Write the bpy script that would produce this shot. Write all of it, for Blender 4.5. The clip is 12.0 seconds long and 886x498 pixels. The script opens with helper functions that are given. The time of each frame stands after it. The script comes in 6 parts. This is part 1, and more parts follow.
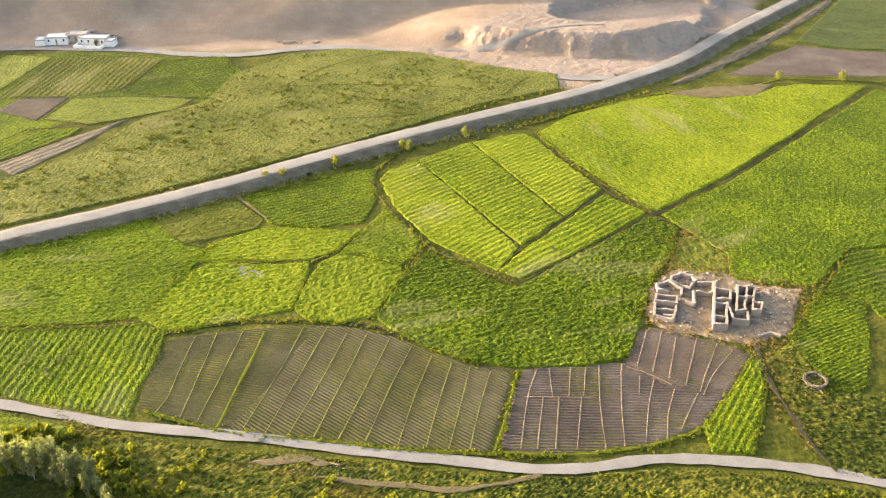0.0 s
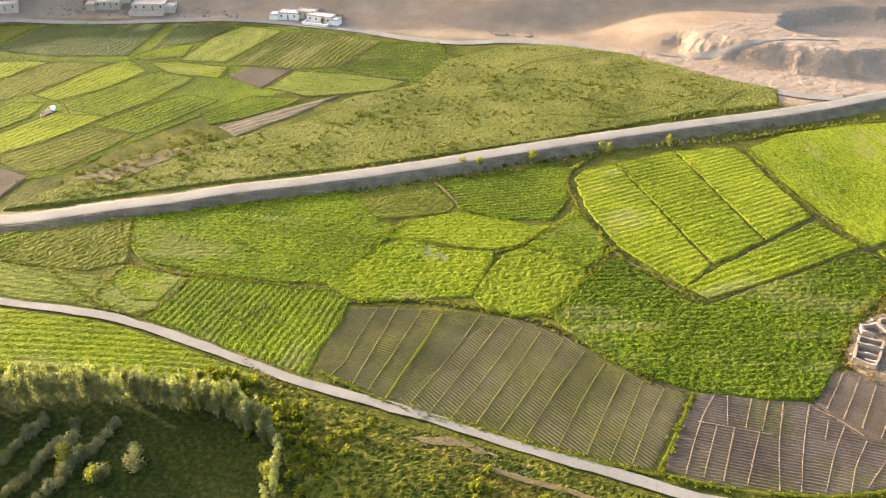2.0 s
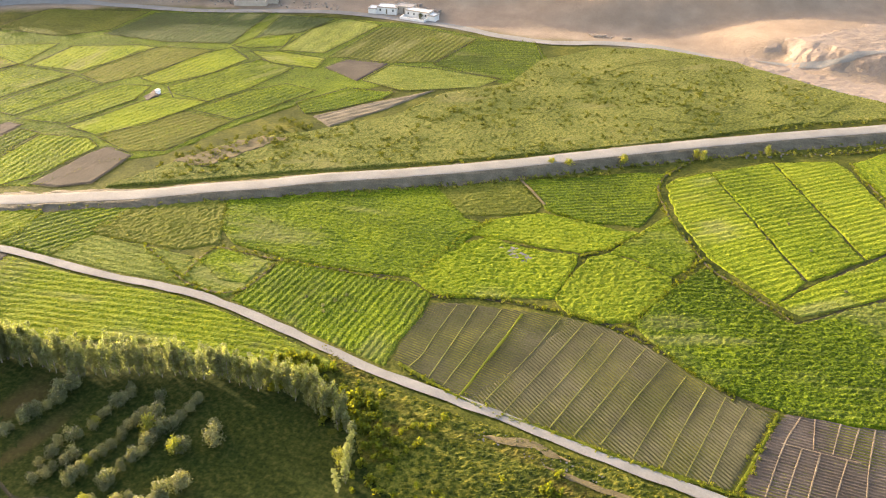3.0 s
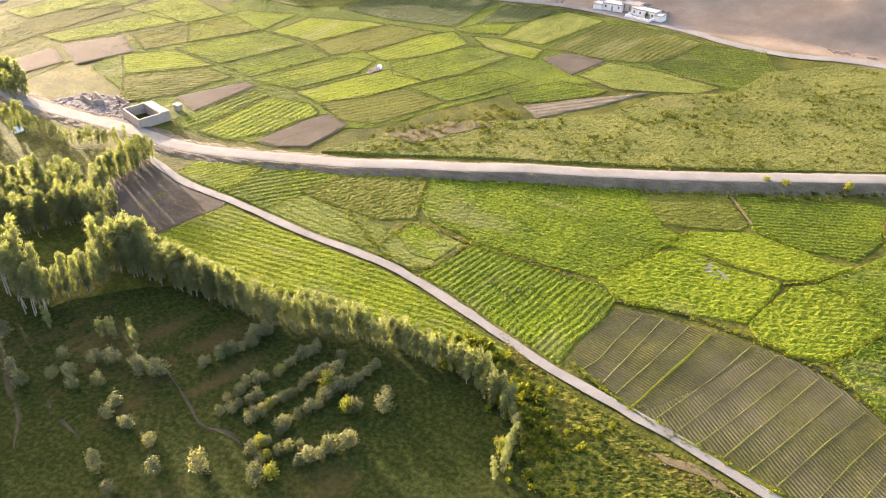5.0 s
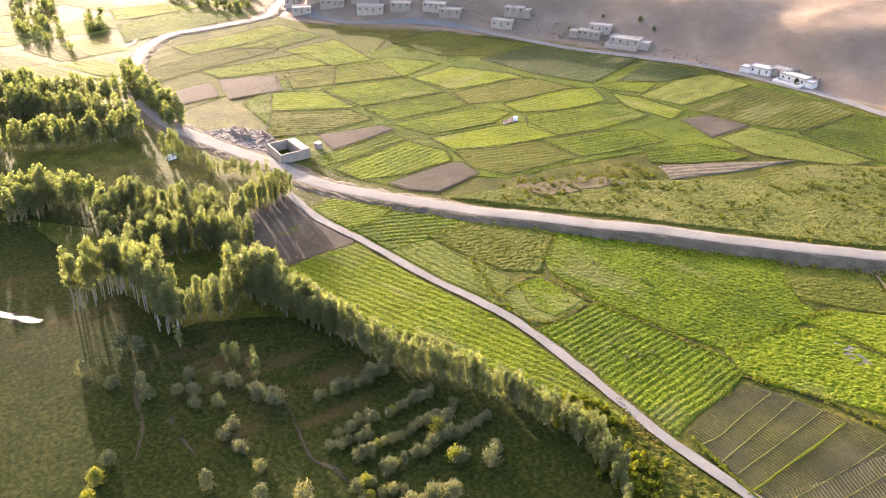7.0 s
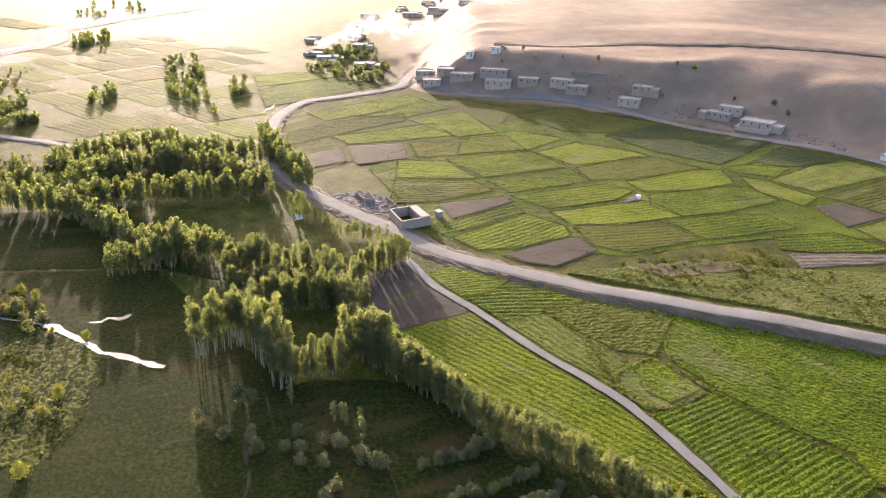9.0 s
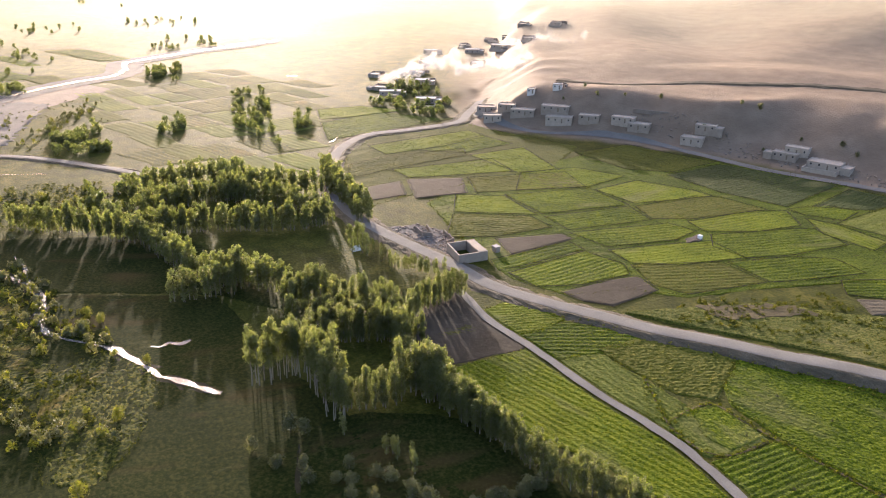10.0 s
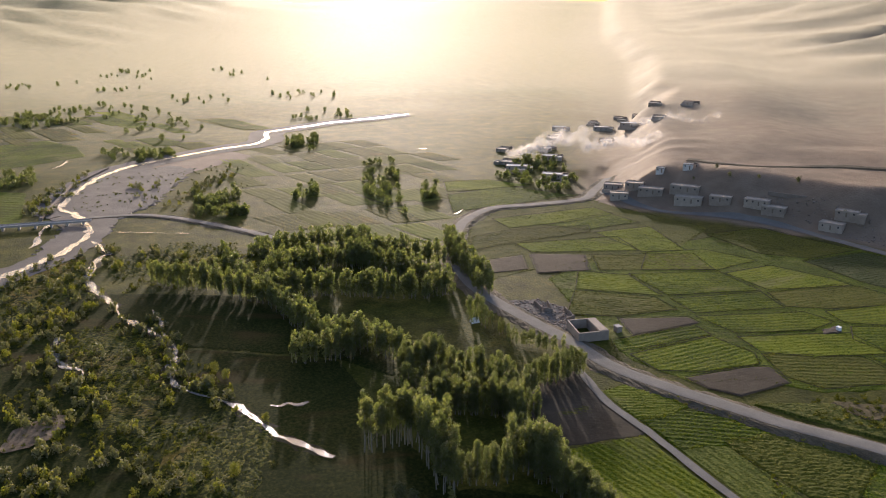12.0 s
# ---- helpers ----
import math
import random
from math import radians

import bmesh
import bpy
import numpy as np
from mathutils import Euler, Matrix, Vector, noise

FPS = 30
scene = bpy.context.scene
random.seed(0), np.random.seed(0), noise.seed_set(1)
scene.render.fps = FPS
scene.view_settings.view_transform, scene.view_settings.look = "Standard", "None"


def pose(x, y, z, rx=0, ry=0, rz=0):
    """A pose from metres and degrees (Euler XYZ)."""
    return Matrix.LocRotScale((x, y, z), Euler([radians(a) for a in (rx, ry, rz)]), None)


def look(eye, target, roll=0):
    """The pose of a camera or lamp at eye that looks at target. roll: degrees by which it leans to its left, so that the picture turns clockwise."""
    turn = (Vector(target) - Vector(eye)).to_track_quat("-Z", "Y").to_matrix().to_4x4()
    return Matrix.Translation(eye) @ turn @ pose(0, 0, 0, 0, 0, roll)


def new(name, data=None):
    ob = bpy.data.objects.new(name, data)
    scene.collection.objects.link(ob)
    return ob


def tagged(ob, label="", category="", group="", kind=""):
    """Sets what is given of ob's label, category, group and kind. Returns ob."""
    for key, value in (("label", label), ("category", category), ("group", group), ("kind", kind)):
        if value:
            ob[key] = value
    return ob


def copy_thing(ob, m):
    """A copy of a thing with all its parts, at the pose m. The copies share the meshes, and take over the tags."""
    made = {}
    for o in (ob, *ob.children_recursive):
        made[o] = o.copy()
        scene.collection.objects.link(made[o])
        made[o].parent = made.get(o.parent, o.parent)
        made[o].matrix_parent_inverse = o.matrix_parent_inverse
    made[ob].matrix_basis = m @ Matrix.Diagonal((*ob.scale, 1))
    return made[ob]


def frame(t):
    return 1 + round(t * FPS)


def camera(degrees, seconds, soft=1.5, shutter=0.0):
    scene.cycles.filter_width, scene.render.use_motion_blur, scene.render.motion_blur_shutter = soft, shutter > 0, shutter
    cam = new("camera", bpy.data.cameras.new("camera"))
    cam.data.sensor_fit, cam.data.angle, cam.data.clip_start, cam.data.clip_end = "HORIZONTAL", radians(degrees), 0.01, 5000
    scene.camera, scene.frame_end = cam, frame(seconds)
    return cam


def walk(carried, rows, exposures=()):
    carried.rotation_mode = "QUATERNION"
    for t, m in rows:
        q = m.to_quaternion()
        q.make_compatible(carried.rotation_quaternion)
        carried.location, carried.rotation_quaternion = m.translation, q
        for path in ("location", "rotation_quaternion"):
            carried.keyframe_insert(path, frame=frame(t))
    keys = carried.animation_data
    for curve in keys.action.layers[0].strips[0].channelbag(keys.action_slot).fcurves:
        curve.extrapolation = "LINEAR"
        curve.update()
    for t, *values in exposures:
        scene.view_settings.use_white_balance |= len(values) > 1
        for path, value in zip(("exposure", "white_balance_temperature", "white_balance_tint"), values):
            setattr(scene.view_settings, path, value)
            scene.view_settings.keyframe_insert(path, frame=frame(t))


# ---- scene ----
cam = camera(55.1, 12.0, soft=1.1)
PATH = [
    (0, 0.00, 0.00, 100.00, 58.54, -0.02, 0.00),
    (0.5, -0.05, 0.13, 99.80, 58.50, -0.04, 3.48),
    (1, -0.12, 0.24, 99.60, 58.45, 0.01, 7.39),
    (1.5, -0.20, 0.33, 99.41, 58.41, 0.03, 10.74),
    (2, -0.31, 0.40, 99.22, 58.37, 0.03, 14.47),
    (2.5, -0.43, 0.49, 99.01, 58.33, 0.00, 17.77),
    (3, -0.53, 0.57, 98.81, 58.29, 0.01, 21.05),
    (5, -0.75, 1.10, 98.18, 57.87, -0.09, 36.18),
    (5.5, -0.86, 1.26, 98.17, 58.02, -0.08, 39.33),
    (6, -1.02, 1.40, 98.16, 58.83, -0.08, 41.12),
    (6.5, -1.19, 1.52, 98.16, 60.01, -0.04, 43.63),
    (7, -1.37, 1.63, 98.14, 61.14, -0.05, 45.71),
    (9, -2.24, 1.77, 97.96, 65.91, 0.05, 54.20),
    (9.5, -2.41, 1.79, 97.92, 67.07, 0.08, 56.25),
    (10, -2.57, 1.81, 97.87, 68.23, 0.10, 58.31),
    (10.5, -2.70, 1.85, 97.84, 69.53, 0.10, 60.87),
    (11, -2.83, 1.93, 97.80, 70.70, 0.09, 63.09),
    (11.5, -2.97, 2.04, 97.76, 72.01, 0.08, 65.24),
    (12, -3.12, 2.16, 97.72, 73.17, 0.09, 66.93),
]
walk(cam, [(t, pose(x, y, z, rx, ry, rz)) for t, x, y, z, rx, ry, rz in PATH],
     exposures=[(0, 3.35, 7000, 18), (3, 3.3, 6980, 20), (5.5, 3.42, 6600, 27), (7, 3.27, 6400, 30), (9, 2.62, 6120, 29), (10.5, 1.97, 5990, 26), (12, 1.25, 5870, 24)])

# ---- light: a low warm evening sun ahead of the last view, and a clear hazy sky ----
SUN_YAW, SUN_UP = 71.5, 10.0
TO_SUN = Vector((-math.sin(radians(SUN_YAW)) * math.cos(radians(SUN_UP)), math.cos(radians(SUN_YAW)) * math.cos(radians(SUN_UP)), math.sin(radians(SUN_UP))))
world = bpy.data.worlds.new("world")
scene.world = world
world.use_nodes = True
sky = world.node_tree.nodes.new("ShaderNodeTexSky")
sky.sky_type, sky.sun_disc = "NISHITA", False
sky.sun_elevation, sky.sun_rotation = radians(SUN_UP), radians(-SUN_YAW)
sky.dust_density, sky.air_density = 5.0, 1.0
world.node_tree.links.new(sky.outputs[0], world.node_tree.nodes["Background"].inputs[0])
world.node_tree.nodes["Background"].inputs[1].default_value = 0.15
sun = new("sun", bpy.data.lights.new("sun", "SUN"))
sun.data.energy, sun.data.angle, sun.data.color = 3.1, radians(0.8), (1.0, 0.86, 0.62)
sun.matrix_world = look(TO_SUN * 300, (0, 0, 0))


# ---- noise and plan helpers ----
def hashed(i, j, seed):
    n = (i * 374761393 + j * 668265263 + seed * 974711) & 0x7FFFFFFF
    n = ((n ^ (n >> 13)) * 1274126177) & 0x7FFFFFFF
    return ((n ^ (n >> 16)) & 0xFFFF) / 65535.0


def vnoise(x, y, seed=0):
    """Smooth noise from 0 to 1 on arrays, one cell a metre."""
    x, y = np.asarray(x, float), np.asarray(y, float)
    i, j = np.floor(x).astype(np.int64), np.floor(y).astype(np.int64)
    u, v = x - i, y - j
    u, v = u * u * (3 - 2 * u), v * v * (3 - 2 * v)
    a, b = hashed(i, j, seed), hashed(i + 1, j, seed)
    c, d = hashed(i, j + 1, seed), hashed(i + 1, j + 1, seed)
    return (a * (1 - u) + b * u) * (1 - v) + (c * (1 - u) + d * u) * v


def fbm(x, y, size, octaves=3, seed=0):
    total, weight = 0.0, 0.0
    for o in range(octaves):
        k = 2.0 ** o
        total = total + vnoise(np.asarray(x) * k / size, np.asarray(y) * k / size, seed + 17 * o) / k
        weight += 1 / k
    return total / weight


def ramp(x, lo, hi):
    t = np.clip((np.asarray(x, float) - lo) / (hi - lo), 0, 1)
    return t * t * (3 - 2 * t)


def inside_by(x, y, pts):
    """How far the places lie inside a polygon: positive inside, negative outside."""
    p = np.array(pts, float)
    q = np.roll(p, -1, axis=0)
    best, odd = np.full(np.shape(x), 1e9), np.zeros(np.shape(x), bool)
    for (ax, ay), (bx, by) in zip(p, q):
        dx, dy = bx - ax, by - ay
        k = np.clip(((x - ax) * dx + (y - ay) * dy) / max(dx * dx + dy * dy, 1e-9), 0, 1)
        best = np.minimum(best, np.hypot(x - ax - k * dx, y - ay - k * dy))
        if dy:
            odd ^= ((ay > y) != (by > y)) & (x < dx * (y - ay) / dy + ax)
    return np.where(odd, best, -best)


def from_line(x, y, pts):
    """The distance of the places from a chain of segments."""
    best = np.full(np.shape(x), 1e9)
    for (ax, ay), (bx, by) in zip(pts[:-1], pts[1:]):
        dx, dy = bx - ax, by - ay
        k = np.clip(((x - ax) * dx + (y - ay) * dy) / max(dx * dx + dy * dy, 1e-9), 0, 1)
        best = np.minimum(best, np.hypot(x - ax - k * dx, y - ay - k * dy))
    return best


def smooth_line(pts, step):
    """A gently curved chain of places through the given ones, one every step metres."""
    p = np.array([pts[0], *pts, pts[-1]], float)
    p[0], p[-1] = 2 * p[1] - p[2], 2 * p[-2] - p[-3]
    out = []
    for a, b, c, d in zip(p[:-3], p[1:-2], p[2:-1], p[3:]):
        n = max(1, int(np.linalg.norm(c - b) / step))
        for t in np.arange(n) / n:
            out.append(0.5 * (2 * b + (c - a) * t + (2 * a - 5 * b + 4 * c - d) * t ** 2 + (3 * b - a - 3 * c + d) * t ** 3))
    return np.array([*out, p[-2]])


# ---- the lie of the land: a flat valley floor, a bench of dry hills beyond the village road, higher hills behind ----
FOOT_X = [-5000, -1600, -1000, -600, -450, -345, -312, -241, -160, -100, -40, 0, 45, 90, 150, 400, 900]
FOOT_Y = [3300, 1050, 700, 420, 300, 226, 250, 288, 308, 305, 314, 332, 352, 380, 450, 740, 1300]
DRY_Y = [3300, 1050, 700, 420, 300, 226, 250, 288, 308, 305, 307, 288, 268, 298, 395, 700, 1300]


MOUND = [(-70, 330), (-30, 314), (3, 304), (20, 296.5), (46, 291.5), (65, 292), (80, 296.5), (97, 309), (112, 332), (130, 385), (60, 410), (0, 400), (-70, 390)]
PIT = [(40, 322), (52, 315), (68, 313.5), (88, 315), (104, 321), (118, 342), (112, 366), (70, 360), (44, 344)]


def crests(x, y, wide, long, seed):
    """Winding ridges that run across the light: 1 on a crest, 0 in a hollow."""
    u, v = -0.95 * x + 0.32 * y, 0.32 * x + 0.95 * y
    return 1 - np.abs(2 * (0.7 * vnoise(u / wide, v / long, seed) + 0.3 * vnoise(u * 2.3 / wide, v * 2.3 / long, seed + 5)) - 1)


def height(x, y):
    x, y = np.asarray(x, float), np.asarray(y, float)
    s = (y - np.interp(x, FOOT_X, FOOT_Y)) * 0.85
    hump = fbm(x, y, 110, 2, 5)
    lobe = s - 34 * (fbm(x, y, 52, 2, 14) - 0.42) * ramp(s, 2, 22)
    z = 16.5 * ramp(lobe, 4, 40) * (0.72 + 0.4 * hump) + 1.6 * ramp(s, 1, 14) + 3 * ramp(s, 40, 110)
    z = z - 7 * ramp(s, 95, 170)
    z = z + ramp(s, 150, 420) * 30 * crests(x, y, 210, 420, 9) ** 1.3 + ramp(s, 320, 1150) * (95 + 105 * crests(x, y, 330, 620, 19))
    west = ramp(-y - 160 - 0.35 * (x + 900), 0, 500) * ramp(-x, 500, 1100) * 75 * crests(x, y, 260, 420, 12)
    gully = ramp(s, 8, 40) * (1 - ramp(s, 40, 70)) * 3.5 * (crests(x, y, 46, 110, 15) - 0.5)
    rough = ramp(s, 6, 60) * (0.5 * (fbm(x, y, 22, 3, 16) - 0.5) + 0.5 * (fbm(x, y, 5, 2, 17) - 0.5))
    r = np.hypot(x, y)
    rim = ramp(r, 1900, 4200) * 60 * (0.45 + 0.7 * fbm(x, y, 700, 3, 22))
    dug = ramp(inside_by(x, y, MOUND) + 4.5 * (fbm(x, y, 7, 3, 25) - 0.5), 0.5, 11) * 7.0 * ramp(x, -48, 22)
    pit = ramp(inside_by(x, y, PIT) + 5 * (fbm(x, y, 8, 2, 26) - 0.5), 0, 7) * 4.5
    return z + west + gully + rough + rim + dug - pit


# ---- materials ----
def material(name, ramp_colours, scale, rough=0.9, tight=0.44, passing=(1.45, 1.3, 0.5), bump=0.0, bump_scale=None, fine=None, glow=0.0, spec=0.3, spread=0.0, sheen=0.0, sheen_tint=(1.0, 0.93, 0.72), broad=0.55):
    """A surface whose colour wanders between the given ones at two scales; glow: the share of light that comes through leaves."""
    mat = bpy.data.materials.new(name)
    mat.use_nodes = True
    nt = mat.node_tree
    out, bsdf = nt.nodes["Material Output"], nt.nodes["Principled BSDF"]
    geo = nt.nodes.new("ShaderNodeNewGeometry")
    n1 = nt.nodes.new("ShaderNodeTexNoise")
    n1.inputs["Scale"].default_value, n1.inputs["Detail"].default_value, n1.inputs["Roughness"].default_value = scale, 4, 0.65
    n2 = nt.nodes.new("ShaderNodeTexNoise")
    n2.inputs["Scale"].default_value, n2.inputs["Detail"].default_value, n2.inputs["Roughness"].default_value = fine or scale * 14, 5, 0.7
    nt.links.new(geo.outputs["Position"], n1.inputs["Vector"])
    nt.links.new(geo.outputs["Position"], n2.inputs["Vector"])
    mix = nt.nodes.new("ShaderNodeMath")
    mix.operation = "MULTIPLY_ADD"
    mix.inputs[1].default_value = broad
    nt.links.new(n1.outputs["Fac"], mix.inputs[0])
    half = nt.nodes.new("ShaderNodeMath")
    half.operation = "MULTIPLY"
    half.inputs[1].default_value = 1 - broad
    nt.links.new(n2.outputs["Fac"], half.inputs[0])
    nt.links.new(half.outputs[0], mix.inputs[2])
    last = mix.outputs[0]
    if spread:
        info = nt.nodes.new("ShaderNodeObjectInfo")
        add = nt.nodes.new("ShaderNodeMath")
        add.operation = "MULTIPLY_ADD"
        add.inputs[1].default_value = spread
        nt.links.new(info.outputs["Random"], add.inputs[0])
        nt.links.new(last, add.inputs[2])
        off = nt.nodes.new("ShaderNodeMath")
        off.operation = "SUBTRACT"
        off.inputs[1].default_value = spread / 2
        nt.links.new(add.outputs[0], off.inputs[0])
        last = off.outputs[0]
    cr = nt.nodes.new("ShaderNodeValToRGB")
    els = cr.color_ramp.elements
    while len(els) < len(ramp_colours):
        els.new(0.5)
    for k, (el, c) in enumerate(zip(els, ramp_colours)):
        el.position = 0.5 - tight / 2 + tight * k / max(1, len(ramp_colours) - 1)
        el.color = (*c, 1)
    nt.links.new(last, cr.inputs[0])
    nt.links.new(cr.outputs[0], bsdf.inputs["Base Color"])
    bsdf.inputs["Roughness"].default_value = rough
    bsdf.inputs["Specular IOR Level"].default_value = spec
    if sheen:
        bsdf.inputs["Sheen Weight"].default_value = sheen
        bsdf.inputs["Sheen Roughness"].default_value = 0.45
        bsdf.inputs["Sheen Tint"].default_value = (*sheen_tint, 1)
    if bump:
        n3 = nt.nodes.new("ShaderNodeTexNoise")
        n3.inputs["Scale"].default_value, n3.inputs["Detail"].default_value = bump_scale or scale * 8, 6
        nt.links.new(geo.outputs["Position"], n3.inputs["Vector"])
        b = nt.nodes.new("ShaderNodeBump")
        b.inputs["Strength"].default_value, b.inputs["Distance"].default_value = 1.0, bump
        nt.links.new(n3.outputs["Fac"], b.inputs["Height"])
        nt.links.new(b.outputs[0], bsdf.inputs["Normal"])
    if glow:
        tr = nt.nodes.new("ShaderNodeBsdfTranslucent")
        warm = nt.nodes.new("ShaderNodeMix")
        warm.data_type, warm.blend_type = "RGBA", "MULTIPLY"
        warm.inputs[0].default_value = 1.0
        warm.inputs[7].default_value = (*passing, 1)
        nt.links.new(cr.outputs[0], warm.inputs[6])
        nt.links.new(warm.outputs[2], tr.inputs[0])
        mx = nt.nodes.new("ShaderNodeMixShader")
        mx.inputs[0].default_value = glow
        nt.links.new(bsdf.outputs[0], mx.inputs[1])
        nt.links.new(tr.outputs[0], mx.inputs[2])
        nt.links.new(mx.outputs[0], out.inputs[0])
    return mat


WEEDS = material("weeds", [(0.018, 0.025, 0.004), (0.045, 0.052, 0.008), (0.1, 0.094, 0.017)], 0.1, rough=0.8, tight=0.28, bump=0.3, bump_scale=1.2, fine=1.1, glow=0.25, spec=0.05)
DRY = material("dry_earth", [(0.105, 0.082, 0.064), (0.155, 0.124, 0.098), (0.215, 0.175, 0.14)], 0.03, bump=0.35, bump_scale=0.35, fine=0.9, spec=0.08)
GRAVEL = material("gravel", [(0.068, 0.064, 0.06), (0.1, 0.094, 0.088), (0.15, 0.138, 0.126)], 0.08, bump=0.15, bump_scale=2, fine=2, spec=0.08)
SOIL = material("tilled_soil", [(0.033, 0.027, 0.021), (0.056, 0.046, 0.037), (0.088, 0.074, 0.062)], 0.07, tight=0.3, bump=0.05, bump_scale=6, fine=3, spec=0.08)
GREYSOIL = material("grey_soil", [(0.02, 0.02, 0.01), (0.037, 0.0365, 0.019), (0.062, 0.058, 0.033)], 0.07, tight=0.3, bump=0.05, bump_scale=6, fine=3, spec=0.08)
DRYRIDGE = material("dry_ridge", [(0.07, 0.053, 0.034), (0.12, 0.092, 0.06), (0.18, 0.142, 0.096)], 0.5, tight=0.26, bump=0.1, bump_scale=4, fine=4, spec=0.08)
ROADTOP = material("road_dust", [(0.086, 0.084, 0.077), (0.125, 0.122, 0.113), (0.172, 0.167, 0.156)], 0.12, bump=0.03, bump_scale=8, fine=3, spec=0.08)
BANK = material("road_bank", [(0.042, 0.036, 0.024), (0.078, 0.067, 0.046), (0.13, 0.112, 0.08)], 0.25, bump=0.3, bump_scale=2, fine=4, spec=0.08)
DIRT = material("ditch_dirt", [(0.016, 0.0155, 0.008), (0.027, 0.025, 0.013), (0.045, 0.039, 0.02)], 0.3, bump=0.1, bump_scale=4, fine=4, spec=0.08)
PATHDIRT = material("path_earth", [(0.0465, 0.0372, 0.0163), (0.0744, 0.0605, 0.0303), (0.107, 0.0887, 0.0512)], 0.3, bump=0.1, bump_scale=4, fine=4, spec=0.08)
# Tilled soil made darker; by the grove it stands for the poplars' shadow.
DIMSOIL = material("dimmed_soil", [(0.026, 0.023, 0.017), (0.042, 0.036, 0.027), (0.062, 0.053, 0.041)], 0.07, tight=0.3, bump=0.05, bump_scale=6, fine=3, spec=0.05)
RIDGE = material("ridge_grass", [(0.085, 0.09, 0.016), (0.125, 0.125, 0.025), (0.175, 0.16, 0.04)], 0.4, bump=0.1, bump_scale=4, fine=4, glow=0.25)
STRAW = material("dry_grass", [(0.085, 0.062, 0.014), (0.13, 0.092, 0.022), (0.185, 0.135, 0.045)], 0.4, bump=0.1, bump_scale=4, fine=4, glow=0.25)
EDGEWEED = material("edge_weeds", [(0.035, 0.045, 0.008), (0.068, 0.08, 0.012), (0.115, 0.12, 0.02)], 0.2, tight=0.3, fine=2, glow=0.35, spec=0.05)
FRESH = material("fresh_weeds", [(0.055, 0.075, 0.008), (0.09, 0.11, 0.012), (0.14, 0.15, 0.024)], 0.3, fine=2, glow=0.45, spec=0.05)


def crop_material(name, ramp_colours, soil=(0.03, 0.034, 0.008), pale=(0.21, 0.205, 0.08), furrow=0.4, fine=1.8, glow=0.45, spread=0.14, rough=0.85, spec=0.06, sheen=0.025):
    """A leafy canopy in rows: soil shows in the furrows, the crop turns pale where it grows thin, leaves have a waxy gloss."""
    # The faint sheen stands in for haze over the fields.
    mat = material(name, ramp_colours, 0.035, rough=rough, tight=0.2, bump=0.05, bump_scale=7, fine=fine, glow=glow, spec=spec, spread=spread, broad=0.3, sheen=sheen, sheen_tint=(1.0, 0.95, 0.8))
    nt = mat.node_tree
    bsdf = nt.nodes["Principled BSDF"]
    colour = bsdf.inputs["Base Color"].links[0].from_socket
    users = [k.to_socket for k in colour.links]
    for attribute, tone, amount in (("thin", pale, 0.5), ("furrow", soil, furrow)):
        at = nt.nodes.new("ShaderNodeAttribute")
        at.attribute_name = attribute
        share = nt.nodes.new("ShaderNodeMath")
        share.operation = "MULTIPLY"
        share.inputs[1].default_value = amount
        nt.links.new(at.outputs["Fac"], share.inputs[0])
        mx = nt.nodes.new("ShaderNodeMix")
        mx.data_type = "RGBA"
        mx.inputs[7].default_value = (*tone, 1)
        nt.links.new(share.outputs[0], mx.inputs[0])
        nt.links.new(colour, mx.inputs[6])
        colour = mx.outputs[2]
    for socket in users:
        nt.links.new(colour, socket)
    return mat


# Darkest ramp tones are lowered to hold the shadow between plants as well.
CROP = {
    "bright": crop_material("bright_crop", [(0.042, 0.074, 0.003), (0.118, 0.168, 0.005), (0.2, 0.24, 0.014)]),
    "green": crop_material("green_crop", [(0.03, 0.054, 0.002), (0.09, 0.134, 0.005), (0.17, 0.206, 0.012)]),
    "olive": crop_material("olive_crop", [(0.045, 0.06, 0.007), (0.088, 0.105, 0.012), (0.14, 0.148, 0.024)]),
    "pale": crop_material("pale_crop", [(0.095, 0.125, 0.018), (0.155, 0.185, 0.032), (0.22, 0.24, 0.06)]),
    "meadow": crop_material("wild_meadow", [(0.042, 0.058, 0.008), (0.105, 0.12, 0.02), (0.19, 0.185, 0.048)], pale=(0.19, 0.17, 0.065), furrow=0.2, glow=0.4, spread=0),
    "weedy": crop_material("rank_weeds", [(0.012, 0.022, 0.003), (0.056, 0.07, 0.008), (0.16, 0.15, 0.022)], pale=(0.2, 0.125, 0.03), furrow=0.2, fine=1.0, glow=0.4, spread=0),
    # A deep green; on the patchwork plots it also holds the hill's shadow.
    "deep": crop_material("deep_crop", [(0.018, 0.032, 0.008), (0.033, 0.054, 0.012), (0.055, 0.077, 0.018)], furrow=0.3, glow=0.3, spread=0),
    # Grass greens lowered: the shade over orchard and pasture is in this colour.
    "grass": crop_material("shade_dark_grass", [(0.012, 0.02, 0.004), (0.024, 0.034, 0.007), (0.048, 0.053, 0.014)], pale=(0.085, 0.058, 0.026), furrow=0.1, fine=1.1, glow=0.4, spread=0, rough=0.9, spec=0.04, sheen=0),
}
MUD = material("mud_brick", [(0.135, 0.11, 0.088), (0.185, 0.155, 0.128), (0.235, 0.205, 0.174)], 0.6, bump=0.06, bump_scale=5, fine=6, spec=0.08)
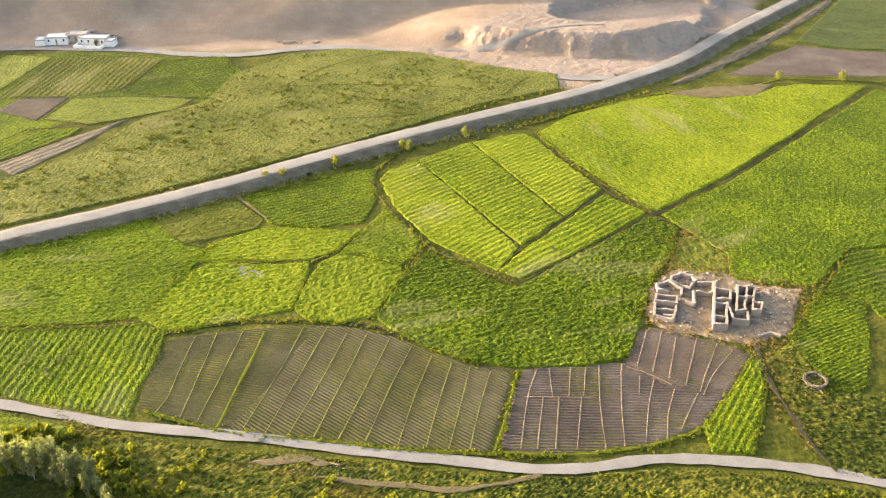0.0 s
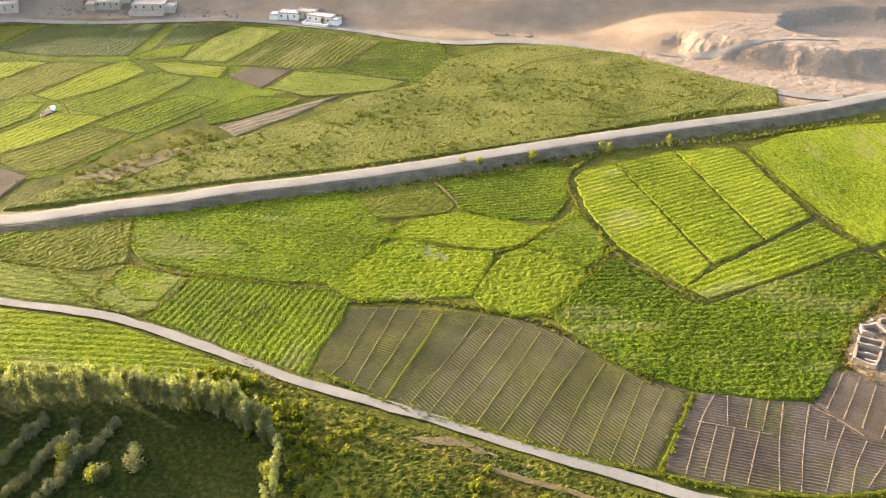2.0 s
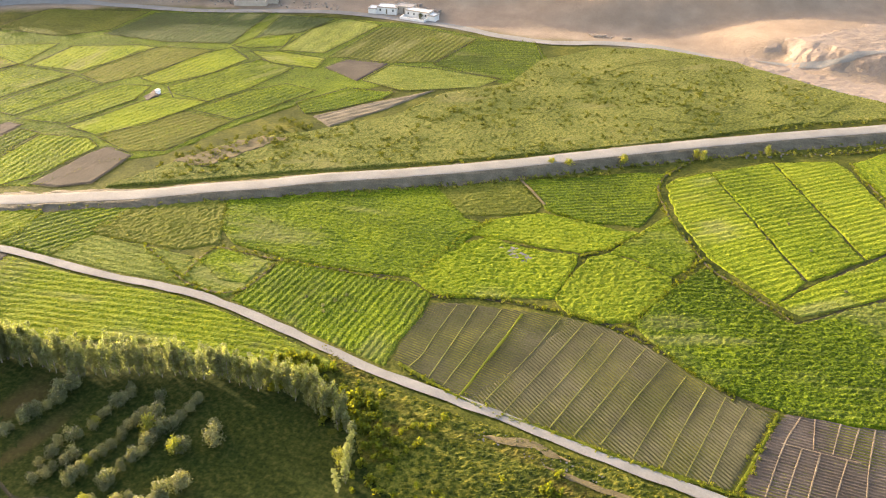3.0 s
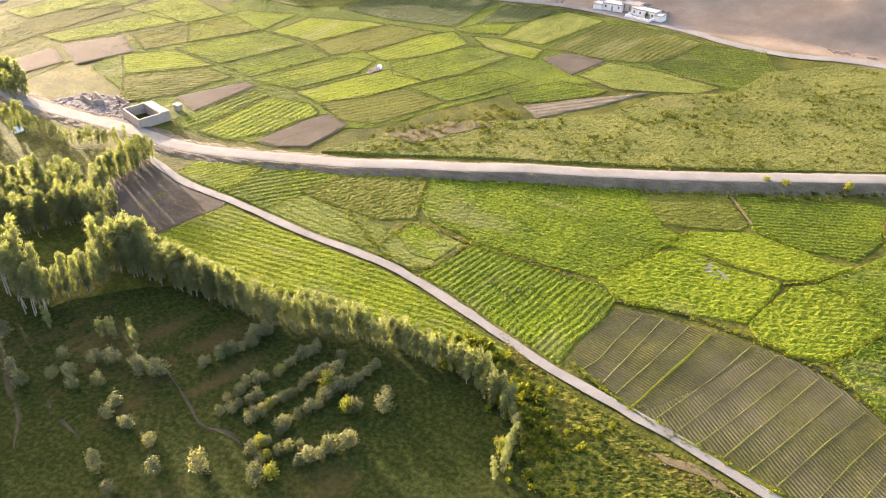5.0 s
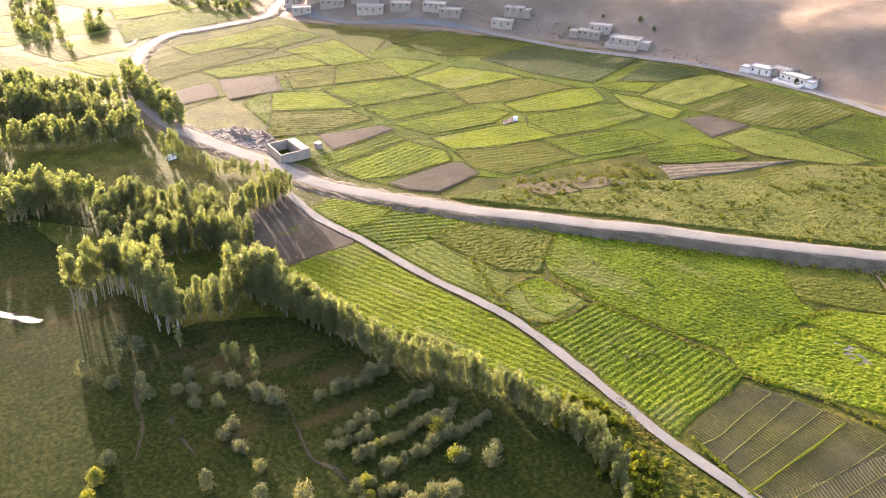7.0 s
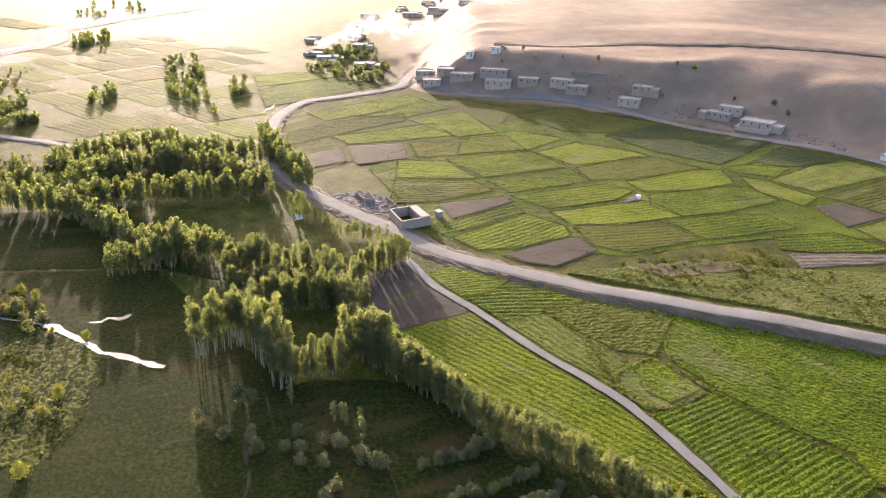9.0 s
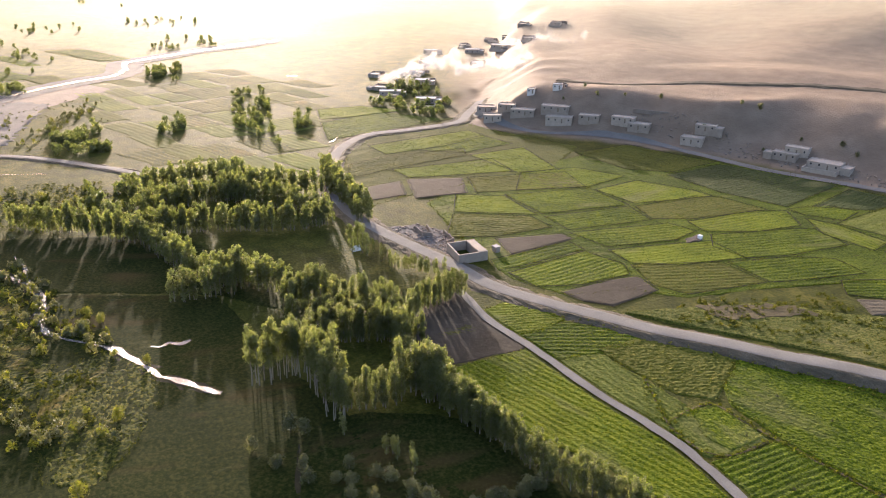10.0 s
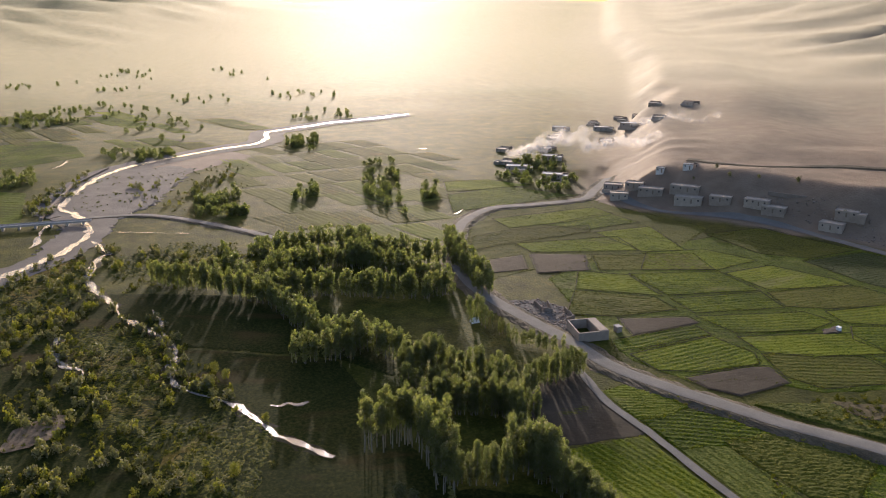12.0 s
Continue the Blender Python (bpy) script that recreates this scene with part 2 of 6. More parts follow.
# Leaf and shrub sheen lays a whitish veil on the foliage, in place of haze.
LEAF = material("poplar_leaf", [(0.08, 0.095, 0.036), (0.125, 0.142, 0.056), (0.175, 0.188, 0.082)], 0.5, rough=0.5, fine=3, glow=0.68, spread=0.25, passing=(1.25, 1.3, 0.62), spec=0.45, sheen=0.45)
SHRUBLEAF = material("shrub_leaf", [(0.052, 0.066, 0.028), (0.09, 0.104, 0.046), (0.132, 0.138, 0.066)], 0.5, rough=0.6, fine=3, glow=0.42, spread=0.4, sheen=0.2)
GOLDLEAF = material("golden_leaf", [(0.085, 0.105, 0.014), (0.13, 0.15, 0.02), (0.18, 0.19, 0.035)], 0.5, rough=0.6, fine=3, glow=0.5)
LIME = material("lime_white", [(0.42, 0.4, 0.37), (0.52, 0.5, 0.47), (0.6, 0.58, 0.55)], 0.5, tight=0.3, bump=0.02, bump_scale=5, fine=5)
WHITEWASH = material("whitewash", [(0.24, 0.2, 0.158), (0.31, 0.265, 0.215), (0.39, 0.34, 0.28)], 0.5, bump=0.02, bump_scale=5, fine=5)
PLASTER = material("pale_plaster", [(0.19, 0.155, 0.12), (0.245, 0.205, 0.165), (0.3, 0.26, 0.215)], 0.5, bump=0.02, bump_scale=5, fine=5)
GLASS_DARK = material("window_dark", [(0.02, 0.022, 0.025), (0.03, 0.032, 0.035), (0.04, 0.043, 0.046)], 1.0, rough=0.15, spec=0.5)
CONCRETE = material("concrete", [(0.225, 0.21, 0.195), (0.285, 0.27, 0.247), (0.345, 0.323, 0.3)], 0.4, bump=0.03, bump_scale=4, fine=4)
WOOD = material("grey_wood", [(0.1, 0.08, 0.06), (0.15, 0.12, 0.09), (0.22, 0.18, 0.14)], 2.0, bump=0.02, fine=9)
TIN = material("white_sheet", [(0.55, 0.56, 0.58), (0.66, 0.67, 0.68), (0.75, 0.76, 0.77)], 1.0, rough=0.5, fine=6)
BARK = material("pale_bark", [(0.13, 0.112, 0.0818), (0.208, 0.186, 0.142), (0.273, 0.248, 0.196)], 1.5, bump=0.03)
WATER = bpy.data.materials.new("river_water")
WATER.use_nodes = True
_b = WATER.node_tree.nodes["Principled BSDF"]
_b.inputs["Base Color"].default_value = (0.1, 0.105, 0.1, 1)
_b.inputs["Roughness"].default_value = 0.22
_b.inputs["Specular IOR Level"].default_value = 0.3
_n, _p = WATER.node_tree.nodes.new("ShaderNodeTexNoise"), WATER.node_tree.nodes.new("ShaderNodeBump")
_g = WATER.node_tree.nodes.new("ShaderNodeNewGeometry")
WATER.node_tree.links.new(_g.outputs["Position"], _n.inputs["Vector"])
_n.inputs["Scale"].default_value, _n.inputs["Detail"].default_value = 2.4, 5
_p.inputs["Distance"].default_value, _p.inputs["Strength"].default_value = 0.3, 1.0
WATER.node_tree.links.new(_n.outputs["Fac"], _p.inputs["Height"])
WATER.node_tree.links.new(_p.outputs[0], _b.inputs["Normal"])


# ---- building helpers ----
def mesh_of(name, verts, faces, mats, smooth=True, index=None):
    me = bpy.data.meshes.new(name)
    verts, faces = np.asarray(verts, np.float32), np.asarray(faces, np.int32)
    me.vertices.add(len(verts))
    me.vertices.foreach_set("co", verts.ravel())
    k = faces.shape[1]
    me.loops.add(faces.size)
    me.loops.foreach_set("vertex_index", faces.ravel())
    me.polygons.add(len(faces))
    me.polygons.foreach_set("loop_start", np.arange(0, faces.size, k, dtype=np.int32))
    me.polygons.foreach_set("use_smooth", np.broadcast_to(smooth, len(faces)).copy())
    for m in mats if isinstance(mats, (list, tuple)) else [mats]:
        me.materials.append(m)
    if index is not None:
        me.polygons.foreach_set("material_index", np.asarray(index, np.int32))
    me.update(calc_edges=True)
    me.validate()
    return me


def part(name, bm, mat, parent=None, label=""):
    """Links a bmesh, or a mesh, as one object under a thing or part."""
    if isinstance(bm, bmesh.types.BMesh):
        me = bpy.data.meshes.new(name)
        bm.to_mesh(me)
        bm.free()
        me.materials.append(mat)
    else:
        me = bm
    ob = new(name, me)
    if parent:
        ob.parent = parent
    return tagged(ob, label=label)


def grid_faces(n, m):
    a = np.arange(n * m).reshape(n, m)
    return np.stack([a[:-1, :-1], a[1:, :-1], a[1:, 1:], a[:-1, 1:]], -1).reshape(-1, 4)


def used_only(verts, faces):
    keep = np.unique(faces)
    back = np.zeros(len(verts), np.int64)
    back[keep] = np.arange(len(keep))
    return verts[keep], back[faces]


# ---- the ground: rings about the valley, close together near by, out to the horizon ----
def ground_material():
    """Weeds on the valley floor, bare earth on the hills; far off, haze is put into colour, sheen and gloss."""
    mat = WEEDS.copy()
    mat.name = "valley_ground"
    nt = mat.node_tree
    bsdf = nt.nodes["Principled BSDF"]
    weeds = bsdf.inputs["Base Color"].links[0].from_socket
    noise_1 = next(n for n in nt.nodes if n.bl_idname == "ShaderNodeTexNoise")

    def ramped(colours):
        cr = nt.nodes.new("ShaderNodeValToRGB")
        cr.color_ramp.elements.new(0.5)
        for k, (el, c) in enumerate(zip(cr.color_ramp.elements, colours)):
            el.position, el.color = 0.26 + 0.24 * k, (*c, 1)
        n = nt.nodes.new("ShaderNodeTexNoise")
        n.inputs["Scale"].default_value, n.inputs["Detail"].default_value, n.inputs["Roughness"].default_value = 0.09, 9, 0.62
        nt.links.new(noise_1.inputs["Vector"].links[0].from_socket, n.inputs["Vector"])
        nt.links.new(n.outputs["Fac"], cr.inputs[0])
        return cr.outputs[0]

    def mixed_by(name, a, b):
        at = nt.nodes.new("ShaderNodeAttribute")
        at.attribute_name = name
        mx = nt.nodes.new("ShaderNodeMix")
        mx.data_type = "RGBA"
        nt.links.new(at.outputs["Fac"], mx.inputs[0])
        nt.links.new(a, mx.inputs[6])
        nt.links.new(b, mx.inputs[7])
        return mx.outputs[2], at.outputs["Fac"]

    # Far floor paler, far hills dimmer: distance haze and shade put into the colours.
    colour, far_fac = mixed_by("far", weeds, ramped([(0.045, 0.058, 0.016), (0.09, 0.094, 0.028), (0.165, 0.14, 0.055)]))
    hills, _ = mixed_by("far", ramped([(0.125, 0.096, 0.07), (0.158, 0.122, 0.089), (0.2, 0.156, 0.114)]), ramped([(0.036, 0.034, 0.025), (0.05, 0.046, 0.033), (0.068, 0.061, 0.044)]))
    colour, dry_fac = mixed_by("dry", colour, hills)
    nt.links.new(colour, bsdf.inputs["Base Color"])
    glow = next(n for n in nt.nodes if n.bl_idname == "ShaderNodeMixShader")
    less = nt.nodes.new("ShaderNodeMath")
    less.operation = "MULTIPLY_ADD"
    less.inputs[1].default_value, less.inputs[2].default_value = -0.2, 0.2
    nt.links.new(dry_fac, less.inputs[0])
    nt.links.new(less.outputs[0], glow.inputs[0])
    # Sheen that grows with distance, in place of haze.
    haze_sheen = nt.nodes.new("ShaderNodeMath")
    haze_sheen.operation = "MULTIPLY"
    haze_sheen.inputs[1].default_value = 0.26
    nt.links.new(far_fac, haze_sheen.inputs[0])
    nt.links.new(haze_sheen.outputs[0], bsdf.inputs["Sheen Weight"])
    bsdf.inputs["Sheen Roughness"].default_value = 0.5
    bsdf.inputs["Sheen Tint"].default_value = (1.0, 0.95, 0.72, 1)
    # Extra gloss far off, for the haze's glow towards the sun.
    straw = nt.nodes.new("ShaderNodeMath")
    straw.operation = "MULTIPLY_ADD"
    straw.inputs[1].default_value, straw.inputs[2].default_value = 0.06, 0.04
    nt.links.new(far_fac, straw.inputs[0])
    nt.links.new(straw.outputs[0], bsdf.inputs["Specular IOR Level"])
    return mat


def build_ground():
    rings = np.concatenate([np.arange(0, 60, 10), np.arange(60, 560, 3.0), 560 * 1.03 ** np.arange(0, 76)])
    spokes = np.radians(np.linspace(-70, 290, 721)[:-1])
    r, a = np.meshgrid(rings, spokes, indexing="ij")
    x, y = -np.sin(a) * r, np.cos(a) * r
    z = height(x, y) + 0.25 * (fbm(x, y, 9, 3, 3) - 0.5) - 0.05
    n, m = r.shape
    faces = grid_faces(n, m)
    wrap = np.arange(n - 1) * m
    faces = np.concatenate([faces, np.stack([wrap + m - 1, wrap + 2 * m - 1, wrap + m, wrap], -1)])
    verts = np.stack([x, y, z], -1).reshape(-1, 3)
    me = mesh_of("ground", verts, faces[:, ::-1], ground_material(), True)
    s = (y - np.interp(x, FOOT_X, DRY_Y)) + 8 * (fbm(x, y, 10, 3, 7) - 0.5)
    # far: how much of the painted haze a place takes.
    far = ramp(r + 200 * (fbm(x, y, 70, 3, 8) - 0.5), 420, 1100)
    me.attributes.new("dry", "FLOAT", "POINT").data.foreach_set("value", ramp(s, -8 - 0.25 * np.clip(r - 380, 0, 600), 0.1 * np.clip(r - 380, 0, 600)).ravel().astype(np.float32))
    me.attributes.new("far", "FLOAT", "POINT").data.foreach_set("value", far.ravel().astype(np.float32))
    return tagged(new("ground", me), "weedy valley floor rising into bare dry hills", "ground", kind="structure")


build_ground()


# ---- leaves ----
rng = np.random.default_rng(7)


def leaf_cards(centres, size, out, seed):
    """Small pointed leaf sprays, one at each centre, turned loosely outwards."""
    r = np.random.default_rng(seed)
    n = len(centres)
    nrm = out + r.normal(0, 0.7, (n, 3))
    nrm /= np.linalg.norm(nrm, axis=1)[:, None] + 1e-9
    t = np.cross(nrm, r.normal(0, 1, (n, 3)))
    t /= np.linalg.norm(t, axis=1)[:, None] + 1e-9
    b = np.cross(nrm, t)
    s = size * r.uniform(0.6, 1.4, (n, 1))
    q = np.stack([centres - t * s, centres + b * s * 0.6 - t * s * 0.1, centres + t * s, centres - b * s * 0.6 + t * s * 0.1], 1)
    return q.reshape(-1, 3), np.arange(4 * n).reshape(n, 4)


# ---- roads ----
def ribbon(name, pts, half, z, mat, label, category, step=4.0, rough_edge=0.15, bank=None, side_mat=None, seed=1, crown=0.04, group="", taper=0.0, pinch=0.0):
    """A strip along a line. z: its height, or one for each place given; bank: the run of an earth bank on both sides; taper: the length over which its ends narrow; pinch: how much its width comes and goes."""
    line = smooth_line(np.column_stack([pts, np.broadcast_to(z, len(pts))]), step)
    zs, line = line[:, 2], line[:, :2]
    d = np.gradient(line, axis=0)
    d /= np.hypot(*d.T)[:, None]
    side = np.stack([d[:, 1], -d[:, 0]], -1)
    gone = np.concatenate([[0], np.cumsum(np.hypot(*np.diff(line, axis=0).T))])
    slim = np.clip(np.minimum(gone, gone[-1] - gone) / taper + 0.12, 0, 1) ** 0.6 if taper else np.ones(len(line))
    slim = slim * (1 + pinch * 3.2 * (fbm(line[:, 0], line[:, 1], 5, 2, seed + 2) - 0.55))
    offs, share, drop = [-half, -half * 0.5, 0, half * 0.5, half], [1] * 5, [0, crown, crown * 0.4, crown, 0]
    kinds = [0, 0, 0, 0]
    if bank:
        run = np.array([0.35, 0.35 + 0.25 * bank, 0.35 + 0.5 * bank, 0.35 + 0.75 * bank, 0.35 + bank, 1.5 + bank])
        fall = [0.97, 0.8, 0.55, 0.3, 0.08, 0]
        offs = [*(-half - run[::-1]), *offs, *(half + run)]
        share, drop = [*fall[::-1], *share, *fall], [-0.3, 0, 0, 0, 0, -0.05, *drop, -0.05, 0, 0, 0, 0, -0.3]
        kinds = [1] * 6 + [0] * 4 + [1] * 6
    rows = []
    for k, (o, h, e) in enumerate(zip(offs, share, drop)):
        wob = (fbm(line[:, 0] + 9 * k, line[:, 1] - 7 * k, 4, 3, seed) - 0.5) * 3 * rough_edge * (abs(o) > half * 0.9)
        p = line + side * (o * slim + wob)[:, None]
        lump = (fbm(p[:, 0], p[:, 1], 1.8, 2, seed + 3) - 0.5) * (0.7 if bank and abs(o) > half + 0.5 else 0.06)
        if bank and abs(o) > half + 0.5:
            lump = lump + np.random.default_rng(seed + k).uniform(-0.12, 0.12, len(p))
        rows.append(np.column_stack([p, height(p[:, 0], p[:, 1]) + zs * h + e + lump]))
    v = np.stack(rows, 1)
    n, m = v.shape[:2]
    me = mesh_of(name, v.reshape(-1, 3), grid_faces(n, m), [mat, side_mat or BANK], np.tile(kinds, n - 1) == 0, np.tile(kinds, n - 1))
    return tagged(new(name, me), label, category, group, "structure")


MAIN_W = [(-383.7, 261.1), (-363.3, 239.1), (-350.6, 224.4), (-350.0, 195.7), (-351.3, 175.3), (-337.0, 155.6), (-316.0, 141.1), (-294.0, 130.6), (-273.8, 123.8), (-252.8, 120.4), (-234.5, 121.0), (-217.5, 123.1), (-198.9, 126.0)]
MAIN_M = [(-179.9, 126.9), (-163.5, 132.6), (-149.1, 139.4)] + [(-135.0, 145.7), (-122.5, 153.4)] + [(-109.7, 160.1), (-97.8, 167.8)]
MAIN_E = [(-78.9, 178.0), (-55.1, 192.9), (-28.3, 211.5), (2.7, 231.8), (38.5, 253.4), (58.8, 267.6), (82.0, 287.2), (106.0, 316.2), (129.3, 342.3), (148.1, 363.3), (170.0, 388.0), (200.0, 424.0)]
ribbon("main_road", MAIN_W + MAIN_M + MAIN_E, 2.35, [0.4] * 10 + [0.5] * 3 + [0.6, 0.7, 0.8, 1.1, 1.3, 1.6, 1.8] + [1.9] * 12, ROADTOP, "pale gravel main road on a low earth embankment", "road", step=1.6, bank=2.2)
FARM = [(-182.2, 118.3), (-164.5, 114.5), (-147.6, 114.8), (-131.5, 114.5), (-116.9, 114.4), (-110.6, 114.9), (-97.9, 115.2), (-82.8, 112.9), (-71.3, 110.3), (-60.9, 107.9), (-52.8, 106.1)] + [(-36.1, 104.1), (-26.4, 102.7), (-17.0, 101.1), (-7.7, 99.7), (5.9, 97.6), (14.8, 96.4), (23.9, 96.9), (33.2, 98.5), (42.2, 98.5), (55.3, 96.9), (68.9, 93.5), (82.1, 88.6)]
ribbon("farm_track", FARM, 1.1, 0.22, ROADTOP, "narrow pale dirt farm track", "road", step=3, rough_edge=0.3, seed=4)
VILLAGE = [(-367.7, 245.4), (-349.4, 240.1)] + [(-325.9, 242.7), (-313.7, 247.0), (-294.8, 265.7), (-269.7, 277.4), (-240.6, 282.0), (-214.3, 286.2), (-193.3, 293.8)] + [(-162.4, 303.7), (-131.3, 303.7), (-110.2, 302.4), (-92.5, 297.9), (-72.0, 297.3), (-54.6, 303.6), (-38.3, 305.5), (-21.4, 302.2), (-4.8, 292.9), (22.6, 281.1), (43.0, 273.9), (58.2, 273.8)]
ribbon("village_road", VILLAGE, 2.4, 0.2, ROADTOP, "dusty dirt road below the hill village", "road", seed=7, rough_edge=0.4)
ribbon("canal_bank", [(75.8, 267.4), (93.3, 283.9), (113.6, 305.3), (138.0, 333.3), (168.1, 370.4)], 0.6, 0.4, PATHDIRT, "low ragged bank beside the road drain", "bank", step=1.6, rough_edge=0.5, taper=9.0, bank=1.2, side_mat=BANK, seed=18)
ribbon("bridge_road", [(-407.6, 0.6), (-404.9, 20.2), (-394.7, 34.1), (-378.7, 46.8), (-356.0, 62.5), (-337.7, 72.9)], 1.6, 0.4, ROADTOP, "dirt road running from the river bridge", "road", seed=8, bank=1.5)
ribbon("dirt_path", [(-19.8, 94.8), (-12.7, 93.7), (-7.4, 92.9), (1.4, 92.2), (7.5, 92.9), (15.6, 95.1)], 0.55, 0.34, PATHDIRT, "worn dirt path beside the farm track", "path", 1.2, 0.5, taper=7.0)
ribbon("dirt_path", [(59.6, 129.4), (58.5, 121.0), (59.3, 111.1), (60.6, 101.6), (62.0, 95.7)], 0.5, 0.34, DIRT, "dark trodden path from the ruin", "path", 1.2, 0.35, taper=3.0)
ribbon("dirt_path", [(-51.8, 188.2), (-47.0, 182.9), (-42.2, 177.2)], 0.35, 0.3, PATHDIRT, "short pale foot path through the crop", "path", 2, 0.1)
for pts, half in (([(-137.7, 51.7), (-127.8, 47.3), (-118.5, 43.6), (-111.8, 38.8)], 0.7), ([(-118.7, 48.9), (-111.7, 47.3), (-106.0, 46.8)], 0.6)):
    ribbon("dirt_path", pts, half * 0.6, 0.08, DIRT, "faint trodden trail across the orchard grass", "path", 1.5, 0.4, seed=31, taper=6.0)
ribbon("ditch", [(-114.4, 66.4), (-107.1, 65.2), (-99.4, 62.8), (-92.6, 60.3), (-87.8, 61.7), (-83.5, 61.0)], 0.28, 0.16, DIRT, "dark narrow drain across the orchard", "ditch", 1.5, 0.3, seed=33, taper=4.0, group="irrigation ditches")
ribbon("hill_road", [(-346, 283), (-317, 303), (-302, 335), (-272, 356), (-235, 378), (-185, 402)], 1.3, 0.45, BANK, "low banked road across the hill bench", "road", 4, 0.5, bank=1.6, seed=19)
ribbon("hill_track", [(-2, 303), (6, 302.5), (15, 301.0), (25, 301.5), (34, 304.5), (44, 309.5), (60, 311.5)], 1.1, 0.25, ROADTOP, "pale track climbing the dug bank", "path", 2, 0.4, taper=6.0)


# ---- crops ----
EDGES = []


def reach_track(q):
    """A corner that lies close to the farm track moves to the track's middle."""
    a, b = np.array(FARM[:-1]), np.array(FARM[1:])
    k = np.clip(((np.array(q) - a) * (b - a)).sum(1) / ((b - a) ** 2).sum(1), 0, 1)
    on = a + (b - a) * k[:, None]
    i = int(np.argmin(np.hypot(*(on - q).T)))
    return (float(on[i, 0]), float(on[i, 1])) if np.hypot(*(on[i] - q)) < 6.2 else q


def field(kind, pts, rows, label, spacing=1.3, tall=0.3, deep=0.14, clump=0.14, gap=-0.6, fine=None, mat=None, name="field", seed=0, lump=0.9, soft=0.4, leaves=14.0, leaf=0.1, grain=0.032, clear=None):
    """A field of the plan: a crop canopy with leaf sprays, or ridged soil, in rows along the given pair of places."""
    if mat is None:
        tall, deep, clump = tall * 0.8, deep * 0.65, clump * (0.75 if kind in ("bright", "green", "olive", "pale", "deep") else 0.9)
    if mat is None and any(w in label for w in ("leafy", "thin", "wide", "broad")):
        deep, clump, lump = deep * 0.6, clump * 2.0, lump * 0.8
    if mat is None and name == "field":
        snapped = [reach_track(q) for q in pts]
        if snapped != list(pts):
            pts, clear = snapped, (smooth_line(FARM, 3), 1.75)
    p = np.array(pts)
    near = np.hypot(*p.T).min()
    far = np.clip((near - 110) / 150, 0, 2.2)
    across, along = fine or (0.22 + 0.25 * far, 0.34 + 0.4 * far)
    (ax, ay), (bx, by) = rows
    t = math.atan2(by - ay, bx - ax)
    c, s = math.cos(t), math.sin(t)
    u, v = p @ (c, s), p @ (-s, c)

    def lie(gu, gv):
        x, y = gu * c - gv * s, gu * s + gv * c
        d = inside_by(x, y, pts) - gap + soft * 2 * (fbm(x, y, 2.5, 2, 31 + seed) - 0.5)
        wave = 0.5 + 0.5 * np.cos((gv + 0.9 * spacing * (fbm(x, y, 11, 3, 8) - 0.5)) * 2 * np.pi / spacing)
        top = tall * (0.7 + 0.6 * fbm(x, y, 14, 2, 4 + seed)) - deep * (1 - wave) + clump * (fbm(x, y, lump, 2, 6 + seed) - 0.5)
        if clear:
            d = np.minimum(d, from_line(x, y, clear[0]) - clear[1])
        return x, y, d, wave, top

    gu, gv = np.meshgrid(np.arange(u.min() - 1, u.max() + 1, along), np.arange(v.min() - 1, v.max() + 1, across), indexing="ij")
    r = np.random.default_rng(900 + seed)
    gu, gv = gu + r.uniform(-0.3, 0.3, gu.shape) * along, gv + r.uniform(-0.25, 0.25, gv.shape) * across
    x, y, d, wave, top = lie(gu, gv)
    top = top + grain * r.normal(0, 1, x.shape)
    z = height(x, y) - 0.25 + ramp(d, -0.1, 0.5) * (top + 0.25)
    verts = np.stack([x, y, z], -1).reshape(-1, 3)
    faces = grid_faces(*x.shape)
    faces = faces[(d.reshape(-1)[faces] > -0.35).any(1)]
    kept = np.unique(faces)
    verts, faces = used_only(verts, faces)
    me = mesh_of(name, verts, faces, mat or CROP[kind], grain < 0.02)
    if mat is None:
        thin = ramp(fbm(gu * 0.3, gv, 5, 3, 40 + seed) * 0.6 + fbm(x, y, 22, 2, 41 + seed) * 0.4, 0.57, 0.8)
        for key, value in (("furrow", min(1, deep / 0.09) * (1 - wave) * ramp(fbm(x, y, 13, 3, 43 + seed), 0.3, 0.7)), ("thin", thin)):
            me.attributes.new(key, "FLOAT", "POINT").data.foreach_set("value", value.reshape(-1)[kept].astype(np.float32))
    ob = tagged(new(name, me), label, "field" if name == "field" else "meadow", "valley fields" if name == "field" else "", "structure")
    if near < 330 and mat is None and kind != "grass":
        for (ax, ay), (bx, by) in zip(p, np.roll(p, -1, axis=0)):
            n = int(math.hypot(bx - ax, by - ay) * 7 / (1 + far))
            k = r.uniform(0, 1, (n, 1))
            at = np.array((ax, ay)) * (1 - k) + np.array((bx, by)) * k + r.normal(0, 0.45, (n, 2))
            at = at[(fbm(at[:, 0], at[:, 1], 4, 2, 55) > 0.42) & (from_line(at[:, 0], at[:, 1], FARM) > 1.9)]
            EDGES.append(np.column_stack([at, height(at[:, 0], at[:, 1]) + r.uniform(0.1, 0.42, len(at))]))
    if leaves and mat is None:
        n = int((u.max() - u.min()) * (v.max() - v.min()) * leaves / (1 + 1.6 * far) ** 1.3)
        lu, lv = r.uniform(u.min(), u.max(), n), r.uniform(v.min(), v.max(), n)
        x, y, d, wave, top = lie(lu, lv)
        keep = (d > 0.05) & (r.uniform(0, 1, n) < 0.3 + 0.7 * wave) & (fbm(x, y, 3.5, 2, 77 + seed) + r.uniform(-0.4, 0.4, n) > 0.34)
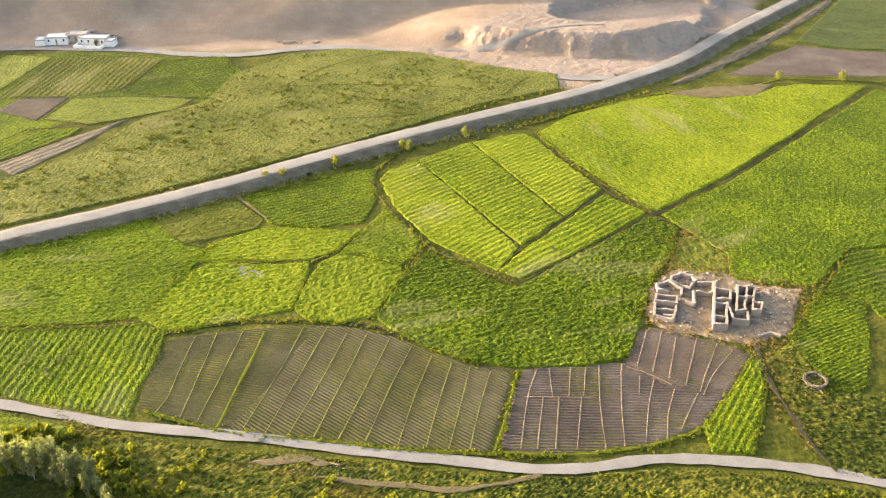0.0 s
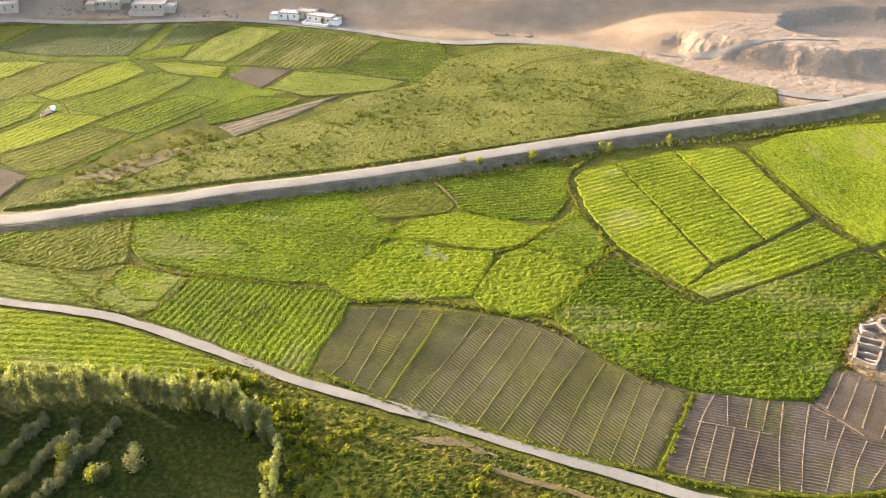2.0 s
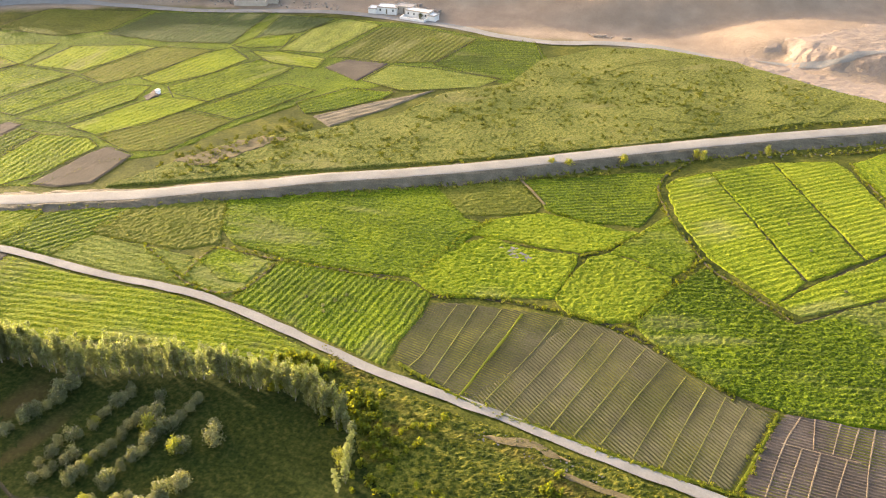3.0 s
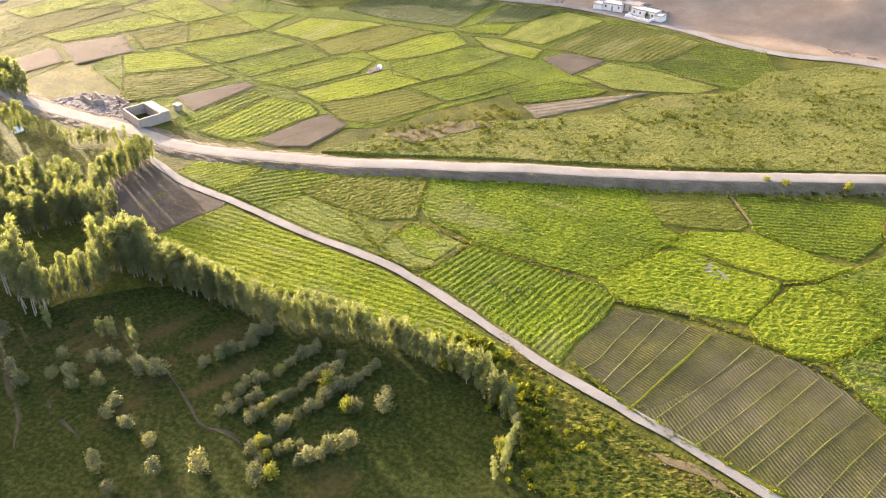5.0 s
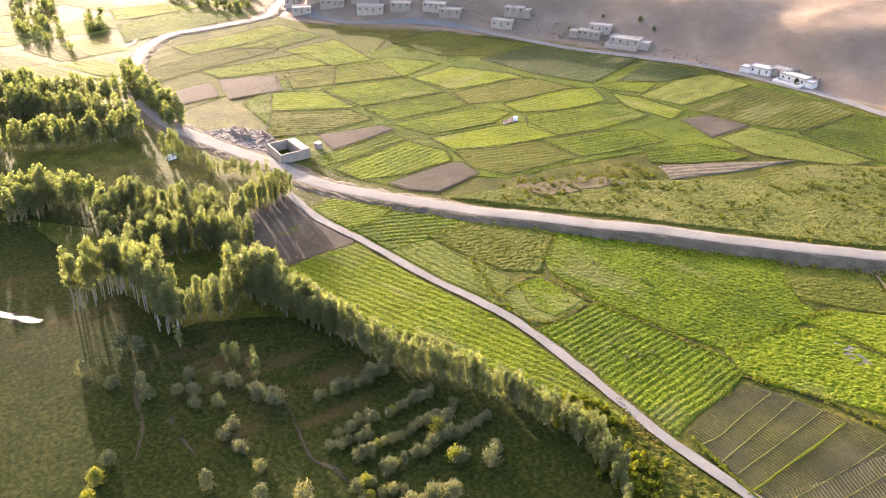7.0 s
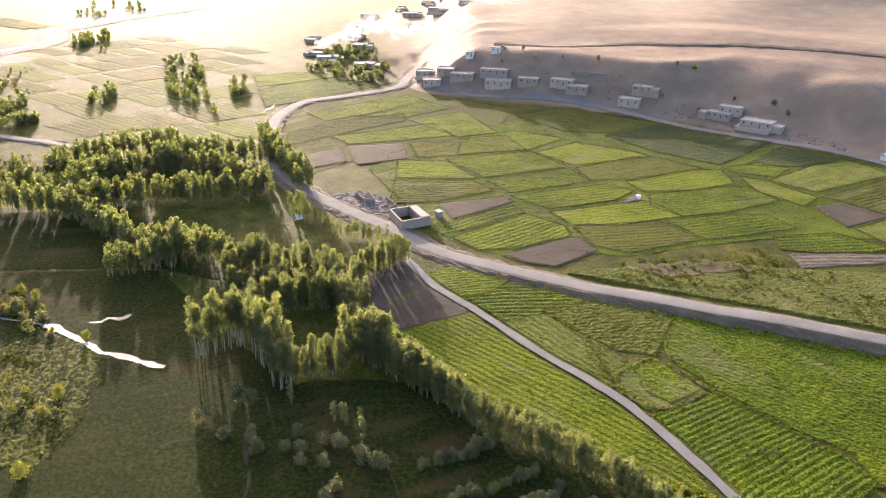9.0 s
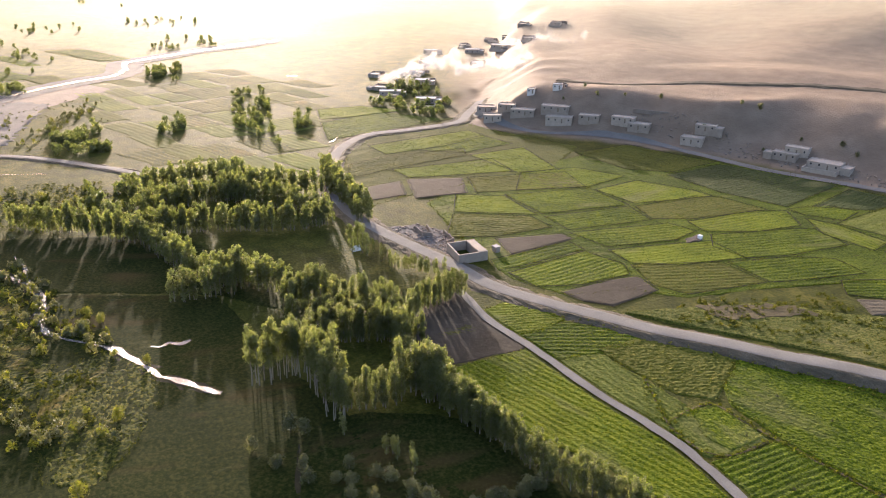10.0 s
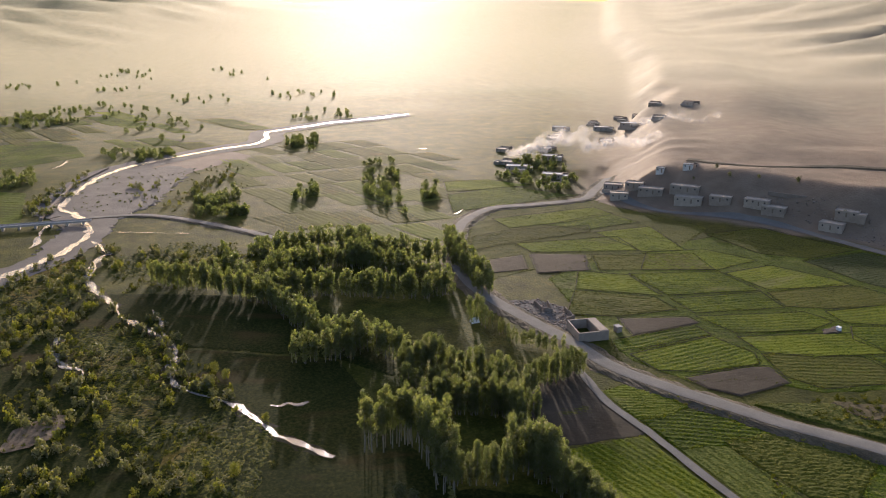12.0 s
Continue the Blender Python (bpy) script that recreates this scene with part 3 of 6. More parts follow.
        at = np.stack([x, y, height(x, y) + top + r.uniform(-0.05, 0.16, n)], -1)[keep]
        me = mesh_of("crop_leaves", *leaf_cards(at, leaf * (1 + 0.25 * far), np.array((0, 0, 0.6)), 900 + seed), CROP[kind], False)
        tagged(new("crop_leaves" if name == "field" else "weed_leaves", me), "small leaf sprays standing in the field" if name == "field" else "small weed sprays on rough ground", "leaves", kind="stuff")
    return ob


R_A = [(-12.0, 191.2), (7.0, 207.6)]
field("bright", [(-16.0, 198.2), (-14.1, 203.1), (-7.1, 209.4), (16.8, 164.4), (11.8, 154.8), (-1.8, 166.7), (-10.9, 181.7)], R_A, "bright green crop field with close rows", 1.7)
field("bright", [(-6.3, 209.7), (7.7, 221.2), (28.4, 178.0), (17.8, 165.7)], R_A, "bright green crop field with close rows", 1.7, seed=1)
field("bright", [(8.7, 221.6), (23.2, 227.9), (26.1, 224.3), (33.0, 207.6), (40.1, 192.7), (29.4, 178.8)], R_A, "bright green crop field with close rows", 1.7, seed=2)
field("bright", [(12.6, 154.3), (18.6, 163.0), (29.0, 175.3), (40.7, 189.6), (48.9, 180.5), (39.0, 170.7), (27.1, 160.1), (16.4, 151.6)], R_A, "bright green crop strip beside a ditch", 1.7)
field("bright", [(28.1, 228.3), (38.8, 241.0), (56.3, 252.5), (71.8, 258.3), (83.6, 254.8), (100.5, 257.3), (108.5, 264.8), (118.7, 267.4), (138.5, 265.8), (100.8, 227.0), (73.6, 200.1), (52.7, 182.2), (50.1, 183.4), (42.0, 197.5), (34.9, 211.1), (29.1, 222.3)], [(35.8, 230.3), (48.7, 194.3)], "wide bright green crop field with faint rows", 1.9, deep=0.05)
field("bright", [(140.3, 262.2), (161.7, 243.1), (122.1, 168.6), (91.4, 163.6), (78.2, 148.8), (62.1, 150.9), (63.9, 161.2), (56.7, 173.4), (53.4, 179.4), (73.8, 195.8), (100.8, 222.3)], [(62.2, 173.9), (100.3, 204.1)], "wide green crop field beyond a dark ditch", 1.9, deep=0.06)
field("green", [(81.0, 147.3), (91.5, 162.2), (120.8, 166.1), (105.6, 137.6), (87.6, 137.6), (87.3, 143.6)], [(85.8, 149.8), (100.8, 156.5)], "green crop field reaching a ditch", 1.5)
field("green", [(67.0, 130.3), (71.8, 137.7), (78.8, 145.6), (86.3, 142.6), (79.2, 123.4), (74.8, 115.5), (69.8, 115.5), (67.7, 123.4)], [(69.1, 130.3), (84.2, 137.7)], "deep green crop plot beside the ruin", 0.9)
field("green", [(16.1, 147.8), (26.8, 157.7), (38.4, 167.4), (49.7, 178.0), (54.7, 173.4), (51.8, 163.7), (46.6, 154.3), (42.4, 145.6), (38.3, 133.9), (34.4, 124.8), (26.7, 122.6), (15.2, 121.8), (7.9, 123.1), (1.7, 124.8), (-2.6, 127.7), (-11.6, 135.4), (-13.1, 137.7), (-10.9, 143.6), (-7.8, 152.1), (-3.4, 162.0), (5.7, 155.4), (12.6, 148.8)], [(1.7, 130.3), (24.4, 137.7)], "dense leafy green crop field", 1.5, tall=0.4, clump=0.25)
field("green", [(-20.9, 165.7), (-13.9, 181.7), (-5.7, 167.4), (-6.2, 162.0), (-8.9, 157.1), (-18.2, 161.3), (-22.7, 161.8)], [(-20.9, 163.7), (-8.4, 168.7)], "small leafy green crop plot", 1.5)
field("green", [(-23.2, 160.8), (-18.1, 159.9), (-9.4, 155.9), (-8.4, 152.1), (-11.0, 145.7), (-13.8, 138.3), (-20.5, 135.1), (-27.5, 137.0), (-29.7, 140.6), (-28.6, 149.9), (-26.6, 157.8)], [(-25.8, 141.6), (-12.5, 149.9)], "dense leafy green crop field", 1.5, clump=0.22)
field("bright", [(-53.7, 154.4), (-49.7, 158.0), (-45.1, 157.1), (-37.6, 156.6), (-29.7, 157.8), (-29.5, 152.1), (-30.8, 140.3), (-40.8, 136.4), (-50.1, 133.2), (-54.6, 133.6), (-60.0, 136.8), (-58.9, 140.7), (-56.2, 147.8)], [(-54.1, 135.8), (-35.0, 141.6)], "leafy green crop field with a bare patch", 1.4, clump=0.22)
field("bright", [(-53.8, 158.2), (-56.2, 159.4), (-51.5, 166.2), (-42.9, 172.1), (-40.5, 173.4), (-23.0, 171.3), (-19.1, 172.1), (-23.5, 163.7), (-29.3, 159.4), (-37.9, 158.5), (-48.0, 158.9)], [(-48.5, 161.3), (-28.9, 166.2)], "thin green crop plot", 1.5, tall=0.25)
field("bright", [(-41.2, 175.9), (-45.4, 181.7), (-50.1, 188.2), (-32.9, 197.5), (-24.5, 202.5), (-17.9, 204.2), (-18.8, 195.9), (-16.7, 186.7), (-19.3, 175.3), (-29.8, 173.4), (-39.3, 174.5)], [(-44.8, 182.3), (-20.9, 194.3)], "green crop field below the road bank", 1.4, tall=0.25)
field("olive", [(-69.9, 174.5), (-62.4, 180.9), (-52.1, 187.6), (-43.2, 177.2), (-43.8, 173.4), (-51.4, 168.7), (-58.6, 166.2), (-66.2, 170.0)], [(-63.9, 171.3), (-47.0, 179.5)], "thin olive crop plot with bare soil", 1.4, tall=0.2)
field("bright", [(-115.3, 152.8), (-104.1, 159.3), (-85.9, 169.6), (-70.6, 177.1), (-65.8, 172.5), (-58.6, 164.8), (-52.4, 162.9), (-54.3, 156.7), (-55.4, 148.5), (-57.3, 140.1), (-59.4, 137.4), (-70.9, 135.3), (-89.6, 134.4), (-102.5, 135.5), (-108.4, 139.9)], [(-103.3, 137.8), (-59.1, 144.6)], "broad bright green crop field in rows", 1.4)
field("olive", [(-136.1, 127.9), (-134.8, 141.3), (-131.5, 146.6), (-116.8, 153.8), (-108.8, 139.8), (-106.1, 134.1), (-112.3, 129.1), (-125.2, 128.1)], [(-127.2, 128.6), (-115.6, 147.2)], "olive leafy crop field", 1.4, clump=0.25)
field("pale", [(-137.3, 120.3), (-134.6, 126.8), (-107.9, 127.1), (-106.7, 121.8), (-108.3, 118.3), (-110.7, 117.3), (-120.4, 118.0)], [(-135.0, 121.5), (-108.2, 121.5)], "pale green crop strip in rows", 1.9, tall=0.25)
field("pale", [(-121.0, 127.4), (-105.4, 119.4), (-99, 117.9), (-93.8, 117.9), (-90.2, 121.7), (-89.8, 131.4), (-97, 132.4), (-104.6, 132.2), (-106.2, 126.5)], [(-105.1, 125.6), (-91.9, 122.9)], "thin pale plot round a small square one", 1.0, tall=0.14, deep=0.08, leaves=3)
field("bright", [(-105.5, 126.5), (-103.5, 131.7), (-91.0, 131.6), (-91.4, 122.4), (-97.4, 122.2)], [(-105.1, 125.6), (-91.9, 122.9)], "small square leafy green plot", 0.8, tall=0.36)
field("bright", [(-90.2, 119.9), (-88.6, 128.0), (-88.6, 132.8), (-70.0, 133.3), (-59.7, 135.0), (-54.3, 132.6), (-53.3, 124.7), (-54.5, 116.5), (-52.8, 110.0), (-59.6, 111.8), (-70.7, 114.8), (-82.7, 118.1)], [(-63.7, 113.0), (-62.4, 133.9)], "bright green crop in strong ridged rows", 1.5, deep=0.16)
field("bright", [(-147.2, 91.3), (-146.0, 104.8), (-144.8, 112.0), (-128.5, 111.6), (-113.3, 110.6), (-99.8, 110.1), (-79.3, 108.4), (-64.1, 105.3), (-59.5, 102.0), (-65.6, 102.0), (-72.4, 102.7), (-80.2, 100.8), (-90.4, 99.4), (-101.8, 98.7), (-111.0, 95.0), (-121.3, 92.0), (-130.1, 91.7), (-143.2, 91.4)], [(-135.5, 94.6), (-108.9, 99.4)], "bright green crop field in ridged rows", 1.7, deep=0.16)
field("green", [(-167.8, 117.2), (-169.6, 124.2), (-157.2, 130.8), (-153.4, 131.3), (-151.1, 121.5), (-153.8, 116.5), (-161.5, 115.7)], [(-163.5, 117.3), (-157.2, 130.8)], "small green crop plot by the road fork", 1.4, tall=0.25)
field("bright", [(-151.6, 116.4), (-151.9, 130.9), (-140.5, 138.9), (-134.4, 141.8), (-134.4, 128.5), (-137.5, 120.1), (-142.9, 117.9)], [(-151.0, 117.7), (-139.0, 137.3)], "green crop plot in rows", 1.9, tall=0.25, deep=0.15)
field("green", [(58.8, 123.4), (56.3, 114.0), (51.7, 104.2), (49.5, 101.6), (44.5, 103.6), (44.3, 106.2), (51.5, 114.8), (57.7, 123.4)], [(46.6, 104.2), (57.2, 120.2)], "deep green crop strip", 1.2, tall=0.5)
field("deep", [(133.3, 312.6), (152.1, 340.9), (179.2, 379.6), (256.6, 432.1), (188.2, 300.7), (148.7, 304.6)], [(136.0, 315.3), (162.9, 308.5)], "dark green crop field beside the road bend", 1.6)
field("soil", [(97.2, 277.1), (113.7, 292.7), (131.9, 308.6), (147.7, 302.0), (186.3, 296.9), (175.0, 275.3), (117.9, 276.0)], [(99.4, 278.2), (142.7, 289.7)], "bare grey fallow ground beyond the crops", 1.6, tall=0.1, deep=0.02, clump=0.1, grain=0.02, mat=SOIL)
field("soil", [(73.1, 259.8), (88.3, 265.3), (108.4, 267.4), (100.7, 257.7), (83.9, 255.8)], [(75.8, 259.8), (102.9, 264.8)], "pale bare strip at the crop's edge", 1.6, tall=0.2, deep=0.02, clump=0.06, grain=0.012, mat=PATHDIRT)
# tilled fields
field("soil", [(-52.4, 129.7), (-47.5, 131.4), (-33.6, 133.6), (-27.1, 134.5), (-24.9, 134.3), (-30.8, 117.1), (-36.3, 105.3), (-48.6, 108.6), (-52.4, 110.9), (-53.1, 115.6), (-53.1, 122.7)], [(-48.7, 115.9), (-36.1, 113.5)], "dark tilled field in fine ridges", 0.66, tall=0.12, deep=0.24, clump=0.05, fine=(0.155, 0.6), grain=0.012, mat=GREYSOIL, soft=0.15)
field("soil", [(-24.9, 134.3), (-18.2, 134.0), (-9.1, 130.5), (-1.5, 125.7), (5.8, 121.8), (12.5, 120.2), (10.4, 111.1), (7.4, 100.9), (-2.2, 101.3), (-17.2, 103.2), (-36.3, 105.3), (-30.8, 117.1)], [(-28.5, 115.6), (-17.6, 107.6)], "dark tilled field in fine ridges", 0.66, tall=0.12, deep=0.24, clump=0.05, fine=(0.155, 0.6), grain=0.012, mat=GREYSOIL, soft=0.15)
field("soil", [(14.9, 120.9), (27.7, 122.3), (33.9, 123.0), (39.9, 116.3), (48.8, 115.5), (50.7, 115.2), (43.4, 106.6), (34.9, 102.5), (25.3, 100.6), (18.0, 100.4), (9.9, 100.9), (11.4, 109.7)], [(11.0, 105.6), (29.8, 104.9)], "reddish tilled field in fine ridges", 0.7, tall=0.12, deep=0.2, clump=0.05, fine=(0.16, 0.6), grain=0.012, mat=SOIL, soft=0.15)
field("soil", [(34.2, 123.5), (38.3, 132.6), (41.6, 133.9), (55.4, 127.8), (57.4, 124.8), (50.8, 115.5), (48.8, 115.8), (40.2, 116.6)], [(35.9, 126.8), (41.8, 124.8)], "reddish tilled field in fine ridges", 0.7, tall=0.12, deep=0.2, clump=0.05, fine=(0.16, 0.6), grain=0.012, mat=SOIL, soft=0.15)
# The poplars' shadow is put into this field's soil colour.
field("soil", [(-180.7, 107.5), (-181.9, 116.3), (-164.0, 114.1), (-147.2, 114.4), (-146.0, 112.5), (-147.4, 106.0), (-148.3, 96.8), (-150.1, 90.5), (-155.7, 89.2), (-174.9, 100.1)], [(-153.3, 92.8), (-149.6, 109.5)], "bare dark soil field beside the grove", 0.8, tall=0.08, deep=0.06, clump=0.06, grain=0.012, mat=DIMSOIL)


field("green", [(-251.7, 149.0), (-266.0, 175.4), (-269.8, 205.3), (-272.5, 264.8), (-195.2, 292.7), (-126.5, 300.5), (-89.6, 292.0), (-77.9, 295.0), (-62.3, 268.0), (-69.1, 252.1), (-99.4, 252.2), (-128.5, 215.9), (-140.4, 187.0), (-145.7, 168.3), (-158.3, 158.3), (-163.8, 141.7), (-180.8, 135.3), (-206.6, 138.1)], [(-221.6, 167.4), (-183.2, 240.8)], "wide valley crop ground between the two roads", 2.2, tall=0.06, deep=0.02, clump=0.06, leaves=0)


def quilt(kind, pts, spacing=2.0, row=0):
    """A plot of the patchwork beyond the main road."""
    a, b = pts[row], pts[row + 1]
    ring = [mid for p, q in zip(pts, pts[1:] + pts[:1]) for mid in (p, (p[0] * 0.88 + q[0] * 0.12, p[1] * 0.88 + q[1] * 0.12), (p[0] * 0.12 + q[0] * 0.88, p[1] * 0.12 + q[1] * 0.88))] + [pts[0]]
    ribbon("bund", ring, 0.15, 0.2, DIRT, "dark weedy bund round a crop plot", "bund", 2.5, 0.12, seed=19, crown=0.05, group="field bunds")
    if kind == "soil":
        return field(kind, pts, (a, b), "bare tilled plot among green fields", 1.3, tall=0.22, deep=0.025, clump=0.06, grain=0.012, mat=DIMSOIL, gap=0.0, soft=0.15)
    words = {"bright": "bright yellow-green", "green": "mid green", "olive": "dull olive", "pale": "pale thin", "deep": "deep dark green"}[kind]
    return field(kind, pts, (a, b), words + " crop plot in the valley patchwork", spacing, tall=0.24, gap=0.02, soft=0.15, seed=int(abs(a[0])) % 7)


field("olive", [(-290.7, 133.8), (-323.7, 151.4), (-346.6, 175.9), (-347.5, 229.0), (-330.7, 230.8), (-284.2, 245.6), (-264.7, 215.5), (-262.9, 145.7), (-258.3, 124.1)], [(-310.0, 149.7), (-315.3, 208.3)], "dull olive ground by the road bend", 3.0, tall=0.06, deep=0.02, clump=0.06, leaves=2)

quilt("soil", [(-137.3, 244.2), (-134.0, 254.5), (-118.3, 256.0), (-121.3, 236.5)])
quilt("bright", [(-130.9, 213.4), (-121.3, 229.8), (-105.9, 232.6), (-107.2, 225.0), (-117.8, 211.3), (-124.0, 206.1)])
quilt("pale", [(-120.1, 237.8), (-117.6, 254.5), (-101.5, 256.7), (-78.1, 254.8), (-82.5, 245.5), (-93.3, 239.3), (-104.7, 233.8)], 2.0, 2)
field("soil", [(-121.1, 206.1), (-108.0, 223.1), (-93.7, 240.1), (-103.1, 217.5), (-112.7, 200.3)], [(-118.4, 201.9), (-106.1, 219.7)], "pale ploughed strip with long furrows", 2.2, tall=0.3, deep=0.14, clump=0.06, grain=0.015, mat=BANK, gap=0.0, soft=0.15)
quilt("green", [(-104.2, 260.3), (-98.8, 290.4), (-78.5, 296.6), (-64.6, 265.6), (-69.9, 254.2), (-90.7, 256.5)], 2.0, 1)
quilt("olive", [(-141.0, 253.7), (-137.5, 292.1), (-124.5, 296.3), (-98.8, 292.8), (-104.4, 262.9), (-118.3, 256.0), (-134.8, 256.0)])
quilt("pale", [(-161.0, 254.5), (-161.8, 281.7), (-156.6, 297.1), (-139.2, 295.1), (-144.2, 257.1)], 6.0)
quilt("bright", [(-179.2, 252.4), (-175.2, 268.0), (-164.0, 271.7), (-161.3, 258.6), (-171.8, 252.5)])
# Hill shadow is put into this plot's crop colour.
quilt("deep", [(-176.2, 262.2), (-181.7, 292.8), (-158.9, 296.8), (-162.9, 275.7)])
quilt("bright", [(-169.9, 249.9), (-160.3, 253.5), (-141.1, 252.8), (-139.2, 242.2), (-156.8, 241.7)], 2.0, 1)
quilt("bright", [(-188.7, 213.4), (-184.0, 241.9), (-178.0, 250.8), (-165.8, 242.6), (-170.0, 224.2), (-178.9, 211.1)])
quilt("bright", [(-175.7, 210.3), (-165.4, 237.1), (-161.6, 243.5), (-146.6, 240.1), (-150.6, 217.2), (-156.3, 204.2), (-168.1, 202.9)])
quilt("bright", [(-157.0, 196.7), (-150.0, 216.4), (-141.7, 226.3), (-129.9, 224.3), (-136.8, 204.2), (-140.6, 195.3)])
quilt("olive", [(-170.8, 170.8), (-158.2, 195.4), (-140.9, 194.4), (-147.0, 169.8), (-156.6, 165.8)])
quilt("bright", [(-183.3, 173.2), (-176.5, 194.4), (-172.2, 206.2), (-156.3, 204.2), (-163.1, 182.5), (-171.8, 171.7)])
quilt("bright", [(-201.5, 172.6), (-190.8, 207.0), (-180.9, 209.0), (-178.3, 197.8), (-185.1, 174.9)])
quilt("olive", [(-209.6, 209.4), (-206.5, 236.2), (-201.4, 243.3), (-182.4, 246.4), (-189.3, 217.0), (-196.9, 205.0)])
quilt("bright", [(-244.9, 178.0), (-234.3, 209.8), (-212.0, 208.8), (-220.7, 176.5)])
quilt("bright", [(-217.8, 175.4), (-211.0, 207.9), (-196.1, 204.1), (-203.5, 174.3)])
quilt("bright", [(-231.8, 210.4), (-232.6, 232.2), (-211.2, 241.5), (-202.9, 241.8), (-211.9, 211.6)])
# This plot too has the hill's shadow in its crop colour.
quilt("deep", [(-231.8, 247.4), (-231.0, 278.0), (-187.1, 292.9), (-180.8, 254.5), (-205.1, 247.6)])
quilt("olive", [(-276.4, 238.1), (-274.6, 266.8), (-233.9, 277.6), (-232.9, 252.0), (-245.8, 238.8)])
quilt("soil", [(-210.1, 149.3), (-202.0, 170.6), (-196.3, 170.5), (-195.9, 145.1)])
quilt("bright", [(-185.1, 136.6), (-186.5, 166.5), (-172.0, 169.5), (-165.5, 165.5), (-167.3, 149.1), (-173.2, 137.4)])
quilt("bright", [(-195.9, 137.6), (-195.7, 167.6), (-187.2, 167.2), (-187.2, 140.4), (-188.0, 134.8)])
quilt("olive", [(-237.7, 151.1), (-221.2, 171.9), (-208.6, 171.4), (-210.9, 149.9), (-219.3, 136.5)])
quilt("bright", [(-255.1, 163.0), (-243.8, 177.2), (-220.9, 174.7), (-238.6, 151.7)])
quilt("bright", [(-264.5, 199.7), (-259.1, 223.0), (-239.0, 232.2), (-235.8, 211.2), (-247.2, 184.9)])
quilt("soil", [(-166.9, 141.2), (-165.5, 160.8), (-163.6, 167.0), (-153.2, 164.8), (-152.0, 147.0), (-159.2, 142.3)])
quilt("soil", [(-280.5, 135.7), (-280.6, 154.0), (-263.7, 147.3), (-265.3, 128.5)])
quilt("soil", [(-281.1, 156.7), (-271.3, 176.3), (-253.7, 167.6), (-258.5, 147.9)])
quilt("olive", [(-270.4, 178.3), (-256.3, 215.7), (-236.1, 209.7), (-252.5, 170.5)])
quilt("bright", [(-295.7, 158.1), (-288.1, 201.9), (-267.6, 198.6), (-282.0, 158.5)])
quilt("green", [(-334.6, 167.1), (-334.8, 220.9), (-320.4, 222.2), (-315.9, 194.1), (-317.2, 166.7)])
quilt("bright", [(-297.7, 197.0), (-295.9, 224.7), (-259.6, 215.6), (-265.9, 198.8)])
quilt("olive", [(-311.3, 146.5), (-314.8, 165.4), (-308.0, 200.8), (-298.2, 195.9), (-296.5, 156.0), (-293.5, 137.0)])
quilt("bright", [(-386.5, 167.2), (-391.8, 205.1), (-363.4, 222.5), (-360.1, 230.4), (-354.3, 185.8), (-353.8, 156.0)], 4.0)
quilt("bright", [(-415.2, 177.9), (-411.6, 201.5), (-389.6, 217.4), (-389.2, 190.7), (-392.3, 169.7)], 4.0)
quilt("bright", [(-323.1, 221.0), (-303.4, 224.1), (-301.7, 196.8), (-315.6, 182.5)])
# wild ground
field("meadow", [(-147.5, 147.5), (-140.4, 163.3), (-132.0, 182.6), (-114.8, 196.7), (-98.2, 215.0), (-90.6, 237.4), (-74.5, 251.6), (-70.3, 277.5), (-54.7, 296.4), (-35.8, 303.6), (-8.2, 299.0), (24.1, 281.6), (38.2, 277.0), (37.5, 264.2), (11.6, 249.7), (-31.4, 217.4), (-71.8, 192.3), (-110.4, 170.2), (-134.4, 155.2)], [(-134.8, 155.7), (-73.6, 197.2)], "wild weedy meadow beyond the road bank", 3.0, tall=0.5, deep=0.06, clump=0.17, leaves=7, leaf=0.095, grain=0.04, name="meadow", fine=(0.42, 0.5), lump=1.0)
field("weedy", [(-66.5, 110.0), (-59.1, 105.6), (-50.9, 103.6), (-35.2, 100.4), (-20.3, 98.5), (-7.6, 97.3), (5.8, 95.2), (19.0, 94.3), (32.7, 96.0), (41.6, 96.0), (54.4, 94.5), (70.1, 90.3), (60.6, 69.6)] + [(-29.9, 75.2), (-42.3, 81.9), (-48.3, 87.4), (-52.2, 94.2), (-56.3, 99.8), (-60.0, 103.6)], [(-42.7, 94.3), (-7.4, 93.1)], "rough weedy ground below the farm track", 3.0, tall=0.3, deep=0.06, clump=0.3, leaves=9, leaf=0.17, grain=0.06, name="meadow", fine=(0.35, 0.4), lump=1.2)
field("weedy", [(60.4, 123.4), (66.3, 128.5), (68.1, 121.8), (69.2, 114.0), (75.2, 114.0), (91.1, 114.0), (79.6, 91.9), (62.1, 96.0), (61.1, 102.9), (60.0, 111.8)], [(61.3, 114.0), (71.5, 105.5)], "yellowed weedy ground below the ruin", 3.0, tall=0.3, deep=0.06, clump=0.3, leaves=9, leaf=0.17, grain=0.06, name="meadow", fine=(0.35, 0.4), lump=1.2)
# Orchard and pasture carry painted shade in their grass colour.
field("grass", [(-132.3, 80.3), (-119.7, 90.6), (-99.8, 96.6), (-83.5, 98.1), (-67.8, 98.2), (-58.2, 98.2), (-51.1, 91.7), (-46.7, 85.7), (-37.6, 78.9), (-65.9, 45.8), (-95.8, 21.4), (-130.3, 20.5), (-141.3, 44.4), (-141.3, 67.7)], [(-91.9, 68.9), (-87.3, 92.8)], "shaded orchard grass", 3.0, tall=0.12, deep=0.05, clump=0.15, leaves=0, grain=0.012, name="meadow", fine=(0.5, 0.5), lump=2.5)

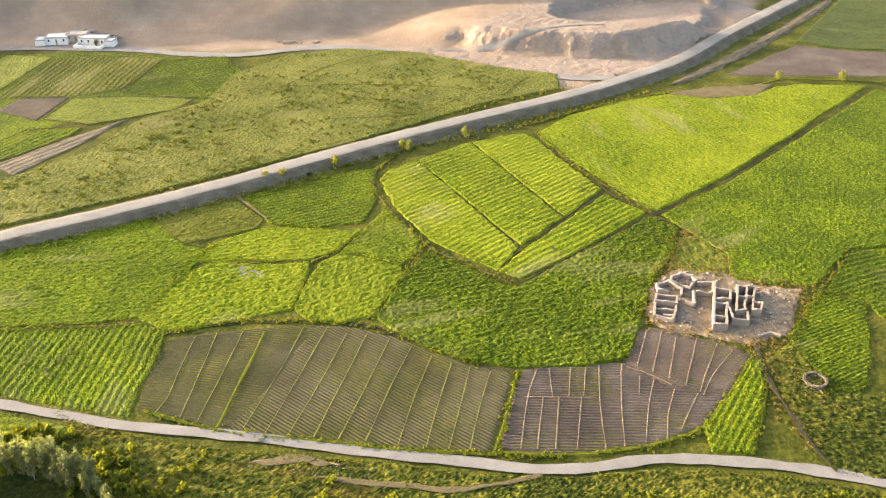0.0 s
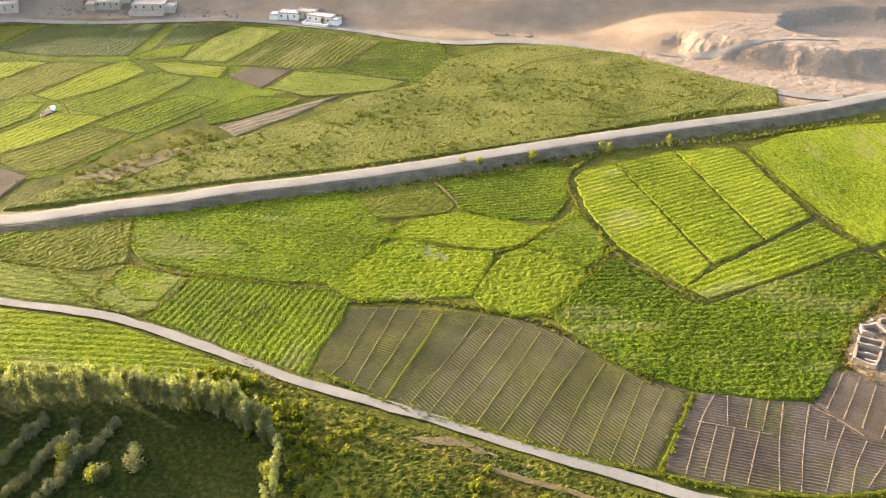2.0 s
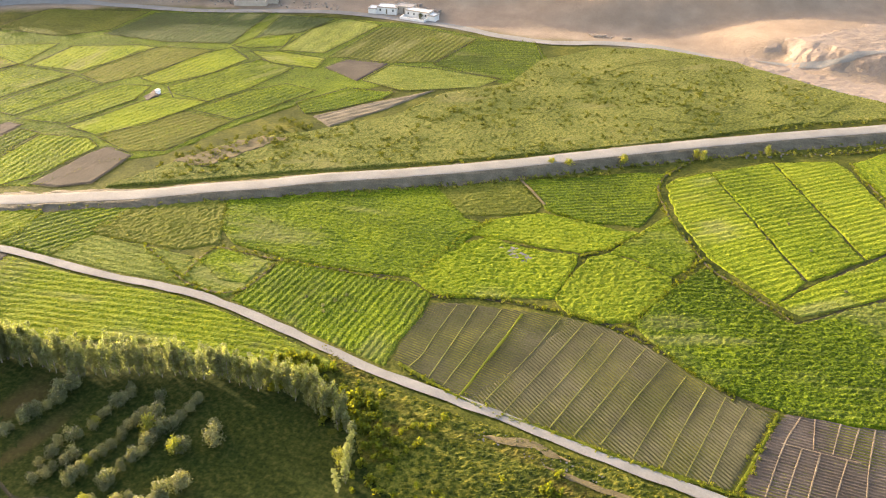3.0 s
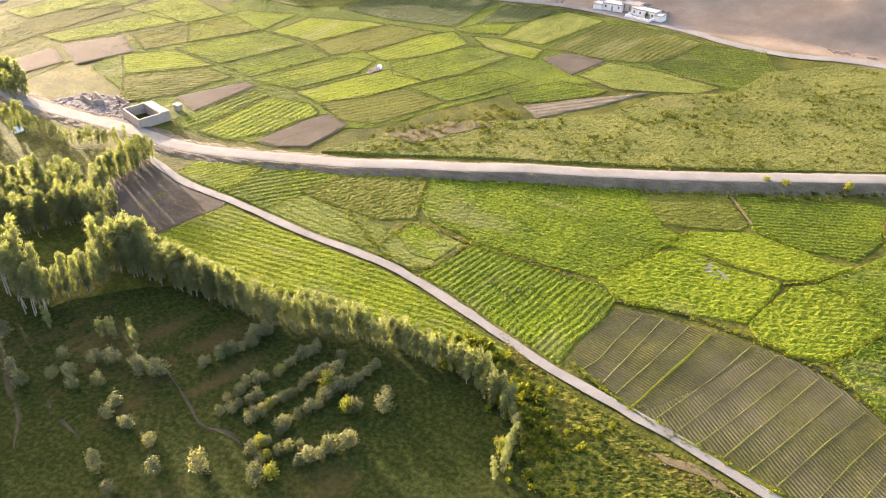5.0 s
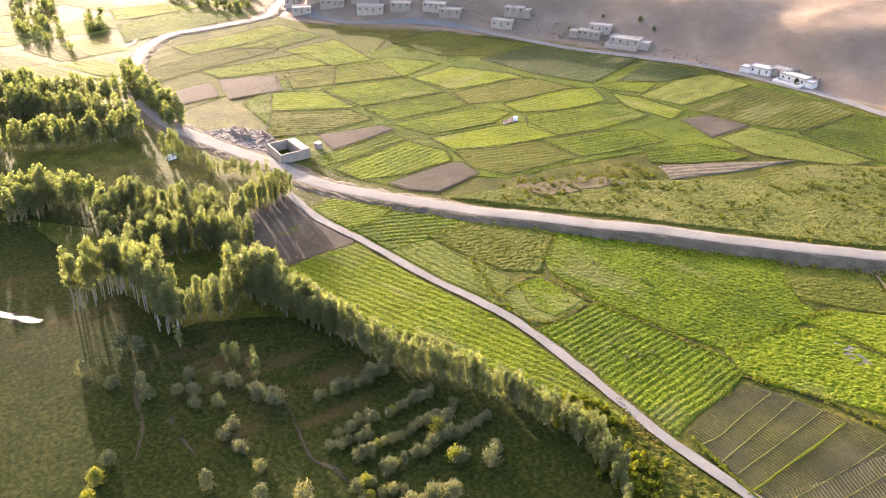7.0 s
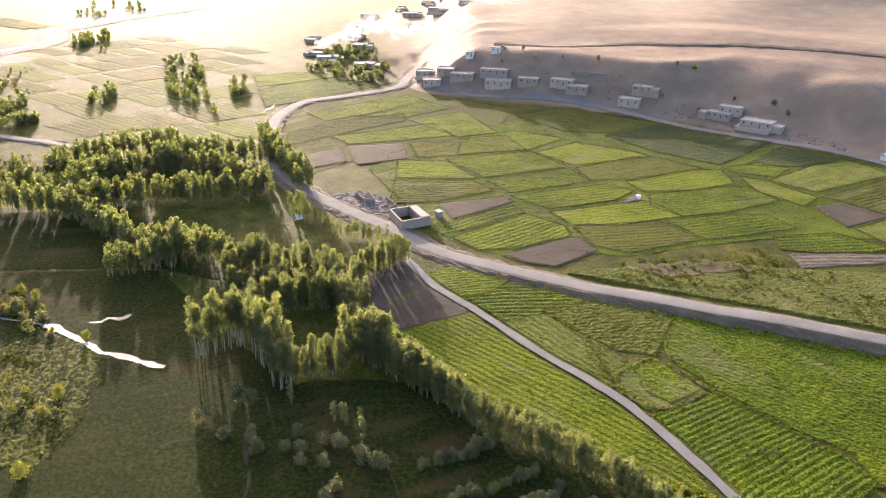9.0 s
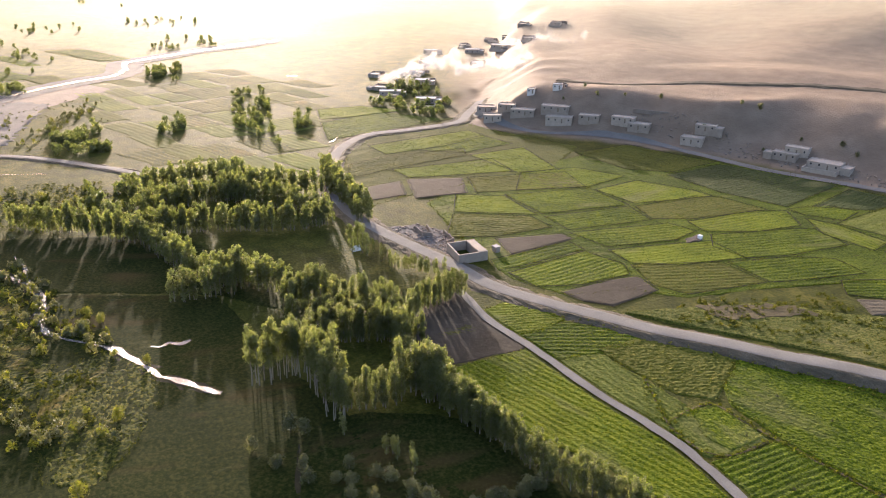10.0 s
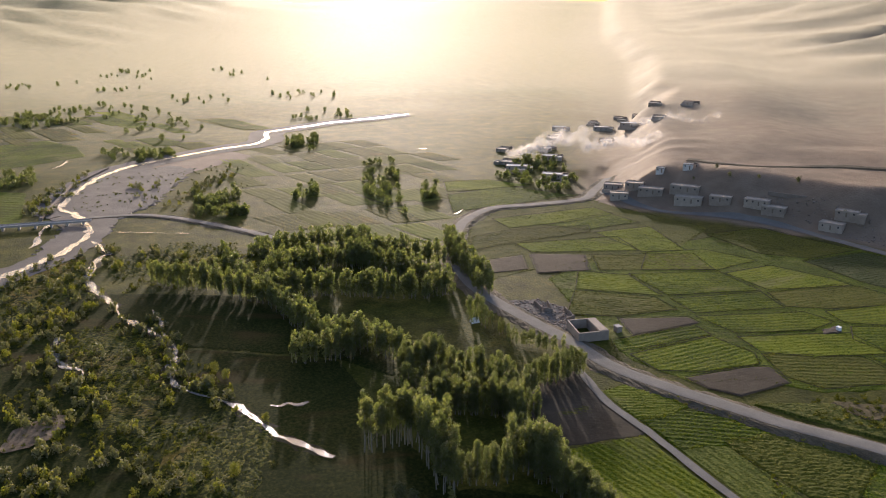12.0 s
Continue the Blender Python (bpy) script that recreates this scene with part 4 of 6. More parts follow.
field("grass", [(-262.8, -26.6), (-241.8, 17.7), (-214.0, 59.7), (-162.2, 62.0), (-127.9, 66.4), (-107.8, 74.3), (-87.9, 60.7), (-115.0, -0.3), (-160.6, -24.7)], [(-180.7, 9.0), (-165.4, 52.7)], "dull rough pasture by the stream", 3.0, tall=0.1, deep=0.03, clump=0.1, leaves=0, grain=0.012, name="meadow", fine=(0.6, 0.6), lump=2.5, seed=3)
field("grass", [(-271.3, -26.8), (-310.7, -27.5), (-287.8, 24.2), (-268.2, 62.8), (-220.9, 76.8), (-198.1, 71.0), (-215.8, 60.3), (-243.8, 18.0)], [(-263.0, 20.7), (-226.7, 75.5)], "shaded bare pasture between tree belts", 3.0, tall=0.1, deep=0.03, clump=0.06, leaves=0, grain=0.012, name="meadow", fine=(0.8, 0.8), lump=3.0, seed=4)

for pts in ([(-193.1, 15.4), (-198.5, 26.2), (-189.1, 35.5), (-167.5, 32.8), (-155.6, 24.7), (-143.4, 14.9), (-150.8, 6.7), (-176.0, 8.4)], [(-267.2, -5.5), (-265.0, 5.7), (-249.0, 15.0), (-223.3, 16.3), (-203.6, 13.0), (-215.5, 0.4), (-230.7, -10.1)], [(-319.9, -30.3), (-337.4, -14.3), (-347.9, -2.4), (-311.8, -3.1), (-280.8, -13.5), (-271.6, -27.3)], [(-220.0, -2.1), (-203.1, 14.2), (-189.8, 16.7), (-183.2, 6.2), (-199.0, -5.2)], [(-339.7, 7.5), (-352.9, 36.5), (-332.7, 53.6), (-311.0, 31.4), (-312.2, 11.9)]):
    field("weedy", pts, pts[:2], "yellow-green rank grass by the river", 3.0, tall=0.14, deep=0.04, clump=0.2, leaves=2.5, leaf=0.18, grain=0.06, name="meadow", fine=(0.6, 0.6), lump=1.6, soft=2.0, gap=0.5, seed=6)
for pts in ([(-140.0, 165.2), (-134.5, 176.0), (-128.2, 186.2), (-119.0, 189.6), (-126.0, 175.1), (-131.3, 164.3)],):
    field("soil", pts, pts[:2], "bare tan patch in the weedy meadow", 3.0, tall=0.5, deep=0.02, clump=0.14, grain=0.02, mat=PATHDIRT, soft=1.6, name="meadow")

field("soil", [(-19.2, 299.1), (-4.8, 295.9), (22.8, 284.0), (43.3, 276.0), (58.6, 276.0), (76.4, 287.4), (102.5, 318.1), (133.2, 353.1), (115.4, 375.0), (50.9, 353.2), (14.1, 315.5)], [(22.8, 284.0), (58.6, 276.0)], "bare dusty ground below the dug bank", 3.0, tall=0.1, deep=0.02, clump=0.3, grain=0.03, mat=DRY, soft=2.0, name="meadow", lump=3.0)
field("bright", [(-630.4, -69.0), (-647.1, -22.2), (-612.1, -2.8), (-572.7, 1.7), (-554.9, -26.6), (-542.4, -61.0)], [(-626.7, -49.0), (-639.5, -22.1)], "lit green plot beyond the river", 4.0, tall=0.15, leaves=0)
field("green", [(-493.8, -56.6), (-474.9, -28.1), (-408.9, -27.9), (-402.4, -48.2)], [(-479.9, -40.0), (-472.7, -29.3)], "green plot beside the river scrub", 4.0, tall=0.15, leaves=0)
field("soil", [(-324.8, -34.1), (-353.9, -20.6), (-391.7, -11.1), (-413.3, -13.1), (-464.4, -2.9), (-507.7, 18.2), (-520.5, 47.1), (-504.4, 59.6), (-466.4, 44.4), (-424.2, 30.6), (-405.3, 14.2), (-381.2, 7.1), (-362.9, -2.1), (-343.5, -14.4), (-323.1, -26.9)], [(-353.9, -20.6), (-391.7, -11.1)], "grey gravel flats of the river", 6.0, tall=0.2, deep=0.02, clump=0.12, grain=0.02, mat=GRAVEL, soft=3.0, name="meadow", lump=4.0)
far_plots = [(-522.8, 73.6), (-554.1, 114.5), (-562.6, 163.0), (-496.5, 210.6), (-445.4, 192.6), (-406.7, 169.5), (-315.9, 135.6), (-324.5, 97.8), (-351.5, 68.7), (-406.8, 72.0), (-463.1, 70.5)]
plot_rng = random.Random(5)
lo, hi = np.array(far_plots).min(0), np.array(far_plots).max(0)
ux, uy = (hi - lo) / np.ceil((hi - lo) / (34, 17))
for i in range(int(round((hi[0] - lo[0]) / ux))):
    for j in range(int(round((hi[1] - lo[1]) / uy))):
        x0, y0 = lo[0] + ux * i + plot_rng.uniform(-4, 4), lo[1] + uy * (j + 0.3 * (i % 3)) + plot_rng.uniform(-2, 2)
        corners = [(x0 + plot_rng.uniform(-2, 2) + ux * a, y0 + plot_rng.uniform(-1.5, 1.5) + uy * b + 0.25 * ux * a) for a, b in ((0, 0), (1, 0), (1, 1), (0, 1))]
        kind = plot_rng.choice(["weedy", "meadow", "olive", "pale", "green", "weedy", "meadow", ""])
        if kind and float(inside_by(np.array(x0 + ux / 2), np.array(y0 + uy / 2), far_plots)) > 0:
            field(kind, corners, corners[:2], "dry yellowed plot far down the valley", 3.0, tall=0.14, clump=0.06, leaves=0, soft=0.8, gap=0.3, grain=0.015, seed=int(j))

far_plots = [(-800.1, -84.5), (-816.3, -3.0), (-748.8, 84.5), (-709.9, 133.9), (-631.0, 114.3), (-579.6, 53.2), (-546.3, 17.0), (-629.1, 2.8), (-686.9, -74.2)]
lo, hi = np.array(far_plots).min(0), np.array(far_plots).max(0)
for i in range(60):
    x0, y0 = plot_rng.uniform(lo[0], hi[0]), plot_rng.uniform(lo[1], hi[1])
    kind = plot_rng.choice(["weedy", "meadow", "olive", "bright", "green"])
    w, d = plot_rng.uniform(30, 70), plot_rng.uniform(12, 24)
    if float(inside_by(np.array(x0), np.array(y0), far_plots)) > 10:
        corners = [(x0 + plot_rng.uniform(-4, 4) + w * a, y0 + plot_rng.uniform(-3, 3) + d * b + 0.3 * w * a) for a, b in ((0, 0), (1, 0), (1, 1), (0, 1))]
        field(kind, corners, corners[:2], "dull green plot beyond the river", 3.0, tall=0.14 + 0.003 * i, clump=0.06, leaves=0, soft=1.5, gap=0.3, grain=0.015, seed=i % 5)

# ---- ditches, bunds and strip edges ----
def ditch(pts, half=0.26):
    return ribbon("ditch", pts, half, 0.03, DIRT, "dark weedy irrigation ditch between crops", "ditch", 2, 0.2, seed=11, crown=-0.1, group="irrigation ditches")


def bund(pts, half=0.26, z=0.1, mat=None, label="low earth bund with dry grass", rough=0.2):
    return ribbon("bund", pts, half, z, mat or PATHDIRT, label, "bund", 1.2, rough, seed=13, crown=0.05, group="field bunds")


bund([(-12.3, 214.1), (-17.4, 203.5), (-18.1, 195.9), (-15.8, 188.2), (-11.4, 178.0), (-5.7, 168.7), (-2.8, 163.7), (2.0, 159.4), (8.1, 154.8), (14.5, 149.5)], 0.24)
bund([(25.6, 233.7), (39.1, 243.2), (56.5, 253.4), (73.2, 260.3)], 0.25)
bund([(85.6, 262.3), (101.5, 266.4), (116.8, 272.7), (145.9, 270.0)], 0.35, mat=FRESH, label="low bund overgrown with bright weeds")
bund([(27.3, 227.9), (33.8, 210.4), (41.6, 195.2), (47.7, 185.1), (50.6, 181.1)], 0.24)
bund([(-105.1, 119.5), (-105.8, 126.9), (-104.6, 132.4), (-97.7, 132.6), (-86.3, 132.7), (-76.1, 133.8), (-62.0, 134.4)], 0.28)
bund([(-120.7, 127.8), (-105.4, 119.2), (-99.3, 117.7), (-93.8, 117.7), (-90.2, 121.7), (-89.6, 131.2)], 0.26)
ditch([(26.2, 225.5), (33.1, 208.3), (40.6, 193.3), (46.7, 183.4), (50.0, 179.4), (54.4, 174.7), (55.7, 171.8)])
ditch([(140.8, 264.8), (100.8, 224.6), (73.8, 198.1), (52.3, 180.5), (38.7, 168.9), (27.0, 158.7), (15.6, 148.2)], 0.38)
ditch([(12.0, 154.3), (18.6, 163.7), (29.2, 176.9), (40.8, 191.8)], 0.35)
ditch([(-12.8, 179.4), (-16.6, 174.0), (-23.4, 163.2), (-28.5, 158.2), (-37.7, 157.5), (-45.2, 157.5)])
ditch([(-4.6, 165.7), (-7.8, 154.3), (-12.1, 143.6), (-14.5, 136.4)])
ditch([(-51.5, 166.2), (-55.4, 158.5), (-57.4, 147.8), (-60.2, 139.3), (-61.9, 135.7)])
ditch([(-87.1, 134.6), (-76.0, 134.6), (-61.9, 135.7), (-57.3, 134.4)], 0.3)
ditch([(-54.1, 131.8), (-42.8, 135.3), (-27.3, 135.8), (-14.9, 134.3), (-0.4, 126.0), (6.9, 122.2), (13.5, 121.0)], 0.5)
ditch([(92.0, 163.6), (80.6, 148.8), (71.8, 137.7), (66.6, 129.9)], 0.42)
ditch([(-6.7, 209.0), (6.4, 185.2), (17.2, 165.2)], 0.2)
ditch([(8.2, 221.6), (19.3, 198.1), (29.0, 178.3)], 0.2)
ditch([(-138.0, 119.7), (-134.8, 127.4), (-133.9, 142.3)], 0.25)
ditch([(-274.9, 166.3), (-238.7, 170.8), (-198.2, 172.2), (-170.8, 170.8), (-155.4, 166.9)], 0.4)
ditch([(-219.7, 143.1), (-202.7, 173.6), (-191.6, 207.9), (-179.5, 249.3), (-169.9, 249.9), (-140.0, 246.8)], 0.3)
ditch([(-142.3, 254.0), (-118.3, 256.0), (-103.1, 260.0), (-73.6, 250.5)], 0.4)
ditch([(-234.3, 209.8), (-196.1, 204.1), (-176.0, 207.8), (-153.6, 203.6)], 0.3)
ditch([(-145.0, 182.3), (-139.4, 196.5), (-132.9, 213.3), (-122.1, 231.0)], 0.4)
for pts in ([(-52.5, 265.0), (-27.5, 266.6), (0.4, 264.1), (17.5, 257.0), (23.5, 266.0), (28.8, 274.1)], [(-33.2, 237.6), (-10.2, 240.7), (0.0, 249.0), (7.6, 256.5)], [(-66, 262), (-52.5, 265.0), (-40, 284), (-22, 298)]):
    bund(pts, 0.3, 0.45, EDGEWEED, "old overgrown bund in the weedy meadow")
GOLD_EDGE = "bund overgrown with yellow-green weeds"
for pts in ([(13.8, 120.5), (12.0, 113.3), (10.0, 105.6), (8.6, 100.4)], [(57.8, 124.8), (51.2, 115.2), (43.5, 106.0), (34.8, 102.0), (25.2, 100.0)], [(-51.3, 109.8), (-36.2, 104.8), (-20.9, 102.7), (-5.9, 100.6), (8.7, 99.6)], [(25.2, 99.7), (17.9, 99.6), (9.7, 100.1)], [(58.8, 121.8), (56.8, 114.0), (52.1, 104.0), (49.5, 101.0)], [(-34.5, 132.5), (-35.8, 121.9), (-37.3, 109.7), (-37.9, 105.9)]):
    bund(pts, 0.28, 0.22, FRESH, GOLD_EDGE)
for pts in ([(-47.7, 130.7), (-48.2, 120.3), (-48.2, 114.1), (-49.3, 109.5)], [(-43.8, 132.2), (-44.3, 118.7), (-44.8, 108.1)], [(-38.9, 132.5), (-40.1, 120.3), (-41.6, 107.0)], [(-27.3, 134.0), (-29.5, 121.9), (-33.5, 105.6)], [(-22.6, 134.0), (-25.4, 121.9), (-29.6, 104.5)], [(-18.6, 132.1), (-22.5, 115.6), (-25.7, 104.3)], [(-14.7, 131.8), (-18.5, 115.6), (-21.4, 103.6)],
            [(-10.2, 130.3), (-14.3, 114.1), (-17.2, 103.2)], [(-6.0, 127.7), (-9.9, 114.1), (-12.7, 102.7)], [(-2.0, 125.1), (-4.9, 114.1), (-7.3, 101.9)], [(1.7, 123.1), (-0.9, 111.2), (-2.7, 101.3)], [(5.0, 121.8), (3.0, 111.1), (1.0, 100.9)], [(8.7, 120.5), (6.4, 111.1), (4.4, 100.6)]):
    bund(pts, 0.09, 0.1, RIDGE, "narrow grassy ridge between tilled strips", 0.06)
for pts in ([(17.2, 121.0), (14.9, 113.3), (12.7, 100.9)], [(19.5, 121.5), (19.3, 113.8)], [(17.6, 113.5), (15.4, 100.9)], [(23.5, 121.8), (22.2, 113.8)], [(20.4, 113.5), (18.4, 100.9)], [(26.3, 121.8), (24.8, 113.8)], [(24.4, 113.5), (21.9, 100.9)], [(28.8, 122.3), (27.3, 111.1), (26.6, 100.9)],
            [(33.0, 122.6), (31.0, 111.1), (29.8, 101.6)], [(35.7, 119.4), (34.6, 114.1)], [(38.1, 118.3), (35.9, 111.9), (33.4, 102.4)], [(41.2, 115.6), (38.8, 109.7), (37.1, 103.2)], [(45.0, 114.5), (41.5, 108.3), (39.7, 104.9)], [(39.8, 133.0), (35.8, 122.1)], [(42.6, 132.5), (38.2, 120.2)], [(45.3, 131.7), (40.9, 118.6)],
            [(48.8, 130.3), (43.5, 116.8)], [(52.4, 128.9), (48.0, 120.2), (45.5, 114.8)], [(54.8, 126.8), (49.0, 119.4), (45.9, 114.0)], [(33.9, 121.8), (37.6, 119.7), (41.0, 116.8)], [(14.5, 113.6), (21.4, 113.5), (26.4, 113.5)]):
    bund(pts, 0.12, 0.12, DRYRIDGE, "narrow straw-coloured ridge between tilled strips", 0.07)


# ---- water ----
def stream(pts, half, seed=21, bed=None, label="shallow bright river channel over gravel"):
    line = smooth_line(pts, 2.0)
    sway = 1.1 * min(half, 1.0)
    line = line + np.column_stack([fbm(line[:, 0], line[:, 1], 6, 2, seed) - 0.5, fbm(line[:, 0], line[:, 1], 6, 2, seed + 9) - 0.5]) * 2 * sway
    pts = [tuple(q) for q in line]
    if bed:
        ribbon("riverbed", pts, bed, 0.1 if bed < 5 else 0.22, GRAVEL if bed > 5 else DIRT, "grey gravel bed of the river" if bed > 5 else "dark muddy bank of the stream", "riverbed", 2, 1.2, seed=seed + 5, crown=-0.02, taper=4.0)
    return ribbon("river", pts, half, 0.2 if half < 1.5 else 0.36, WATER, label, "river", 0.8, half * 0.65, seed=seed, crown=0.0, group="river channels", taper=4.0, pinch=0.5 if half < 1.5 else 0.2)


stream([(-295.2, -47.9), (-328.7, -30.8), (-341.4, -20.2), (-355.4, -10.5), (-373.6, -2.0), (-386.9, 0.5), (-401.5, -2.6)], 1.9, 21, 8)
stream([(-401.5, -2.6), (-412.7, -3.6), (-423.9, -8.8), (-433.4, -11.8), (-455.3, -7.0), (-488.2, 3.0), (-512.3, 15.5), (-530.5, 32.0), (-547.8, 56.7), (-565.5, 87.3), (-573.5, 107.3), (-590.9, 119.3), (-620.0, 127.0), (-636.6, 158.0), (-648.2, 183.5), (-657.0, 219.0), (-668.3, 252.5)], 1.7, 23, 12)
stream([(-403.8, -15.7), (-385.5, -19.4), (-376.4, -19.6), (-366.5, -23.0)], 1.1, 25)
stream([(-369.8, -1.6), (-358.1, 3.0), (-344.3, 6.1), (-343.8, 3.6), (-331.3, 0.2), (-318.0, -2.0), (-307.8, -1.3), (-295.8, 1.9), (-285.6, 5.0), (-277.0, 5.6)], 1.1, 27, 1.9)
stream([(-268.7, 7.9), (-260.9, 11.9), (-253.8, 14.9), (-249.7, 16.7), (-242.4, 18.0), (-233.4, 18.9)], 1.1, 29, 1.9)
stream([(-274.7, 16.4), (-262.6, 17.4), (-250.4, 17.2)], 0.5, 30)
stream([(-233.4, 18.9), (-225.1, 16.5), (-215.6, 17.0), (-210.4, 19.2)], 1.0, 31, 1.7)
stream([(-201.0, 26.9), (-194.5, 30.6), (-187.5, 32.7), (-180.3, 35.8), (-173.7, 38.2), (-169.3, 41.0), (-164.3, 44.7)], 0.95, 33, 1.9)
stream([(-284.0, 4.9), (-274.6, 6.2), (-268.7, 7.9), (-265.1, 9.0)], 0.4, 47)
stream([(-212.2, 18.3), (-207.9, 20.9), (-204.6, 24.0), (-200.1, 27.4)], 0.4, 48)
stream([(-194.0, 37.2), (-192.2, 39.4), (-193.6, 41.5), (-191.7, 43.4), (-192.8, 46.2)], 0.6, 35, label="shallow pool beside the stream")
stream([(-262.7, -11.8), (-252.0, -13.1), (-243.8, -11.6), (-238.8, -9.4), (-234.6, -5.9), (-230.5, -5.3)], 0.9, 37, 1.6)
stream([(-377.9, 10.4), (-371.8, 22.5), (-363.0, 38.8)], 0.28, 39, label="straight bright irrigation channel")
stream([(-537.9, -16.5), (-541.8, -13.0), (-558.7, -8.1)], 0.8, 41, label="shallow pool beyond the river")
stream([(-515.6, 201.9), (-510.5, 208.6)], 0.9, 43, label="shallow pool in the far valley")
stream([(-348.8, 154.4), (-350.6, 158.1), (-354.9, 161.7)], 0.8, 45, label="bright pool at the road bend")
ribbon("riverbed", [(-469.2, 2.5), (-475.6, 22.2), (-506.6, 45.7), (-532.0, 75.0), (-540.8, 93.8)], 16, 0.03, DRY, "pale sandy flood bar beside the river", "riverbed", 4, 3.0, seed=50, crown=0.05)
ribbon("riverbed", [(-195.4, -22.7), (-200.7, -16.0), (-208.6, -10.0)], 5, 0.3, DRYRIDGE, "reddish bare sandy patch among scrub", "riverbed", 2, 2.6, seed=52, taper=9.0)
ribbon("riverbed", [(-31, 97.6), (-27.3, 98.3), (-24.0, 98.6), (-20, 98.0), (-16.4, 97.2)], 0.6, 0.3, PATHDIRT, "stony bare patch beside the farm track", "riverbed", 1.2, 1.2, seed=54, taper=4.0)
field("soil", [(-46.2, 155.3), (-43.6, 155.9), (-38.9, 153.0), (-39.6, 150.6), (-43.4, 151.9)], [(-45.8, 154.3), (-40.4, 152.1)], "pale bare salt patch in the crop", 1.0, tall=0.2, deep=0.02, clump=0.06, grain=0.012, mat=GRAVEL, soft=1.6)
ribbon("riverbed", [(-63.7, 109.5), (-61.2, 107.3), (-58.4, 104.9)], 0.8, 0.12, PATHDIRT, "bare earth ramp beside the track", "riverbed", 1, 0.4, seed=57)


# ---- trees ----
def crown_points(seed, n, lobes, low, high, wide, shape):
    """Places on the skins of many lobes, inside an envelope of the given shape."""
    r = np.random.default_rng(seed)
    k = np.sort(r.uniform(0, 1, lobes))
    ang = r.uniform(0, 2 * np.pi, lobes)
    reach = wide * shape(k) * r.uniform(0.15, 0.8, lobes)
    c = np.stack([np.cos(ang) * reach, np.sin(ang) * reach, low + (high - low) * k], -1)
    rad = wide * (0.2 + 0.3 * shape(k)) * r.uniform(0.6, 1.2, lobes)
    pick = r.choice(lobes, n, p=rad ** 2 / (rad ** 2).sum())
    d = r.normal(0, 1, (n, 3))
    d /= np.linalg.norm(d, axis=1)[:, None]
    p = c[pick] + d * (rad[pick] * r.uniform(0.3, 1.35, n) ** 0.7)[:, None] * (1, 1, 1.35)
    return p, d


def tube(bm, a, b, r0, r1, sides=6):
    a, b = Vector(a), Vector(b)
    q = (b - a).to_track_quat("Z", "Y")
    lo = [bm.verts.new(a + q @ Vector((math.cos(i * math.tau / sides) * r0, math.sin(i * math.tau / sides) * r0, 0))) for i in range(sides)]
    hi = [bm.verts.new(b + q @ Vector((math.cos(i * math.tau / sides) * r1, math.sin(i * math.tau / sides) * r1, 0))) for i in range(sides)]
    for i in range(sides):
        bm.faces.new((lo[i - 1], lo[i], hi[i], hi[i - 1]))
    bm.faces.new(hi)


def trunk_mesh(name, seed, tall, thick, sides=6):
    """One tapered, slightly bent stem, open at neither end; returns the mesh and the places along it."""
    r = random.Random(seed)
    spine = [Vector((0, 0, -0.2))] + [Vector((r.uniform(-0.13, 0.13), r.uniform(-0.13, 0.13), tall * (k + 1) / 4)) for k in range(4)]
    bm = bmesh.new()
    rings = [[bm.verts.new(p + Vector((math.cos(i * math.tau / sides), math.sin(i * math.tau / sides), 0)) * thick * (1 - 0.21 * k)) for i in range(sides)] for k, p in enumerate(spine)]
    for lo, hi in zip(rings[:-1], rings[1:]):
        for i in range(sides):
            bm.faces.new((lo[i - 1], lo[i], hi[i], hi[i - 1]))
    bm.faces.new(rings[-1])
    bm.faces.new(rings[0][::-1])
    me = bpy.data.meshes.new(name)
    bm.to_mesh(me)
    bm.free()
    me.materials.append(BARK)
    return me, spine


def tree_kind(name, label, category, seeds, tall, crown_low, wide, n, leaf, shape, lobes, mat, thick, group):
    """Some trees of one kind, standing at the origin, each with its own trunk, limbs and crown."""
    made = []
    for sd in seeds:
        pts, out = crown_points(sd, n, lobes, crown_low, tall, wide, shape)
        v, f = leaf_cards(pts, leaf, out, sd)
        ob = tagged(new(name), label, category, group)
        stem, spine = trunk_mesh("trunk", sd, tall * 0.85, thick)
        part("trunk", stem, BARK, ob, "pale slender trunk" if tall > 6 else "")
        r = random.Random(sd)
        for p in spine[1:4]:
            a = r.uniform(0, math.tau)
            bm = bmesh.new()
            tube(bm, p, p + Vector((math.cos(a) * wide * 0.7, math.sin(a) * wide * 0.7, wide * r.uniform(0.7, 1.3))), thick * 0.35, thick * 0.1, 4)
            part("limb", bm, BARK, ob)
        part("crown", mesh_of("crown", v, f, mat, False), mat, ob)
        made.append(ob)
    return made


slim = lambda k: np.clip(np.sin(np.pi * (0.18 + 0.64 * k)), 0.2, 1)
round_ = lambda k: np.clip(np.sin(np.pi * (0.22 + 0.66 * k)), 0.2, 1)
POPLAR = tree_kind("poplar_tree", "slender poplar with pale trunk and green crown", "tree", (11, 12, 13, 14, 15, 16), 10.5, 1.2, 1.3, 2300, 0.145, slim, 46, LEAF, 0.13, "grove poplars")
TALL = tree_kind("poplar_tree", "tall poplar with long bare pale trunk", "tree", (51, 52, 53, 54), 12.5, 5.2, 1.35, 1900, 0.145, slim, 38, LEAF, 0.14, "grove poplars")
YOUNG = tree_kind("young_poplar", "young slim poplar in a planted belt", "tree", (21, 22, 23, 24), 6.8, 0.9, 0.92, 1200, 0.125, slim, 30, LEAF, 0.08, "planted belt poplars")
